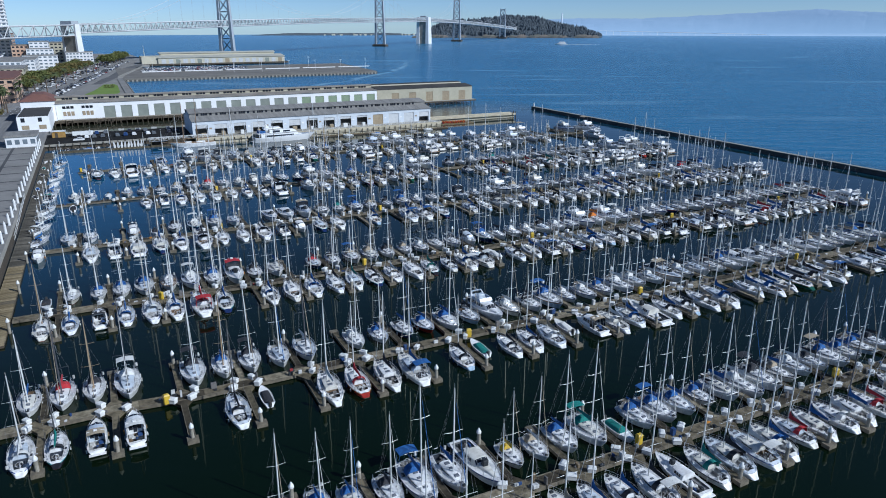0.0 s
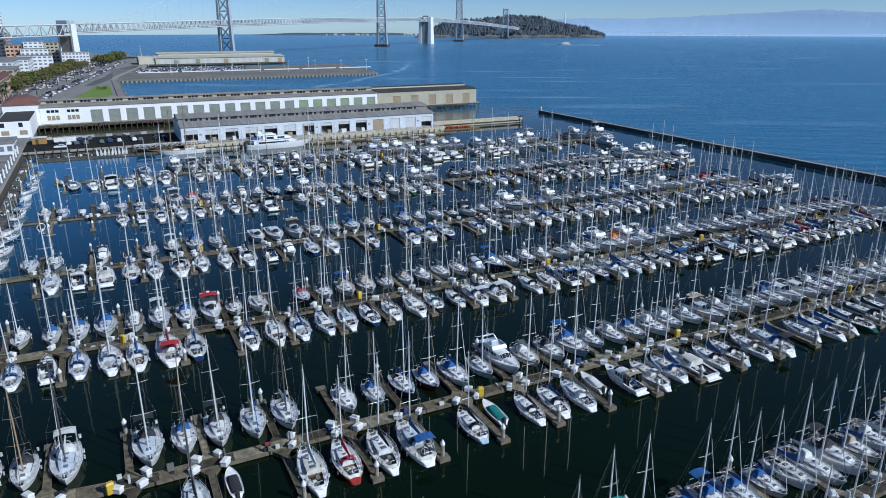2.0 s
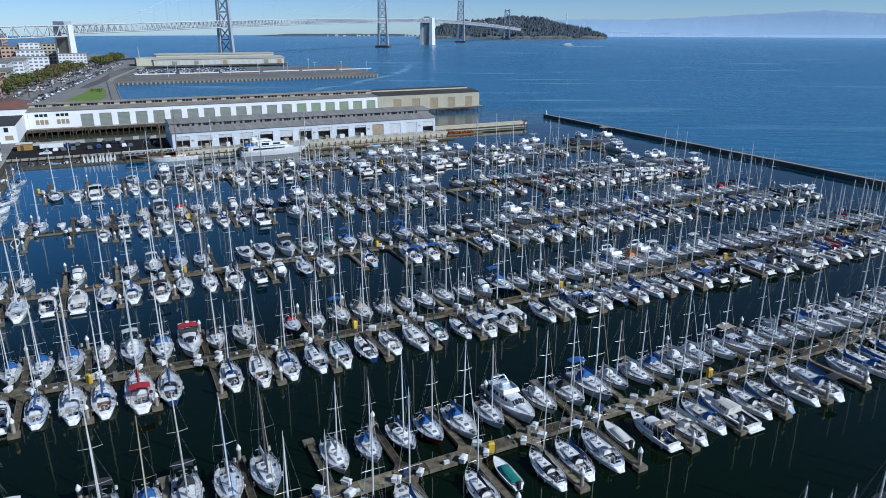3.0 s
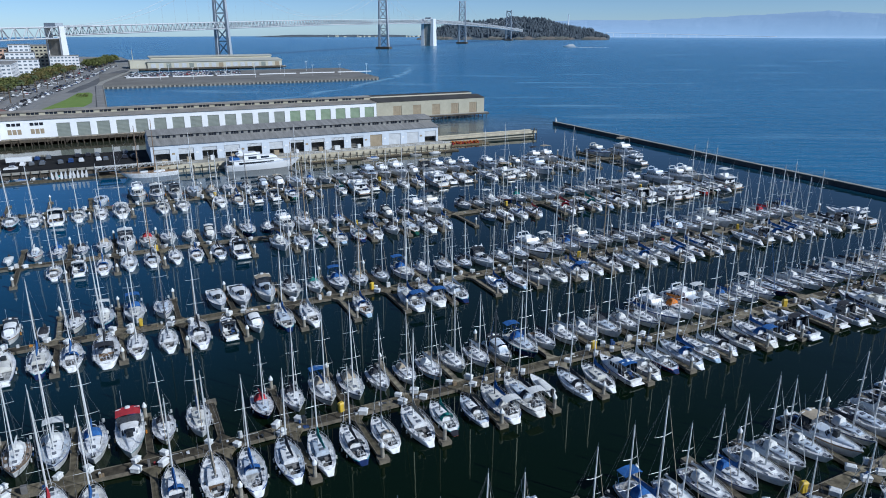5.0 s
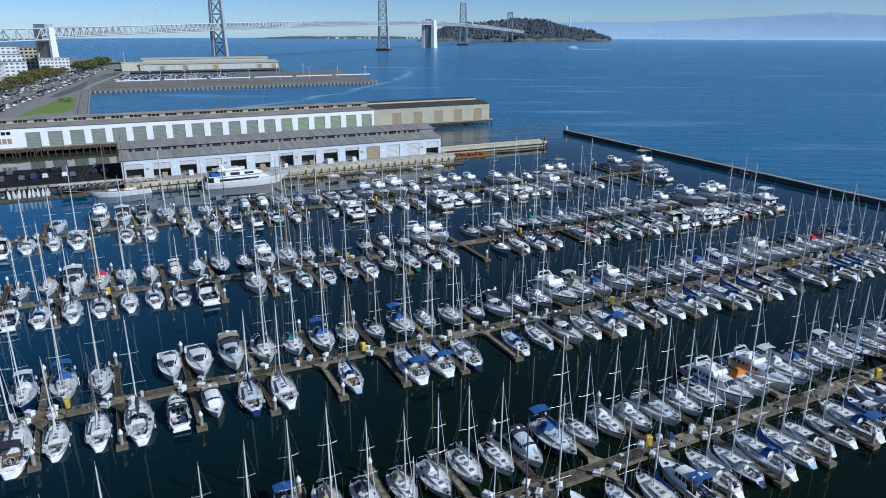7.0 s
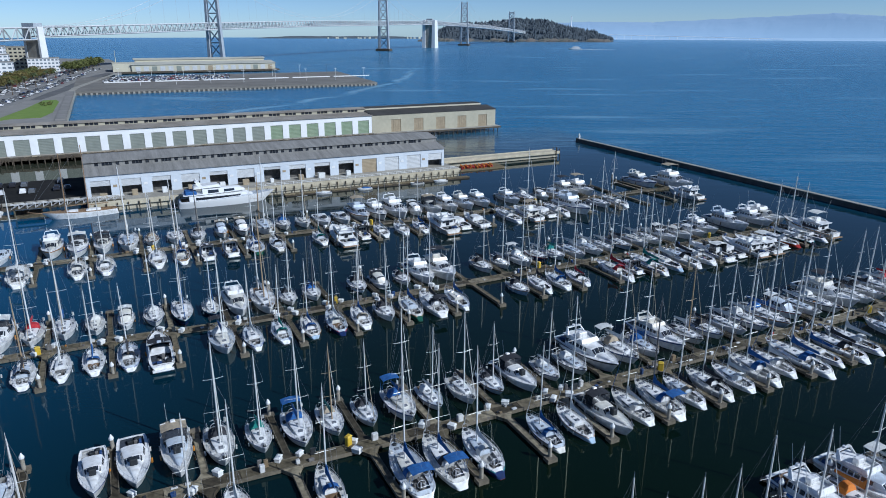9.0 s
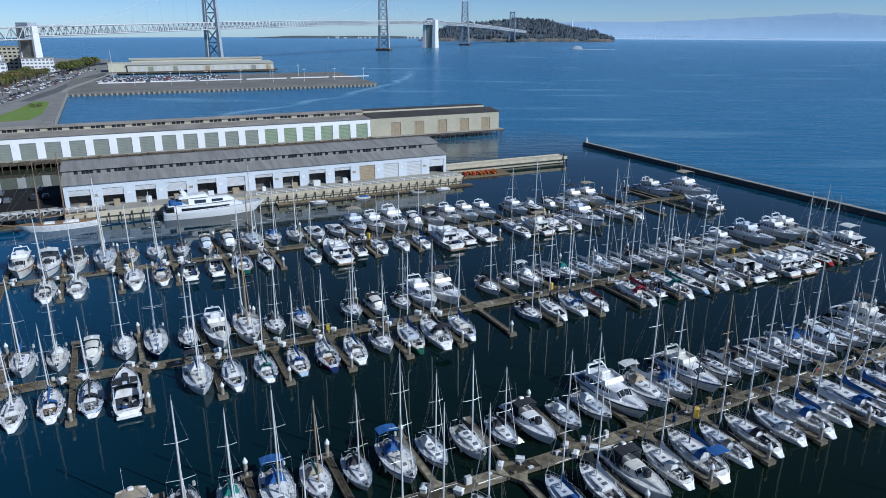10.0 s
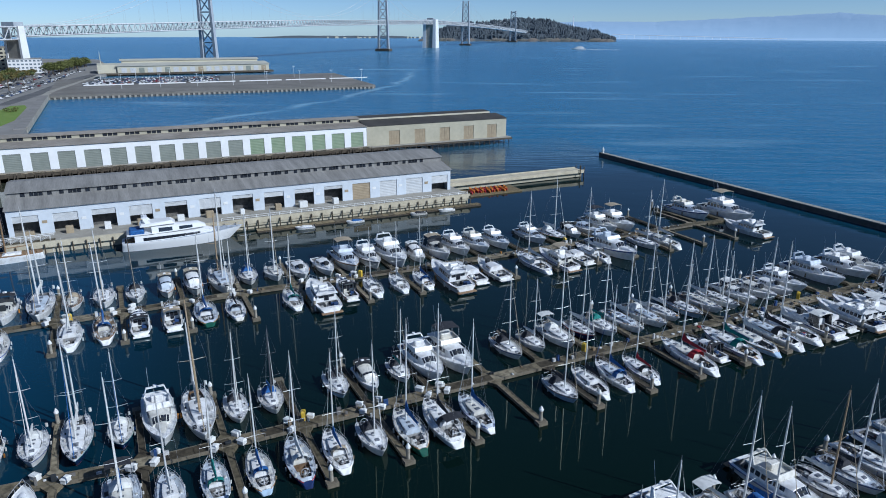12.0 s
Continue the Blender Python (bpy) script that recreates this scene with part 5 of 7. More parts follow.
def well_mesh(sheer, u0, u1, wk, depth):
    bm = bmesh.new()
    rings = []
    for i in range(4):
        y, b, z = sheer_at(sheer, u0 + (u1 - u0) * i / 3)
        w = b * wk * 0.985
        zs, zf = z - depth * 0.5, z - depth
        rings.append([(-w, y, z), (-w, y, zs), (-w * 0.5, y, zs), (-w * 0.5, y, zf), (w * 0.5, y, zf), (w * 0.5, y, zs), (w, y, zs), (w, y, z)])
    vs = loft(bm, rings, closed=False)
    quad(bm, *vs[0])
    quad(bm, *vs[-1])
    return bm


def rounded_house(bm, sheer, u0, u1, wa, wb, ha, hb, slope=0.12, n=7, base=0.0, mi=0):
    """A lofted deckhouse from u0 to u1; widths as shares of the beam, heights at both ends."""
    rings = []
    for i in range(n):
        f = i / (n - 1)
        y, b, z = sheer_at(sheer, u0 + (u1 - u0) * f)
        w = b * (wa + (wb - wa) * f)
        h = ha + (hb - ha) * f
        if i == n - 1:
            h *= 0.25
        z += base
        rings.append([(-w, y, z - 0.05), (-w * (1 - slope), y, z + h * 0.86), (-w * 0.6, y, z + h), (0, y, z + h * 1.07), (w * 0.6, y, z + h), (w * (1 - slope), y, z + h * 0.86), (w, y, z - 0.05)])
    loft(bm, rings, mi=mi)
    return rings


def house_windows(bm, rings, lo, hi, i0, i1, gap=False):
    """Dark strips standing 12 mm proud of a deckhouse's sides."""
    for side in (0, 1):
        out = []
        for r in rings[i0:i1]:
            a, b = Vector(r[0 if side == 0 else 6]), Vector(r[1 if side == 0 else 5])
            s = -0.014 if side == 0 else 0.014
            p, q = a.lerp(b, lo), a.lerp(b, hi)
            out.append([(p.x + s, p.y, p.z), (q.x + s, q.y, q.z), (q.x - s, q.y, q.z), (p.x - s, p.y, p.z)])
        if gap:
            for a, b in zip(out, out[1:]):
                a2 = [tuple(Vector(p).lerp(Vector(q), 0.08)) for p, q in zip(a, b)]
                b2 = [tuple(Vector(p).lerp(Vector(q), 0.86)) for p, q in zip(a, b)]
                loft(bm, [a2, b2])
        else:
            loft(bm, out)


def stanchions(bm, sheer, us, h, r=0.016, wires=2, close_bow=True):
    pts = {-1: [], 1: []}
    for side in (-1, 1):
        for u in us:
            y, b, z = sheer_at(sheer, u)
            x = side * (b - 0.08)
            tube(bm, (x, y, z), (x, y, z + h), r * 1.2, n=4)
            pts[side].append((x, y, z))
        for a, c in zip(pts[side], pts[side][1:]):
            for k in range(wires):
                d = h * (1 - 0.5 * k)
                tube(bm, (a[0], a[1], a[2] + d), (c[0], c[1], c[2] + d), r, n=3)
    if close_bow:
        a, c = pts[-1][-1], pts[1][-1]
        m = (0, a[1] + 0.5, a[2] + h * 1.05)
        for e in (a, c):
            tube(bm, (e[0], e[1], e[2] + h), m, r * 1.4, n=4)
    return pts


def sailboat(L, B, mast_k, lite, seedv, dodger=True, spreaders=2, ketch=False, bimini=False, well=0.33, stern=0.6, helm=True):
    """A moored sloop (or ketch): bow at +y, waterline at z = 0."""
    random.seed(seedv)
    fs, fb = 0.074 * L + 0.05, 0.108 * L + 0.08
    hb, sheer = hull_mesh(L, B, fs, fb, stern, 0.46, 0.11 * L, 0.86, scoop=0.9, round_stern=0.5, sink=0.34)
    boat = thing("sailboat", hb, [M_HULL, M_STRIPE, M_ANTI], "moored white sailing yacht with furled sails", "sailboat", "moored sailboats", smooth=True)
    part("deck", deck_mesh(sheer, 0.05, well, 0.58), M_DECK, boat)
    part("cockpit", well_mesh(sheer, 0.05, well, 0.58, 0.62), M_WELL, boat)
    bm = bmesh.new()
    rings = rounded_house(bm, sheer, well, 0.77, 0.60, 0.5, 0.50, 0.30)
    cabin = part("cabin", bm, M_CABIN, boat, smooth=True)
    bm = bmesh.new()
    house_windows(bm, rings, 0.42, 0.76, 1, 5)
    part("window", bm, M_GLASS, cabin)
    bm = bmesh.new()                                      # hatches, winches and gear in the cockpit and on deck
    for u, w in ((0.70, 0.28), (0.85, 0.26), (0.40, 0.3), (0.52, 0.22)):
        y, b, z = sheer_at(sheer, u)
        dz = 0.08 if u > 0.77 else 0.36 if u > 0.6 else 0.45 if u > 0.5 else 0.53
        soft_box(bm, -w, w, y - w, y + w, z + dz - 0.1, z + dz + 0.05, 0.04, mi=1)
    for u in (0.12, 0.24):
        y, b, z = sheer_at(sheer, u)
        for k in (-1, 1):
            tube(bm, (k * b * 0.78, y, z), (k * b * 0.78, y, z + 0.26), 0.1, 0.07, 6, mi=2)
    y, b, z = sheer_at(sheer, 0.2)
    for _ in range(9):
        gx, gy = random.uniform(-0.5, 0.5) * b, y + random.uniform(-0.09, 0.08) * L
        soft_box(bm, gx - random.uniform(0.1, 0.3), gx + random.uniform(0.1, 0.3), gy - random.uniform(0.1, 0.45), gy + random.uniform(0.1, 0.45), z - 0.6, z - random.uniform(0.05, 0.35), 0.05)
    tube(bm, (-b * 0.9, -L / 2 + 0.5, z + 0.35), (-b * 0.9, -L / 2 + 0.5, z + 0.8), 0.16, n=7)
    y, b, z = sheer_at(sheer, 0.93)
    soft_box(bm, -0.2, 0.2, y - 0.25, y + 0.25, z, z + 0.2, 0.05)
    for u in (0.38, 0.5, 0.62, 0.74, 0.86):               # coiled lines, vents and bags on deck
        for s in (-1, 1):
            if random.random() < 0.55:
                y, b, z = sheer_at(sheer, u + random.uniform(-0.05, 0.05))
                r = random.uniform(0.08, 0.2)
                soft_box(bm, s * b * 0.74 - r, s * b * 0.74 + r, y - r * random.uniform(1, 2.5), y + r * random.uniform(1, 2.5), z, z + random.uniform(0.08, 0.22), 0.04)
    for u in (0.25, 0.42, 0.6):                           # fenders over the side
        for s in (-1, 1):
            y, b, z = sheer_at(sheer, u + random.uniform(-0.04, 0.04))
            tube(bm, (s * (b + 0.1), y, z * 0.3), (s * (b + 0.12), y, z * 0.85), 0.1, 0.09, 6)
    tagged(part("deck_gear", bm, [M_GEAR, M_HATCH, M_STEEL], boat), kind="stuff")
    # spars
    H = mast_k * L
    ym, bmst, zm = sheer_at(sheer, 0.60)
    zm += 0.42

    def rig(ym, zm, H, foot):
        bm = bmesh.new()
        loft(bm, [[(math.cos(a) * r * 0.75, ym + math.sin(a) * r, z) for a in (0, 1.05, 2.1, 3.14, 4.2, 5.25)] for z, r in ((zm - 0.1, 0.13), (zm + H * 0.6, 0.125), (zm + H, 0.08))])
        tube(bm, (0, ym, zm + H), (0, ym, zm + H + 0.55), 0.02, n=3)
        for k in range(spreaders):
            z, w = zm + H * ((k + 1) / (spreaders + 1.1)), 0.40 * B * (1 - 0.2 * k)
            for s in (-1, 1):
                tube(bm, (0, ym, z), (s * w, ym - 0.15, z + 0.06), 0.024, 0.016, 4)
        part("mast", bm, M_ALU, boat)
        bm = bmesh.new()
        zb = zm + 1.05
        tube(bm, (0, ym - 0.12, zb), (0, foot, zb + 0.05), 0.075, 0.065, 6)
        boom = part("boom", bm, M_ALU, boat)
        bm = bmesh.new()
        k = 9
        rr = []
        for i in range(k):
            f = i / (k - 1)
            y = ym - 0.14 + (foot + 0.2 - ym + 0.14) * f
            w = 0.19 * (1 - 0.55 * f) * (0.9 + 0.2 * random.random())
            h = 0.62 * (1 - 0.62 * f) * (0.92 + 0.16 * random.random()) + (0.5 if i == 0 else 0)
            rr.append([(-w, y, zb + 0.02), (-w * 0.8, y, zb + h * 0.6), (0, y, zb + h), (w * 0.8, y, zb + h * 0.6), (w, y, zb + 0.02), (0, y, zb - 0.1)])
        loft(bm, rr)
        part("sail_cover", bm, CANVAS["b"], boom, smooth=True)
        return zb

    zb = rig(ym, zm, H, -L / 2 + 0.16 * L)
    if ketch:
        y2, _b, z2 = sheer_at(sheer, 0.18)
        rig(y2, z2 + 0.3, H * 0.68, -L / 2 - 0.4)
    # standing rigging
    bm = bmesh.new()
    top = (0, ym, zm + H)
    yb, _b, zbow = sheer_at(sheer, 0.985)
    ys, bs, zs = sheer_at(sheer, 0.0)
    tube(bm, top, (0, yb, zbow), 0.008, n=3)
    tube(bm, top, (0, ys, zs), 0.007, n=3)
    for s in (-1, 1):
        for k in range(spreaders):
            z, w = zm + H * ((k + 1) / (spreaders + 1.1)), 0.40 * B * (1 - 0.2 * k)
            nxt = (0, ym, zm + H * ((k + 2) / (spreaders + 1.1))) if k + 1 < spreaders else top
            tube(bm, (s * w, ym - 0.15, z), nxt, 0.006, n=3)
        z, w = zm + H / (spreaders + 1.1), 0.40 * B
        tube(bm, (s * (bmst - 0.12), ym - 0.2, zm - 0.3), (s * w, ym - 0.15, z), 0.007, n=3)
        tube(bm, (s * (bmst - 0.12), ym + 0.5, zm - 0.3), (0, ym, z), 0.006, n=3)
    tube(bm, (0.02, ym - 0.1, zm + H), (0, -L / 2 + 0.16 * L, zb), 0.006, n=3)
    part("rigging", bm, M_WIRE, boat)
    bm = bmesh.new()
    a, c = Vector((0, yb - 0.05, zbow + 0.35)), Vector(top)
    tube(bm, a, a.lerp(c, 0.3), 0.05, 0.04, 5)
    tube(bm, a.lerp(c, 0.3), a.lerp(c, 0.85), 0.04, 0.018, 5)
    part("furled_jib", bm, CANVAS["w"], boat, smooth=True)
    if not lite:
        bm = bmesh.new()
        stanchions(bm, sheer, (0.03, 0.2, 0.36, 0.52, 0.68, 0.82, 0.94), 0.62)
        tube(bm, (-bs * 0.9, -L / 2 + 0.15, fs + 0.6), (bs * 0.9, -L / 2 + 0.15, fs + 0.6), 0.02, n=4)
        tagged(part("lifeline", bm, M_STEEL, boat, "thin steel guard rail"), kind="stuff")
        if helm:                                          # pedestal and wheel
            bm = bmesh.new()
            y, b, z = sheer_at(sheer, 0.13)
            tube(bm, (0, y, z - 0.6), (0, y, z + 0.35), 0.1, 0.08, 6)
            rr = [[(math.cos(a) * (0.45 + 0.03 * math.cos(c)), y - 0.14 + 0.03 * math.sin(c), z + 0.25 + math.sin(a) * (0.45 + 0.03 * math.cos(c))) for c in (0, 2.1, 4.2)] for a in [k * 0.5236 for k in range(13)]]
            loft(bm, rr, caps=(False, False))
            part("wheel", bm, M_STEEL, boat)
    if dodger:
        bm = bmesh.new()
        y, b, z = sheer_at(sheer, well)
        rr = []
        for dy, k in ((0.75, 0.35), (0.45, 0.95), (-0.25, 1.05), (-0.5, 0.98)):
            rr.append([(-b * 0.62 * math.cos(a) * 1.0, y + dy, z + 0.25 + 0.95 * k * math.sin(a) ** 0.6 if math.sin(a) > 0 else z + 0.25) for a in (0.0, 0.5, 1.0, 1.57, 2.14, 2.64, 3.1416)])
        loft(bm, rr, closed=False)
        part("dodger", bm, CANVAS["b"], boat, smooth=True)
    if bimini:
        bm = bmesh.new()
        y, b, z = sheer_at(sheer, 0.13)
        rr = [[(x * b * 0.8, y + dy, z + 2.0 + 0.18 * (1 - x * x)) for x in (-1, -0.5, 0, 0.5, 1)] + [(x * b * 0.8, y + dy, z + 1.95 + 0.18 * (1 - x * x)) for x in (1, 0.5, 0, -0.5, -1)] for dy in (-0.9, 0, 0.9)]
        loft(bm, rr)
        for sx in (-1, 1):
            for dy in (-0.85, 0.85):
                tube(bm, (sx * b * 0.78, y, z), (sx * b * 0.78, y + dy, z + 2.0), 0.02, n=4)
        part("bimini", bm, CANVAS["b"], boat)
    boat["length"] = L
    return boat


def motorboat(kind, lite, seedv):
    """Cabin cruisers: M sport cruiser, F flybridge cruiser, P pilothouse boat, R open runabout under a cover."""
    random.seed(seedv)
    L, B, fs, fb = dict(M=(10.8, 3.5, 0.95, 1.45), F=(12.0, 4.0, 1.1, 1.75), P=(9.6, 3.3, 1.0, 1.5), R=(6.8, 2.4, 0.75, 1.05))[kind]
    word = dict(M="sport cruiser with a sloping windscreen", F="flybridge motor cruiser", P="pilothouse cabin boat", R="open runabout under a canvas cover")[kind]
    hb, sheer = hull_mesh(L, B, fs, fb, 0.9, 0.5, 0.1 * L, 0.84)
    boat = thing(dict(M="sport_cruiser", F="motor_yacht", P="cabin_boat", R="runabout")[kind], hb, [M_HULLW, M_STRIPE, M_ANTI], "moored white " + word, "motorboat", "moored motorboats", smooth=True)
    well = dict(M=0.36, F=0.26, P=0.32, R=0.62)[kind]
    part("deck", deck_mesh(sheer, 0.04, well, 0.8), M_HULLW, boat)
    part("cockpit", well_mesh(sheer, 0.04, well, 0.8, 0.6), M_WELL, boat)
    if kind == "R":
        bm = bmesh.new()
        rounded_house(bm, sheer, 0.1, 0.66, 0.86, 0.8, 0.28, 0.62, 0.3)
        part("canvas_cover", bm, CANVAS["k"], boat, smooth=True)
        bm = bmesh.new()
        soft_box(bm, -0.28, 0.28, -L / 2 - 0.45, -L / 2 + 0.1, 0.2, 1.35, 0.1)
        tube(bm, (0, -L / 2 - 0.35, -0.4), (0, -L / 2 - 0.3, 0.4), 0.12, n=6)
        part("outboard_motor", bm, M_RUBBER, boat)
        boat["length"] = L
        return boat
    bm = bmesh.new()
    roofed = seedv % 2 == 0
    if kind == "M":
        rounded_house(bm, sheer, 0.50, 0.90, 0.66, 0.30, 0.50, 0.20, 0.3, 8)
        rings = rounded_house(bm, sheer, 0.33, 0.60, 0.84, 0.66, 0.95, 0.85, 0.2, 7)
    elif kind == "F":
        rounded_house(bm, sheer, 0.56, 0.90, 0.64, 0.30, 0.50, 0.22, 0.3, 8)
        rings = rounded_house(bm, sheer, 0.22, 0.70, 0.84, 0.62, 1.32, 0.95, 0.14, 9)
    else:
        rings = rounded_house(bm, sheer, 0.30, 0.72, 0.80, 0.74, 1.75, 1.15, 0.10, 7)
    cabin = part("cabin", bm, M_CABIN, boat, smooth=True)
    bm = bmesh.new()
    house_windows(bm, rings, 0.42, 0.92, 0 if kind != "M" else 1, len(rings) - 2, gap=True)
    if kind != "M":                                       # saloon door and windows facing aft
        r = rings[0]
        w, zl, zh = abs(r[1][0]) * 0.82, r[0][2] + 0.2, r[1][2] - 0.12
        for a, c in ((-w, -w * 0.36), (-w * 0.32, w * 0.32), (w * 0.36, w)):
            box(bm, a, c, r[0][1] - 0.02, r[0][1] - 0.004, zl + (0.5 if abs(a + c) > 0.1 else 0), zh)
    # windscreen across the front of the house
    r0, r1 = (rings[-2], rings[-1]) if kind in "MF" else (rings[-3], rings[-2])
    for k in range(1, 5):
        a, b, c, d = (Vector(r0[k]), Vector(r0[k + 1]), Vector(r1[k + 1]), Vector(r1[k]))
        m = (a + b + c + d) / 4
        q = [p.lerp(m, 0.12) + Vector((0, 0.012, 0.02)) for p in (a, b, c, d)]
        quad(bm, *(bm.verts.new(p) for p in q))
    part("window", bm, M_GLASS, cabin)
    bm = bmesh.new()
    y, b, z = sheer_at(sheer, 0.84)
    soft_box(bm, -0.27, 0.27, y - 0.27, y + 0.27, z - 0.02, z + 0.14, 0.04)
    part("hatch", bm, M_GLASS, boat)
    if kind == "F":
        bm = bmesh.new()
        top = rings[1][3][2]
        y0, y1 = rings[0][3][1] - 0.6, rings[5][3][1]
        loft(bm, [[(-B * 0.40, y0, top - 0.02), (B * 0.40, y0, top - 0.02), (B * 0.36, y1, top - 0.1), (-B * 0.36, y1, top - 0.1)], [(-B * 0.40, y0, top + 0.12), (B * 0.40, y0, top + 0.12), (B * 0.36, y1, top + 0.05), (-B * 0.36, y1, top + 0.05)]])
        for s in (-1, 1):
            loft(bm, [[(s * B * 0.40, y0 + 1.0, top + 0.1), (s * B * 0.36, y1, top + 0.05), (s * B * 0.33, y1 - 0.3, top + 0.52), (s * B * 0.38, y0 + 1.6, top + 0.42)], [(s * (B * 0.40 - 0.08), y0 + 1.0, top + 0.1), (s * (B * 0.36 - 0.08), y1, top + 0.05), (s * (B * 0.33 - 0.08), y1 - 0.3, top + 0.52), (s * (B * 0.38 - 0.08), y0 + 1.6, top + 0.42)]])
        loft(bm, [[(-B * 0.36, y1, top + 0.05), (B * 0.36, y1, top + 0.05), (B * 0.33, y1 - 0.3, top + 0.52), (-B * 0.33, y1 - 0.3, top + 0.52)], [(-B * 0.36, y1 - 0.08, top + 0.05), (B * 0.36, y1 - 0.08, top + 0.05), (B * 0.33, y1 - 0.38, top + 0.52), (-B * 0.33, y1 - 0.38, top + 0.52)]])
        soft_box(bm, -0.7, 0.7, y0 + 1.9, y0 + 2.6, top + 0.1, top + 0.85, 0.08)
        if not roofed:                                    # open bridge under a raked arch
            for k in (-1, 1):
                loft(bm, [[(k * B * 0.36 + w, y0 + 0.5, top + 0.1), (k * B * 0.36 + w, y0 + 1.1, top + 0.1), (k * B * 0.27 + w, y0 + 0.5, top + 0.95), (k * B * 0.27 + w, y0 + 0.2, top + 0.95)] for w in (-0.05, 0.05)])
            soft_box(bm, -B * 0.28, B * 0.28, y0 + 0.15, y0 + 0.55, top + 0.93, top + 1.03, 0.03)
            tube(bm, (0, y0 + 0.35, top + 1.03), (0, y0 + 0.35, top + 1.25), 0.26, 0.22, 8)
            tube(bm, (0.7, y0 + 0.3, top + 1.0), (0.7, y0 - 0.2, top + 3.6), 0.02, n=3)
        fly = part("flybridge", bm, M_CABIN, boat)
    if kind == "F" and roofed:
        bm = bmesh.new()
        rr = [[(x * B * 0.37, y, top + 1.95 + 0.2 * (1 - x * x)) for x in (-1, -0.5, 0, 0.5, 1)] + [(x * B * 0.37, y, top + 1.88 + 0.2 * (1 - x * x)) for x in (1, 0.5, 0, -0.5, -1)] for y in (y0 + 1.3, y0 + 2.5, y1 - 0.6)]
        loft(bm, rr)
        part("canopy", bm, CANVAS["w"], fly)
        bm = bmesh.new()
        for s in (-1, 1):
            tube(bm, (s * B * 0.37, y0 + 1.4, top + 0.1), (s * B * 0.36, y0 + 1.4, top + 1.95), 0.03, n=4)
            tube(bm, (s * B * 0.34, y1 - 0.5, top + 0.7), (s * B * 0.36, y1 - 0.7, top + 1.95), 0.03, n=4)
        tube(bm, (0, y0 + 1.3, top + 1.9), (0, y0 + 1.0, top + 3.2), 0.05, 0.03, 5)
        tube(bm, (0.9, y0 + 1.3, top + 1.9), (0.9, y0 + 0.6, top + 4.6), 0.02, n=3)
        part("canopy_frame", bm, M_STEEL, fly)
    elif kind == "P" or (kind == "M" and roofed):
        bm = bmesh.new()
        y, b, z = sheer_at(sheer, 0.3)
        zt = z + (1.9 if kind == "M" else 2.05)
        rr = [[(x * b * 0.86, y + dy, zt + 0.22 * (1 - x * x)) for x in (-1, -0.5, 0, 0.5, 1)] + [(x * b * 0.86, y + dy, zt - 0.05 + 0.22 * (1 - x * x)) for x in (1, 0.5, 0, -0.5, -1)] for dy in ((-0.7, 0.3, 1.3) if kind == "M" else (-1.4, -0.5, 0.4))]
        loft(bm, rr)
        part("canopy", bm, CANVAS["k"], boat)
        bm = bmesh.new()
        for s in (-1, 1):                                 # arch and aerials
            tube(bm, (s * b * 0.88, y - 0.9, z), (s * b * 0.8, y - 0.4, zt + 0.1), 0.06, n=5)
        tube(bm, (-b * 0.8, y - 0.4, zt + 0.1), (b * 0.8, y - 0.4, zt + 0.1), 0.07, n=5)
        tube(bm, (0.6, y - 0.4, zt), (0.6, y - 0.9, zt + 2.4), 0.02, n=3)
        soft_box(bm, -0.3, 0.3, y - 0.65, y - 0.1, zt + 0.14, zt + 0.38, 0.08)
        part("radar_arch", bm, M_CABIN, boat)
    bm = bmesh.new()                                      # seats, bags and fenders about the cockpit
    y, b, z = sheer_at(sheer, 0.16)
    for _ in range(9):
        gx, gy = random.uniform(-0.65, 0.65) * b, y + random.uniform(-0.1, 0.14) * L
        p, q = random.uniform(0.12, 0.45), random.uniform(0.12, 0.4)
        soft_box(bm, gx - p, gx + p, gy - q, gy + q, z - 0.6, z + random.uniform(-0.35, 0.25), 0.06)
    for u in (0.12, 0.3, 0.5):
        for s in (-1, 1):
            y2, b2, z2 = sheer_at(sheer, u + random.uniform(-0.04, 0.04))
            tube(bm, (s * (b2 + 0.1), y2, z2 * 0.25), (s * (b2 + 0.12), y2, z2 * 0.8), 0.13, 0.11, 6)
    soft_box(bm, -0.4, 0.4, L * 0.12, L * 0.12 + 0.7, fb + 0.1, fb + (0.9 if kind == "M" else 0.4), 0.1)
    tagged(part("deck_gear", bm, M_GEAR, boat), kind="stuff")
    if kind == "P" or (kind == "M" and roofed):           # smoked vinyl sides between coaming and canopy
        bm = bmesh.new()
        y, b, z = sheer_at(sheer, 0.3)
        top = z + (1.85 if kind == "M" else 2.0)
        y0, y1 = (y - 0.6, y + 1.2) if kind == "M" else (y - 1.3, y + 0.2)
        for s in (-1, 1):
            loft(bm, [[(s * b * 0.86, yy, z + 0.1), (s * b * 0.83, yy, top), (s * (b * 0.83 - 0.02), yy, top), (s * (b * 0.86 - 0.02), yy, z + 0.1)] for yy in (y0, y1)])
        box(bm, -b * 0.8, b * 0.8, y1, y1 + 0.02, z + 0.5, top)
        part("enclosure", bm, M_GLASS, boat, "smoked vinyl enclosure")
    bm = bmesh.new()
    soft_box(bm, -B * 0.4, B * 0.4, -L / 2 - 0.65, -L / 2 + 0.05, 0.28, 0.42, 0.05)
    part("swim_platform", bm, M_TEAK if kind == "F" else M_HULLW, boat)
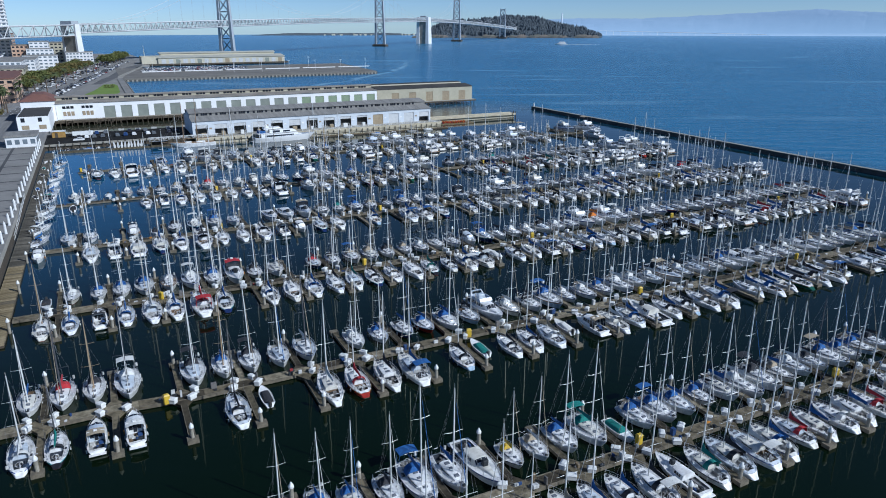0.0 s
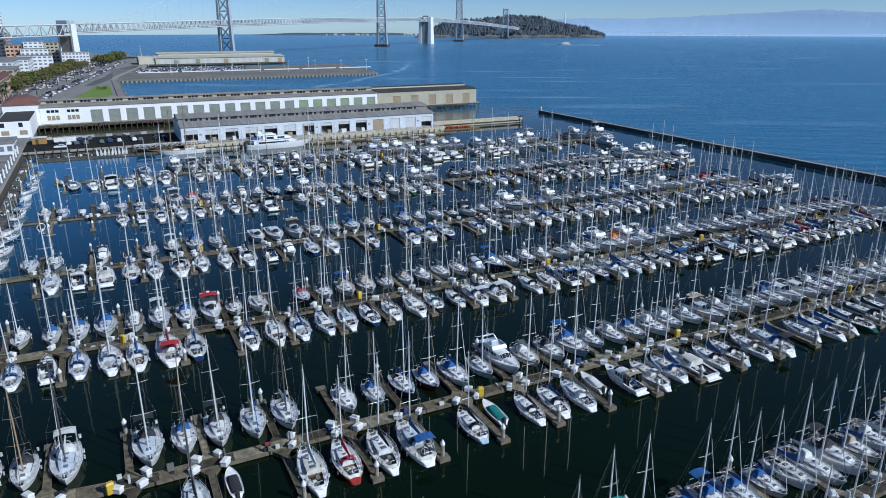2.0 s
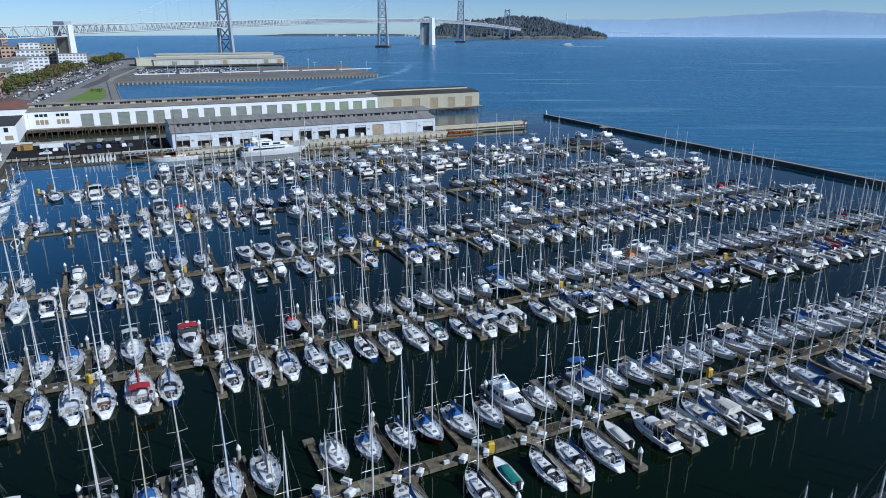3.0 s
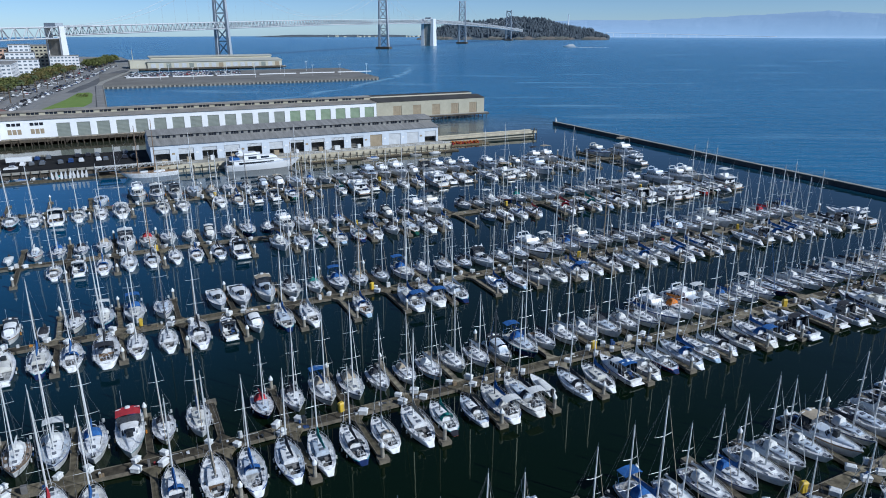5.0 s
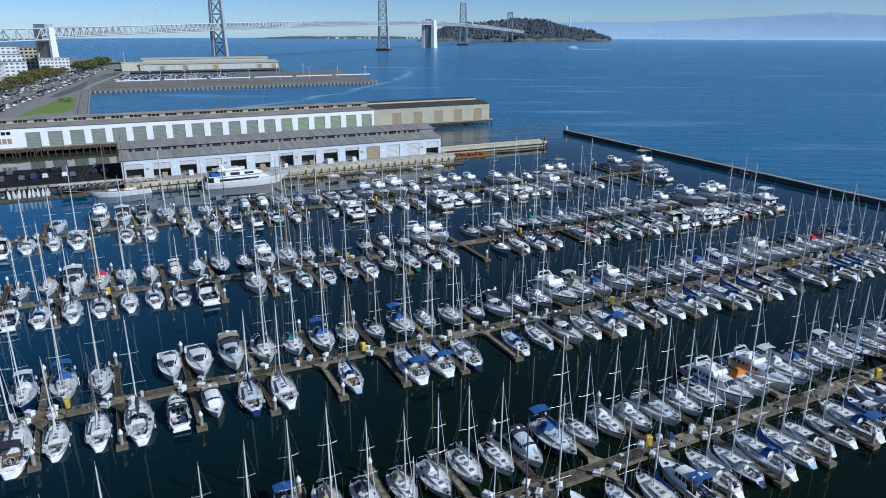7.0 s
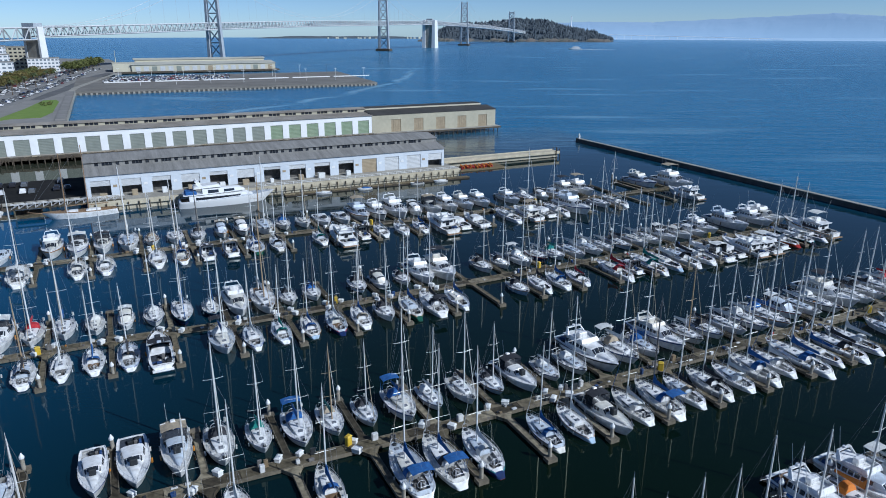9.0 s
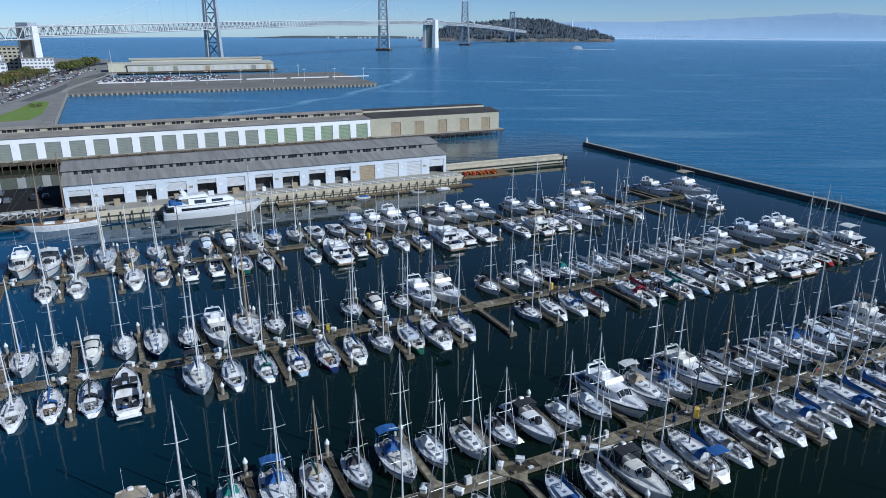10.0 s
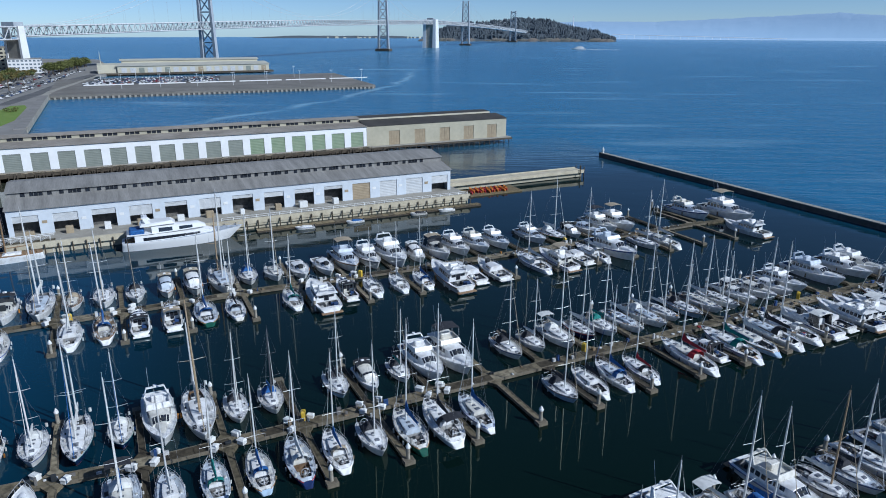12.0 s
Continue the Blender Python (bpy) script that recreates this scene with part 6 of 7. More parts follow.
    if not lite:
        bm = bmesh.new()
        stanchions(bm, sheer, (0.42, 0.55, 0.68, 0.8, 0.9, 0.965), 0.6, 0.02, 1)
        tagged(part("bow_rail", bm, M_STEEL, boat, "thin steel bow rail"), kind="stuff")
    boat["length"] = L
    return boat


M_GEAR = picked("deck_gear", [(9, (0.02, 0.025, 0.03)), (2.5, (0.02, 0.06, 0.18)), (9, (0.6, 0.6, 0.58)), (2.5, (0.22, 0.16, 0.09)), (5, (0.16, 0.15, 0.14)), (0.3, (0.5, 0.2, 0.02)), (0.3, (0.30, 0.03, 0.03))], 0.7, dirt=0.2, island=True)
PROTO = {
    "K": [sailboat(11.2, 3.2, 1.04, False, 5, dodger=False, ketch=True, spreaders=1, stern=0.5, helm=False)],
    "S": [sailboat(10.2, 3.3, 1.10, False, 1), sailboat(9.5, 2.95, 1.06, False, 2, dodger=False, spreaders=1, stern=0.5, helm=False), sailboat(11.0, 3.5, 1.12, False, 3, bimini=True, stern=0.7), sailboat(9.8, 3.2, 1.16, False, 4, well=0.30, stern=0.66), sailboat(10.0, 3.1, 1.14, False, 9, well=0.36, stern=0.56)],
    "s": [sailboat(10.2, 3.3, 1.10, True, 6), sailboat(9.6, 3.0, 1.08, True, 7, dodger=False, spreaders=1, stern=0.5), sailboat(10.8, 3.4, 1.12, True, 8)],
    "M": [motorboat("M", False, 11), motorboat("M", False, 16)], "F": [motorboat("F", False, 12), motorboat("F", False, 17), motorboat("F", False, 19)], "P": [motorboat("P", False, 13)], "R": [motorboat("R", False, 14)],
}
for i, key in enumerate(PROTO):
    for j, ob in enumerate(PROTO[key]):
        ob.matrix_basis = pose(-7 + 5 * j + 25 * i, 20, 0)
used = set()
FLEET = []                                                # far sailing yachts, joined at the end


def join_fleet(name, label):
    """All the far yachts past the countable ones as one mesh."""
    out, mats = bmesh.new(), []
    for src, m, tint in FLEET:
        for o in (src, *src.children_recursive):
            base = o.name.split(".")[0]
            tmp = o.data.copy()
            tmp.transform(m)
            slots = [s.material for s in o.material_slots]
            if base in ("sail_cover", "dodger"):
                slots = [CANVAS[tint]]
            table = []
            for s in slots:
                s = FAR_OF.get(s, s)
                if s not in mats:
                    mats.append(s)
                table.append(mats.index(s))
            idx = [table[p.material_index] for p in tmp.polygons]
            tmp.polygons.foreach_set("material_index", idx)
            out.from_mesh(tmp)
            bpy.data.meshes.remove(tmp)
    ob = thing(name, out, mats, label, "sailboats", kind="stuff")
    for src in PROTO["s"]:
        for o in (*src.children_recursive, src):
            bpy.data.objects.remove(o)
    return ob


def berth(kind, tint, x, y, heading, fit=1.0, wide=1.0):
    """A boat at x, y with its bow to heading (+1 north, -1 south)."""
    pool = PROTO[kind]
    src = pool[random.randrange(len(pool))]
    s = fit * random.uniform(0.88, 1.05)
    turn = random.uniform(-1.5, 1.5) + (0 if heading > 0 else 180)
    m = pose(x, y, random.uniform(-0.05, 0.06), random.uniform(-0.4, 0.4), random.uniform(-1.0, 1.0), turn) @ Matrix.Diagonal((s * wide * random.uniform(0.97, 1.03), s, s * wide * random.uniform(0.94, 1.06), 1))
    if kind == "s":
        FLEET.append((src, m, tint))
        return None
    if src.name in used:
        ob = copy_thing(src, m)
    else:
        ob = src
        ob.matrix_basis = m
        used.add(src.name)
    for o in ob.children_recursive:
        base = o.name.split(".")[0]
        if base == "canopy" and (tint == "w" or random.random() < 0.55):
            recolour(o, CANVAS[random.choice("kkkwwt")])
        elif base in ("dodger", "bimini") and random.random() < 0.15:
            recolour(o, CANVAS[random.choice("ktwtk")])
        elif base in ("sail_cover", "dodger", "bimini", "canopy", "canvas_cover"):
            recolour(o, CANVAS[tint if tint in CANVAS else "w"])
        elif base == "furled_jib":
            recolour(o, CANVAS["b" if random.random() < 0.08 else "t" if random.random() < 0.3 else "w"])
    if kind in "SK":
        tagged(ob, "moored " + ("two-masted " if kind == "K" else "") + "sailing yacht with " + CANVAS_WORD[tint] + " sail cover")
    elif kind == "R":
        tagged(ob, "moored open runabout under a " + CANVAS_WORD[tint] + " canvas cover")
    return ob


# ---- floating docks ----
def make_shared(build, material, name):
    bm = bmesh.new()
    build(bm)
    return mesh_of(bm, name, material)


def pile_shape(bm):
    tube(bm, (0, 0, -2.5), (0, 0, 2.2), 0.25, 0.24, 10)


def pile_cap(bm):
    loft(bm, [[(math.cos(6.283 * i / 10) * r, math.sin(6.283 * i / 10) * r, z) for i in range(10)] for z, r in ((2.15, 0.30), (2.36, 0.31), (2.85, 0.06))])


def dock_box(bm):
    soft_box(bm, -0.62, 0.62, -0.42, 0.42, 0, 0.62, 0.05)
    loft(bm, [[(-0.68, -0.48, 0.6), (0.68, -0.48, 0.6), (0.68, 0.48, 0.6), (-0.68, 0.48, 0.6)], [(-0.68, -0.48, 0.68), (0.68, -0.48, 0.68), (0.68, 0.48, 0.68), (-0.68, 0.48, 0.68)], [(-0.5, -0.2, 0.86), (0.5, -0.2, 0.86), (0.5, 0.3, 0.86), (-0.5, 0.3, 0.86)]])


ME_PILE, ME_CAP = make_shared(pile_shape, M_PILE, "pile"), make_shared(pile_cap, M_CAP, "cap")
ME_BOX = make_shared(dock_box, M_BOX, "dock_box")
TOP = 0.52


def mooring_pile(x, y):
    ob = tagged(new("mooring_pile", ME_PILE), "round concrete mooring pile with a white cone cap", "mooring pile", "mooring piles")
    ob.matrix_basis = pose(x, y, random.uniform(-0.35, 0.15), random.uniform(-1, 1), random.uniform(-1, 1), random.uniform(0, 90))
    c = new("cap", ME_CAP)
    c.parent = ob


def storage_box(x, y, a):
    ob = tagged(new("dock_box", ME_BOX), "white fibreglass dock box on the floating dock", "dock box", "dock boxes")
    ob.matrix_basis = pose(x, y, TOP, 0, 0, a + random.choice((-45, 45)) + random.uniform(-14, 14)) @ Matrix.Scale(random.uniform(0.72, 0.95), 4)


def hose_cabinet(x, y):
    bm = bmesh.new()
    soft_box(bm, -0.4, 0.4, -0.3, 0.3, 0, 1.25, 0.07)
    loft(bm, [[(-0.44, -0.34, 1.2), (0.44, -0.34, 1.2), (0.44, 0.34, 1.2), (-0.44, 0.34, 1.2)], [(-0.3, -0.2, 1.4), (0.3, -0.2, 1.4), (0.3, 0.2, 1.4), (-0.3, 0.2, 1.4)]])
    ob = thing("hose_cabinet", bm, M_YELLOW, "yellow fire-hose cabinet on the floating dock", "cabinet", "fire-hose cabinets")
    ob.matrix_basis = pose(x, y, TOP, 0, 0, random.uniform(0, 360))


def finger_mesh(length, sign):
    """A finger pier with flared root; sign gives the side it runs to."""
    bm = bmesh.new()
    s = sign
    loft(bm, [[(-1.3, s * 0.86, z), (1.3, s * 0.86, z), (0.37, s * 2.3, z), (0.35, s * (1.5 + length), z), (-0.35, s * (1.5 + length), z), (-0.37, s * 2.3, z)] for z in (-0.15, TOP - 0.03)])
    box(bm, -0.7, 0.7, *sorted((s * (0.6 + length), s * (1.7 + length))), -0.1, TOP + 0.02, mi=1)
    for side in (-1, 1):
        box(bm, *sorted((side * 0.355, side * 0.43)), *sorted((s * 2.4, s * (1.45 + length))), 0.12, TOP + 0.04, mi=1)
    return mesh_of(bm, "finger", [M_DOCK, M_WHALER])


NEAR_X = 136.0


def make_dock(tag, y_west, drop, bend, x0, x1, f0, pitch, flen, north, south, n0, s0):
    """One floating dock along x, swinging south by drop metres between the two places of bend: walkway slabs, fingers, piles, boxes, and the boats.
    north and south: berths from index n0 and s0 on, a kind and a canvas colour each, x where the bow points away from the walkway; -- is empty, .. any boat."""
    random.seed(tag)

    def mid(x):
        return y_west - drop * min(1.0, max(0.0, (x - bend[0]) / (bend[1] - bend[0])))

    dock = holder("floating_dock", "long floating dock with finger piers between the berths", "dock", "floating docks")
    turns = [x0, *bend, x1]
    bm = bmesh.new()
    loft(bm, [[(x, mid(x) - 0.75, -0.2), (x, mid(x) + 0.75, -0.2), (x, mid(x) + 0.75, TOP - 0.14), (x, mid(x) - 0.75, TOP - 0.14)] for x in turns])
    part("pontoon", bm, M_DOCK, dock)
    count = round((x1 - x0) / 4.25)
    w = (x1 - x0) / count
    bm = bmesh.new()
    box(bm, -w / 2 + 0.03, w / 2 - 0.03, -0.86, 0.86, TOP - 0.138, TOP)
    slab_me = mesh_of(bm, "slab", M_DOCK)
    for k in range(count):
        ob = new("slab", slab_me)
        x = x0 + w * (k + 0.5)
        ob.parent, ob.location = dock, (x, mid(x), random.uniform(-0.012, 0.012))
    bm = bmesh.new()
    for s in (-1, 1):
        loft(bm, [[(x, mid(x) + s * 0.87, 0.1), (x, mid(x) + s * 0.99, 0.1), (x, mid(x) + s * 0.99, TOP + 0.05), (x, mid(x) + s * 0.87, TOP + 0.05)] for x in turns])
    part("timber_edge", bm, M_WHALER, dock)
    bm = bmesh.new()                                      # hoses, carts, steps and bags left along the walkway
    for _ in range(round((x1 - x0) * 0.55)):
        x = random.uniform(x0 + 1, x1 - 1)
        cx, cy = x, mid(x) + random.choice([-0.62, 0.62, 0.55, -0.5, 0.1]) + random.uniform(-0.15, 0.15)
        p, q = random.uniform(0.1, 0.4), random.uniform(0.1, 0.3)
        soft_box(bm, cx - p, cx + p, cy - q, cy + q, TOP - 0.03, TOP + random.choice([0.12, 0.2, 0.35, 0.5, 0.95]), 0.04)
    tagged(part("dock_clutter", bm, M_GEAR, dock, "hoses, steps and bags lying on the walkway"), kind="stuff")
    meshes = {1: finger_mesh(flen, 1), -1: finger_mesh(flen, -1)}
    k0, k1 = math.ceil((x0 + 2.5 - f0) / pitch), math.floor((x1 - 1 - f0) / pitch)
    for k in range(k0, k1 + 1):
        x = f0 + pitch * k
        for s in (1, -1):
            a = new("finger", meshes[s])
            a.parent, a.location = dock, (x, mid(x), 0)
            if s < 0 or k % 2 == 0 or random.random() < 0.35:
                mooring_pile(x, mid(x) + s * (flen + 1.0))
            for dx in (-1.5, 1.5):
                if x < 105 and random.random() < 0.75:
                    storage_box(x + dx + random.uniform(-0.3, 0.3), mid(x) + s * 1.05, 0 if s < 0 else 180)
        if k % 5 == 0:
            hose_cabinet(x + random.uniform(-3.5, 3.5), mid(x) + random.choice([-0.9, 0.9]))
    for s, text, j0 in ((1, north, n0), (-1, south, s0)):
        codes = dict(enumerate(text.split(), j0))
        j = math.ceil(2 * (x0 + 3.5 - f0) / pitch - 0.5)
        while f0 + pitch * (0.25 + 0.5 * j) < x1 - 1.5:
            x = f0 + pitch * (0.25 + 0.5 * j)
            code = codes.get(j, "..")
            if code == "..":
                r = random.random()
                share = 0.34 if y_west > 240 else 0.14
                code = "--" if r < 0.05 else random.choice("MFP") + random.choice("wkb") if r < 0.05 + share else "S" + random.choice("bbbwwwwkkkkgttr")
            j += 1
            if code == "--":
                continue
            kind, tint = code[:2]
            if kind in "SK" and (x > NEAR_X or (tag < 3 and x > 110)):
                kind = "s"
            hull = min(flen + 0.25, 11.6 if tag < 6 else 12.6)
            fit = hull / 10.4
            ln = dict(S=10.4, s=10.4, K=10.6, M=10.5, F=12.0, P=9.6, R=6.8)[kind]
            k = 1.04 * fit if kind in "FMP" else fit
            back = code[2:] == "x"
            gap = random.uniform(0.2, 0.7) + 0.4 * (flen + 0.15 - hull)
            berth(kind, tint, x + random.uniform(-0.25, 0.25), mid(x) + s * (1.05 + gap + ln * k / 2), -s if not back else s, k, max(1.06, 1.0 / fit) if kind in "SsK" else 1.0)
    return dock


make_dock(1, 53.0, 1.0, (8, 56), 4, 112, 51.5, 7.75, 8.4,
          ".. .. Sb Sk Sb Sb Mg Sy Sw Sb Sg Rg Sb Sb Sb Sb Sb Sw Sk Sb Sw Sk Sb Sb", ".. Sb Sk Mw Sg Sk Sw Sb Sr Sb Sw Sb", -11, -3)
make_dock(2, 91.1, 1.2, (-4, 6), -22, 172, 4.6, 8.49, 10.0,
          "Sr Sk Sw -- Sk Sb Sk St Sw -- Sw Sb Sb Sb Sb Sk Ft Sw Sk Sb Sw Sw Sb Sw Sw Sw Mw Sk Sw Sk Sb Mw Mw Sw Sk Sw Mk",
          "Sw Sg Pt Pw -- -- Sk Rk -- Sw Sr Sk Sb -- Sk Rg Sk Sb St Rw Pt Sw Sb Mw Sb Sk St Sb -- Sb Sb Sb Sk Sk", -4, -5)
make_dock(3, 131.0, 1.6, (-4, 22), -19, 204, 5.2, 8.50, 10.4,
          "Rk Sw Sb Sb Sb Sw Sw Sb Mr Sk Sb -- Sr Sk Sb St Sk Sw Sw Sw Sw Pw Sb Sk Sw Sw Sk Sw Sb Fw So Fw Sw Sb Sw Sw Sw",
          "Mw Sw Sb Pk Sb Sw Sb Sr Sb -- Sb St Sb Sk Sg Sk Sw St Sg Sk Sb Sk Rw Sk Sb Pb Sw Sw Sb Sw Sk Sw Sb Pg Mw Rw Mk Mk Sk", -5, -6)
make_dock(4, 171.8, 1.7, (40, 80), -19, 201, 20.2, 9.67, 10.9,
          "Sw -- Pw Rk Sk Sw Sb Sb -- Mk Mk Mw Sk Sg Sb Sg Sk Sb Sw Sk Sk Mw Sw Sw Fw Sw Sb Fw Sw Sk Sw Sw Sb Pw Sw Sw Fw",
          "-- Rk -- Sw Pw Mk Sb Sb Sk Sw Sw Sk Pk Pwx Sb Sw -- Sb -- Sb Sb Sw -- Sb Sw Mkx Sw Sb Sk Sk Sw Sb Sw Sb Sb Sk Sw -- Sw Pg Sb", -6, -9)
make_dock(5, 218.2, 2.0, (40, 62), -16, 206, 30.3, 9.69, 12.2,
          "Sw Sw Rw Sw Sb Sw Sb Mw Sr Sb Sw Pw Sw Kw Sw Fw Kw Sw Sb -- Sk Pt Sg Fk Fw -- Sk Sw Sw Sw Sg Sw Sw Sw Sk Sw Sw Mw Mt Mw Fw -- Fk -- Fw",
          "Rk -- -- -- Sw Pw Sb Sk Sk Sw Sb Sk Mt -- Sbx Sw Sg Sb Sw Sb Skx Sb Sk Sb -- -- Skx Sk Sb Sr -- Sr Pk Sg Sw Sk Sw Mw Mw Fk Fw Mk", -9, -9)
make_dock(6, 267.8, 2.0, (84, 126), -10, 204, 47.8, 10.86, 12.8,
          "-- -- -- -- Mw -- Fw Mw Mw Kw Sk Sw Sk Pb Pw Kt Sb Sw Mw Mk Ft Fk Fw Pw Mk Fw Fw Fw -- Fk Sw Pk Mw Fw Fk -- -- --",
          "Sw Sw Mw Sw Sb Sw -- Sw Sw -- Sw Sb Pw Pt Sb Sk -- Sg Fw Pk Sw Sw Sb Fb Mw Mw -- Sw Fw Mw Sw Fkx -- Swx Sw -- -- --", -10, -10)

# walkway that joins the docks along the sea wall, and its small craft
random.seed(40)
side = holder("walkway", "weathered plank walkway floating along the sea wall", "dock", kind="structure")
bm = bmesh.new()
box(bm, -22.4, -19.3, 120, 318, -0.2, 0.34)
part("pontoon", bm, M_TIMBER, side)
bm = bmesh.new()
box(bm, -1.55, 1.55, -0.42, 0.42, 0, 0.1)
plank_me = mesh_of(bm, "plank", M_PLANK)
grey_me = plank_me.copy()
grey_me.materials[0] = M_GREYPLANK
for k in range(200):
    ob = new("plank", plank_me if k < 44 else grey_me)
    ob.parent, ob.location = side, (-20.85 + random.uniform(-0.04, 0.04), 120.5 + 0.985 * k, 0.35 + random.uniform(0, 0.02))
for k in range(10):
    mooring_pile(-19.0, 126 + 20 * k)
for k, (y, kind, tint) in enumerate(zip((182, 193, 203.5, 214, 228, 238, 249, 262, 274, 288), "SSSSPSRSSS", "bwwkgbwbwk")):
    size = {"S": 0.72, "P": 0.75, "R": 0.95}[kind]
    ob = berth(kind, tint, -16.8, y, 1, 1.0)
    ob.matrix_basis = pose(-17.3 + 0.012 * (y - 182) + random.uniform(-0.3, 0.3), y, 0, 0, 0, -26 + random.uniform(-5, 5)) @ Matrix.Scale(size, 4)
for y, tint in ((232, "k"), (244, "b"), (255, "w"), (268, "k"), (281, "g"), (294, "w")):     # covered skiffs pulled up along the walkway
    ob = berth("R", tint, -21, y, 1, 0.6)
    ob.matrix_basis = pose(-21.2, y, 0.3, 0, 0, random.uniform(-25, 25)) @ Matrix.Scale(0.55, 4)
berth("P", "w", -17.0, 167.5, -1, 1.05)
wall = holder("sea_wall", "dark weed-stained sea wall with a pale coping", "sea wall", kind="structure")
bm = bmesh.new()
box(bm, -23.36, -22.9, 60, 325.4, -1.5, 2.55)
part("face", bm, M_TIMBER, wall)
bm = bmesh.new()
box(bm, -23.39, -22.8, 60, 325.4, 2.554, 2.86)
part("coping", bm, M_CONC, wall)
gang = holder("gangway", "long grey metal gangway ramp down to the docks", "gangway")
bm = bmesh.new()
loft(bm, [[(-24.3, y, z - 0.2), (-22.7, y, z - 0.2), (-22.7, y, z), (-24.3, y, z)] for y, z in ((184, 0.8), (221, 3.2))])
part("deck", bm, M_DOCK, gang)
bm = bmesh.new()
for x in (-24.3, -22.7):
    for dz in (0.1, 1.1):
        tube(bm, (x, 184, 0.8 + dz), (x, 221, 3.2 + dz), 0.06, n=5)
    for k in range(19):
        y = 184 + 37 * k / 18
        z = 0.8 + 2.4 * k / 18
        tube(bm, (x, y, z), (x, y, z + 1.1), 0.04, n=4)
part("handrail", bm, M_ALU, gang)

# ---- floats and large craft by the shed ----
random.seed(50)
flt = holder("work_float", "low timber float moored along the shed's pier", "dock", kind="structure")
bm = bmesh.new()
box(bm, 92, 158.5, 309.6, 311.6, -0.2, 0.45)
part("pontoon", bm, M_TIMBER, flt)
for k in range(38):
    bm = bmesh.new()
    box(bm, 92.05 + 1.75 * k, 93.7 + 1.75 * k, 309.5, 311.7, 0.452, 0.52)
    part("plank", bm, M_PLANK, flt)
for k, (x, kind) in enumerate(((104, "R"), (118, "R"), (137, "R"), (146, "R"))):
    ob = berth(kind, "wbkw"[k], x, 307.6, 1, 0.75)
    ob.matrix_basis = pose(x, 308.2, 0, 0, 0, 90 + random.uniform(-4, 4)) @ Matrix.Scale(0.75, 4)
yard = holder("yard_float", "pale float along the quay at the head of the basin", "dock", kind="structure")
bm = bmesh.new()
box(bm, -18, 27, 315.2, 319.4, -0.2, 0.55)
part("pontoon", bm, M_DOCK, yard)
gang2 = holder("gangway", "grey lattice gangway along the quay edge", "gangway")
bm = bmesh.new()
box(bm, 17, 46, 315.4, 316.8, 2.62, 2.8)
for x in (17.6, 26.4):
    box(bm, x, x + 0.3, 315.5, 316.7, 0.55, 2.62)
part("deck", bm, M_DOCK, gang2)
bm = bmesh.new()
for y in (315.4, 316.8):
    tube(bm, (17, y, 4.0), (46, y, 4.0), 0.09, n=4)
    for k in range(14):
        tube(bm, (17 + 2 * k, y, 2.8), (19 + 2 * k, y, 4.0), 0.06, n=3)
        tube(bm, (19 + 2 * k, y, 2.8), (19 + 2 * k, y, 4.0), 0.06, n=3)
part("lattice_rail", bm, M_ALU, gang2)
# dinghies with upright white sails or covers on the yard float
me = None
for k in range(9):
    if me is None:
        bm = bmesh.new()
        loft(bm, [[(-0.5, -0.3, 0), (0.5, -0.3, 0), (0.6, 0.4, 0), (-0.6, 0.4, 0)], [(-0.7, -0.25, 1.6), (0.7, -0.25, 1.6), (0.7, 0.35, 1.6), (-0.7, 0.35, 1.6)], [(-0.25, -0.1, 4.4), (0.25, -0.1, 4.4), (0.25, 0.2, 4.4), (-0.25, 0.2, 4.4)]])
        me = mesh_of(bm, "stored_dinghy", M_CAP)
    ob = tagged(new("stored_dinghy", me), "white dinghy hull stored on end on the float", "dinghy", "stored dinghies")
    ob.matrix_basis = pose(3.5 + 1.3 * k, 317.4, 0.55, 12, random.uniform(-8, 8), random.uniform(-15, 15)) @ Matrix.Scale(0.62, 4)
# covered skiffs between the float and the bulkhead, a low shelter, and things standing on the lot
for k in range(9):
    x = -15 + 4.1 * k + random.uniform(-0.6, 0.6)
    ob = berth("R", "kkbwkgkwk"[k], x, 322.4, 1, 0.7)
    ob.matrix_basis = pose(x, 322.4 + random.uniform(-0.4, 0.4), 0, 0, 0, random.choice([0, 180, 90]) + random.uniform(-10, 10)) @ Matrix.Scale(0.62, 4)
shelter = holder("float_shelter", "low dark shelter with a pale roof standing on the float", "shelter")
bm = bmesh.new()
box(bm, 17.2, 24.6, 317.2, 319.3, 2.0, 2.18)
part("roof", bm, M_CAP, shelter)
bm = bmesh.new()
box(bm, 17.5, 24.3, 318.9, 319.1, 0.55, 2.0)
part("back_wall", bm, M_TIMBER, shelter)
for k in range(4):
    bm = bmesh.new()
    box(bm, 17.5 + 2.2 * k, 17.66 + 2.2 * k, 317.4, 317.56, 0.55, 2.0)
    part("post", bm, M_TIMBER, shelter)
kiosk = holder("kiosk", "small ochre timber kiosk with a flat roof on the quay", "kiosk")
bm = bmesh.new()
box(bm, -20.6, -15.4, 345.4, 349.0, 2.622, 5.2)
part("wall", bm, M_OCHRE, kiosk)
bm = bmesh.new()
box(bm, -20.9, -15.1, 345.1, 349.3, 5.204, 5.4)
part("roof", bm, M_CAP, kiosk)
bm = bmesh.new()
box(bm, -19.4, -18.3, 345.3, 345.396, 2.64, 4.7)
part("door", bm, M_TIMBER, kiosk)
trailer = holder("box_trailer", "long white box trailer parked on the quay", "trailer")
bm = bmesh.new()
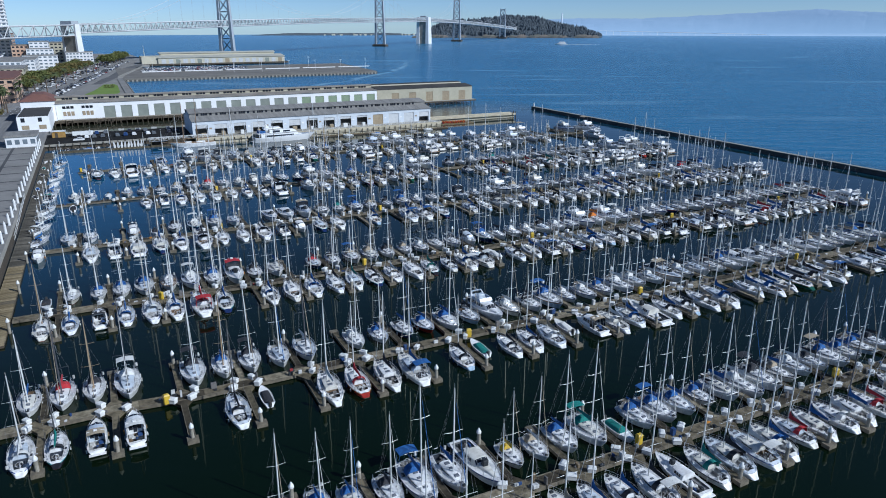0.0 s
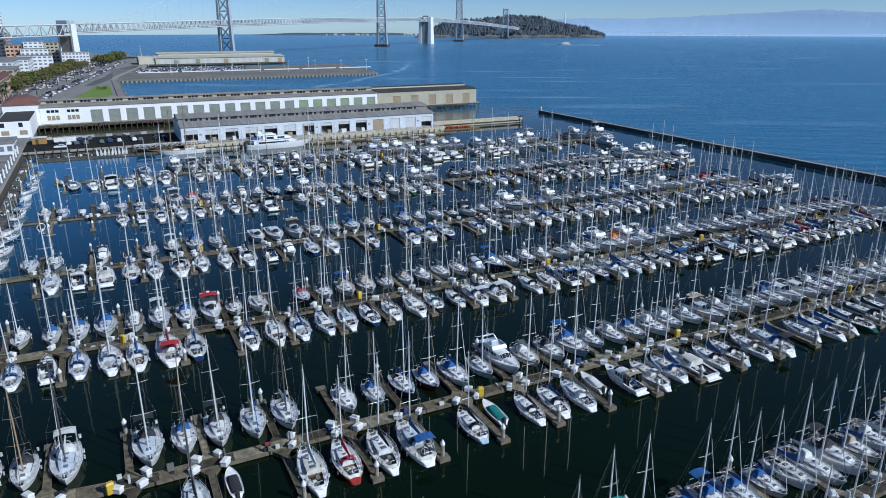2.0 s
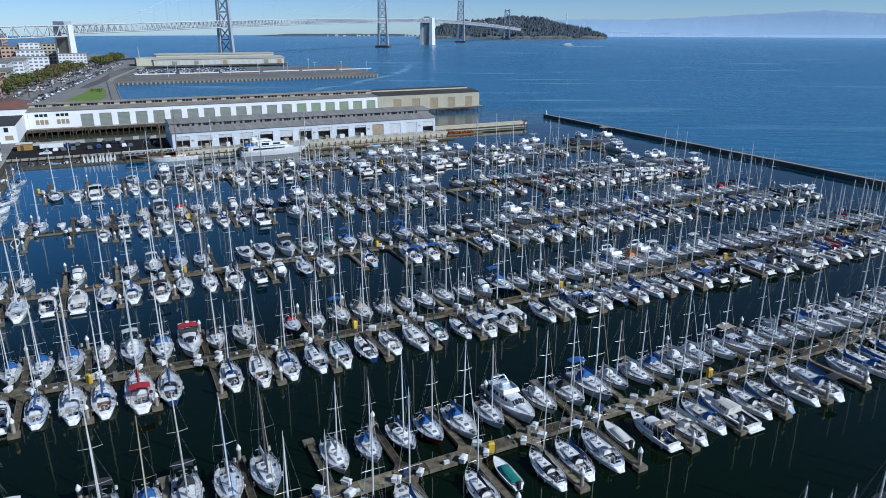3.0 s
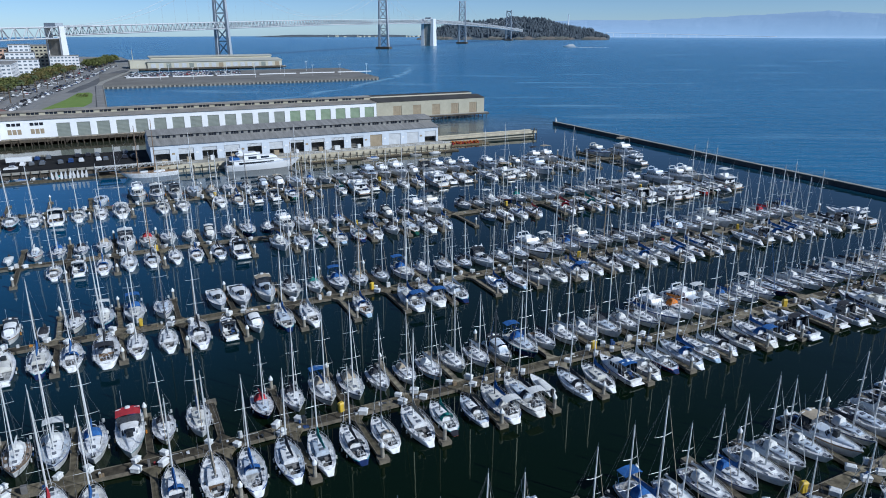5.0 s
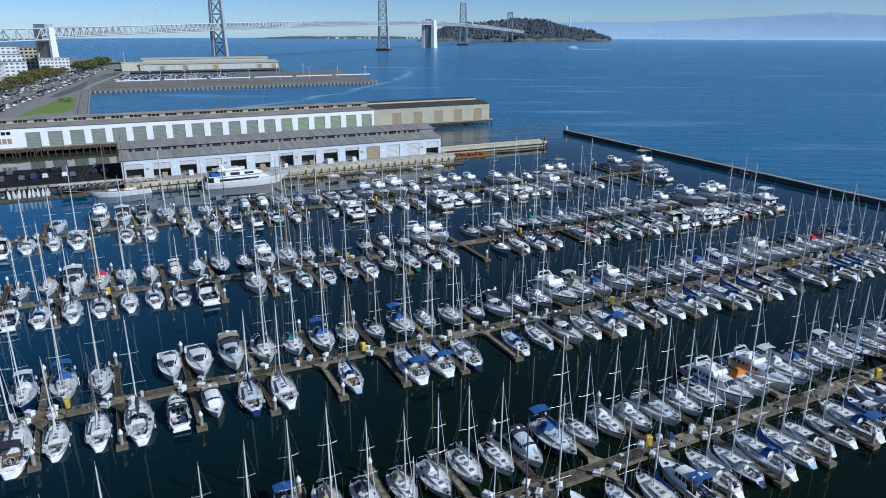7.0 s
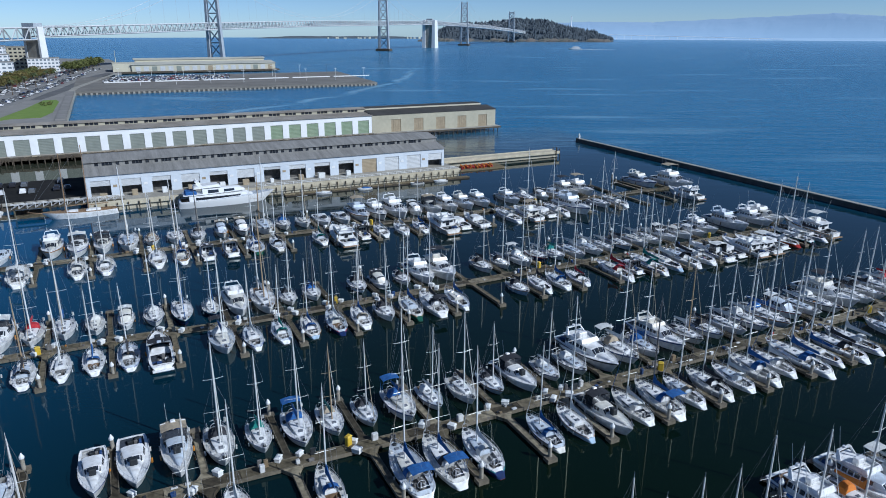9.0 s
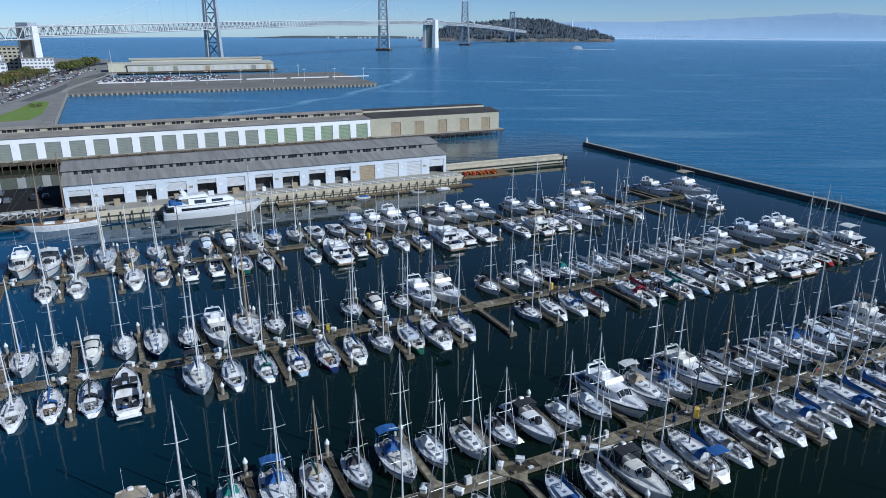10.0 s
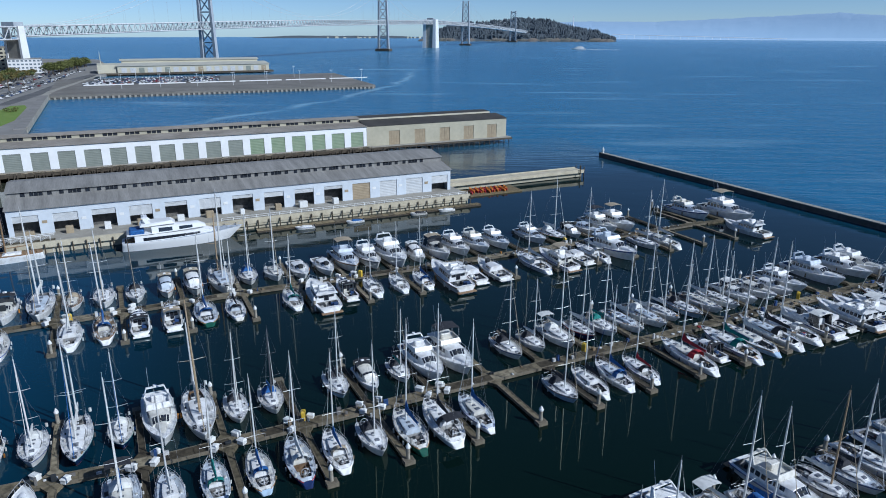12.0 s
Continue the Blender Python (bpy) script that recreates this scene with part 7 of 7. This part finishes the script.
soft_box(bm, -12.6, -4.2, 343.4, 345.8, 3.3, 4.9, 0.08)
part("body", bm, M_CAP, trailer)
for x in (-11.4, -10.2, -5.6):
    bm = bmesh.new()
    tube(bm, (x, 343.5, 3.07), (x, 345.7, 3.07), 0.45, n=10)
    part("wheel", bm, M_RUBBER, trailer)


def megayacht(x, y, turn):
    L, B = 28.6, 6.4
    hb, sheer = hull_mesh(L, B, 2.2, 3.1, 0.86, 0.5, 3.4, 0.9, 17, scoop=0.2)
    b = thing("motor_yacht", hb, [M_YACHT, M_YACHT, M_RUBBER], "large white three-deck motor yacht with dark window bands", "yacht", smooth=True)
    part("deck", deck_mesh(sheer, 0.02, 0.10, 0.8), M_DECK, b)
    part("cockpit", well_mesh(sheer, 0.02, 0.10, 0.8, 0.8), M_TEAK, b)
    bm = bmesh.new()
    r1 = rounded_house(bm, sheer, 0.10, 0.76, 0.97, 0.62, 1.75, 0.9, 0.05, 11)
    house = part("main_deckhouse", bm, M_YACHT, b, smooth=True)
    bm = bmesh.new()
    house_windows(bm, r1, 0.16, 0.72, 1, 9)
    part("window", bm, M_GLASS, house)
    bm = bmesh.new()
    r2 = rounded_house(bm, sheer, 0.24, 0.68, 0.74, 0.50, 1.8, 1.0, 0.12, 9, base=1.65)
    up = part("upper_deckhouse", bm, M_YACHT, b, smooth=True)
    bm = bmesh.new()
    house_windows(bm, r2, 0.2, 0.88, 1, 4)
    part("window", bm, M_GLASS, up)
    bm = bmesh.new()
    house_windows(bm, r2, 0.22, 0.86, 4, 7)
    part("window", bm, M_GLASS, up)
    bm = bmesh.new()                                      # boat deck overhang and the raised bulwark of the sun deck
    soft_box(bm, -2.7, 2.7, -L / 2 + 1.2, -L / 2 + 7.5, 3.95, 4.15, 0.06)
    z = 5.75
    loft(bm, [[(-2.2, -10.0, z), (2.2, -10.0, z), (1.9, -1.8, z + 0.15), (-1.9, -1.8, z + 0.15)], [(-2.2, -9.6, z + 0.75), (2.2, -9.6, z + 0.75), (1.6, -2.8, z + 0.95), (-1.6, -2.8, z + 0.95)]])
    part("sun_deck", bm, M_YACHT, b)
    bm = bmesh.new()
    for k in (-1, 1):
        loft(bm, [[(k * 1.9 + w, -8.6, z + 0.6), (k * 1.9 + w, -7.2, z + 0.6), (k * 1.5 + w, -8.4, z + 2.0), (k * 1.5 + w, -9.2, z + 2.0)] for w in (-0.12, 0.12)])
    soft_box(bm, -1.65, 1.65, -9.4, -8.1, z + 1.95, z + 2.2, 0.06)
    tube(bm, (0, -8.8, z + 2.2), (0, -9.0, z + 3.4), 0.08, 0.03, 5)
    soft_box(bm, -0.6, 0.6, -9.0, -8.6, z + 2.3, z + 2.5, 0.05)
    part("radar_arch", bm, M_YACHT, b)
    bm = bmesh.new()
    soft_box(bm, -2.3, 2.3, -L / 2 + 1.8, -L / 2 + 5.2, 4.15, 5.1, 0.3)
    part("tender_cover", bm, CANVAS["b"], b, "dark blue canvas cover over the tender")
    bm = bmesh.new()
    stanchions(bm, sheer, (0.5, 0.6, 0.7, 0.8, 0.9, 0.97), 0.8, 0.025, 2)
    part("bow_rail", bm, M_STEEL, b)
    b.matrix_basis = pose(x, y, 0, 0, 0, turn) @ Matrix.Scale(0.98, 4)


megayacht(74.2, 308.9, -91)


def schooner(x, y, turn):
    L, B = 19.0, 4.6
    hb, sheer = hull_mesh(L, B, 1.6, 2.2, 0.55, 0.5, 2.6, 0.86, 15)
    b = thing("schooner", hb, [M_HULLW, M_HULLW, M_RUBBER], "white wooden two-masted schooner with bare masts", "sailboat", smooth=True)
    part("deck", deck_mesh(sheer, 0.06, 0.18, 0.5), M_TEAK, b)
    part("cockpit", well_mesh(sheer, 0.06, 0.18, 0.5, 0.6), M_TEAK, b)
    bm = bmesh.new()
    rounded_house(bm, sheer, 0.22, 0.42, 0.5, 0.5, 0.5, 0.5)
    rounded_house(bm, sheer, 0.52, 0.66, 0.45, 0.4, 0.45, 0.4)
    part("cabin", bm, M_CABIN, b)
    bm = bmesh.new()
    tube(bm, (0, L / 2 - 0.8, 1.9), (0, L / 2 + 3.2, 2.7), 0.16, 0.08, 6)
    part("bowsprit", bm, M_TEAK, b)
    for u, h in ((0.38, 18.5), (0.68, 16.5)):
        yy, _b, z = sheer_at(sheer, u)
        bm = bmesh.new()
        tube(bm, (0, yy, z), (0, yy - 0.3, z + h), 0.19, 0.1, 7)
        m = part("mast", bm, M_TEAK, b)
        bm = bmesh.new()
        tube(bm, (0, yy - 0.3, z + 1.5), (0, yy - 5.2, z + 1.7), 0.12, n=6)
        part("boom", bm, M_TEAK, m)
        bm = bmesh.new()
        for s in (-1, 1):
            for dy in (-0.6, 0.2):
                tube(bm, (s * 2.1, yy + dy, z), (0, yy - 0.25, z + h * 0.9), 0.02, n=3)
        tube(bm, (0, L / 2 + 3, 2.7), (0, yy - 0.3, z + h), 0.02, n=3)
        part("rigging", bm, M_WIRE, m)
    b.matrix_basis = pose(x, y, 0, 0, 0, turn)


schooner(34.0, 311.0, -268)

# big motor yachts at the outer ends
for x, y, turn, k, tint in ((206.9, 275.0, 182, 1.25, "w"), (215.8, 269.0, 178, 1.55, "w"), (207.6, 255.6, 2, 1.15, "b"), (207.5, 211.5, -2, 1.3, "w"), (206.5, 225.0, 182, 1.2, "b"), (205.0, 164.0, 2, 1.15, "k")):
    ob = berth("F", tint, x, y, 1, 1.0)
    ob.matrix_basis = pose(x, y, 0, 0, 0, turn) @ Matrix.Scale(k, 4)
    tagged(ob, "large white flybridge motor yacht at the dock's end")
tend = holder("end_dock", "wide floating dock at the harbour mouth", "dock", kind="structure")
bm = bmesh.new()
box(bm, 210.2, 212.0, 258, 283, -0.2, 0.5)
box(bm, 204.02, 210.18, 264.6, 266.4, -0.2, 0.5)
box(bm, 202.0, 203.2, 268, 284, -0.2, 0.5)
part("pontoon", bm, M_DOCK, tend)
for x, y in ((202.6, 284.8), (211.1, 256.9), (211.1, 284.2)):
    mooring_pile(x, y)
for y in (218.0, 172.3):
    mooring_pile(204.2, y)

# small orange work boats rafted by the jetty
for k in range(16):
    hb, sheer = hull_mesh(5.2, 0.9, 0.32, 0.45, 0.4, 0.5, 0.5, 0.8, 9)
    kay = thing("kayak", hb, [CANVAS["o"] if k % 3 else CANVAS["r"]] * 3, "orange kayak lying on the float beside the jetty", "kayak", "stacked kayaks", smooth=True)
    part("deck", deck_mesh(sheer, 0.4, 0.56, 0.6, 0.1), CANVAS["o"] if k % 2 else CANVAS["r"], kay)
    kay.matrix_basis = pose(163 + 0.85 * k, 324.5 + random.uniform(-1.2, 1.2), 0.62 + 0.25 * (k % 2), 0, 0, -18 + random.uniform(-14, 14))
bm = bmesh.new()
box(bm, 159, 180, 320.5, 328.4, -0.2, 0.5)
thing("kayak_float", bm, M_PLANK, "low timber float that carries kayaks", "dock", kind="structure")

# ferry under way
hb, sheer = hull_mesh(38, 9, 2.6, 3.6, 0.9, 0.5, 3, 0.86, 13)
ferry = thing("ferry", hb, [M_HULLW, M_HULLW, M_RUBBER], "small white passenger ferry far out on the bay", "ferry")
bm = bmesh.new()
rounded_house(bm, sheer, 0.1, 0.8, 0.85, 0.6, 3.0, 2.6, 0.06, 7)
rounded_house(bm, sheer, 0.2, 0.65, 0.75, 0.6, 2.6, 2.4, 0.06, 7, base=3.0)
part("cabin", bm, M_CABIN, ferry)
bm = bmesh.new()
for _ in range(150):                                      # churned white water astern
    d = random.random() ** 1.6
    x, y, r = random.gauss(0, 3 + 5 * d), -19 - 95 * d, random.uniform(0.8, 2.6) * (1.1 - d)
    loft(bm, [[(x + math.cos(a) * r * k, y + math.sin(a) * r * 2.4 * k, z) for a in (0, 1.2, 2.4, 3.7, 5.0)] for z, k in ((-0.1, 1.0), (0.25, 0.8))])
tagged(part("wash", bm, M_CAP, ferry, "white foam in its wake"), kind="stuff")
ferry.matrix_basis = pose(1222, 1671, 0, 0, 0, 62)

# bollards and lamps along the promenade
me = None
for k in range(22):
    if me is None:
        bm = bmesh.new()
        tube(bm, (0, 0, 0), (0, 0, 2.6), 0.32, 0.26, 8)
        tube(bm, (0, 0, 2.6), (0, 0, 3.1), 0.26, 0.06, 8)
        me = mesh_of(bm, "bollard", M_CAP)
    ob = tagged(new("bollard", me), "white post at the edge of the promenade", "post", "promenade posts")
    ob.matrix_basis = pose(-24.0, 150 + 8.2 * k, LAND_Z + 0.05)

join_fleet("far_sailboats", "many moored sailing yachts crowding the far ends of the docks")
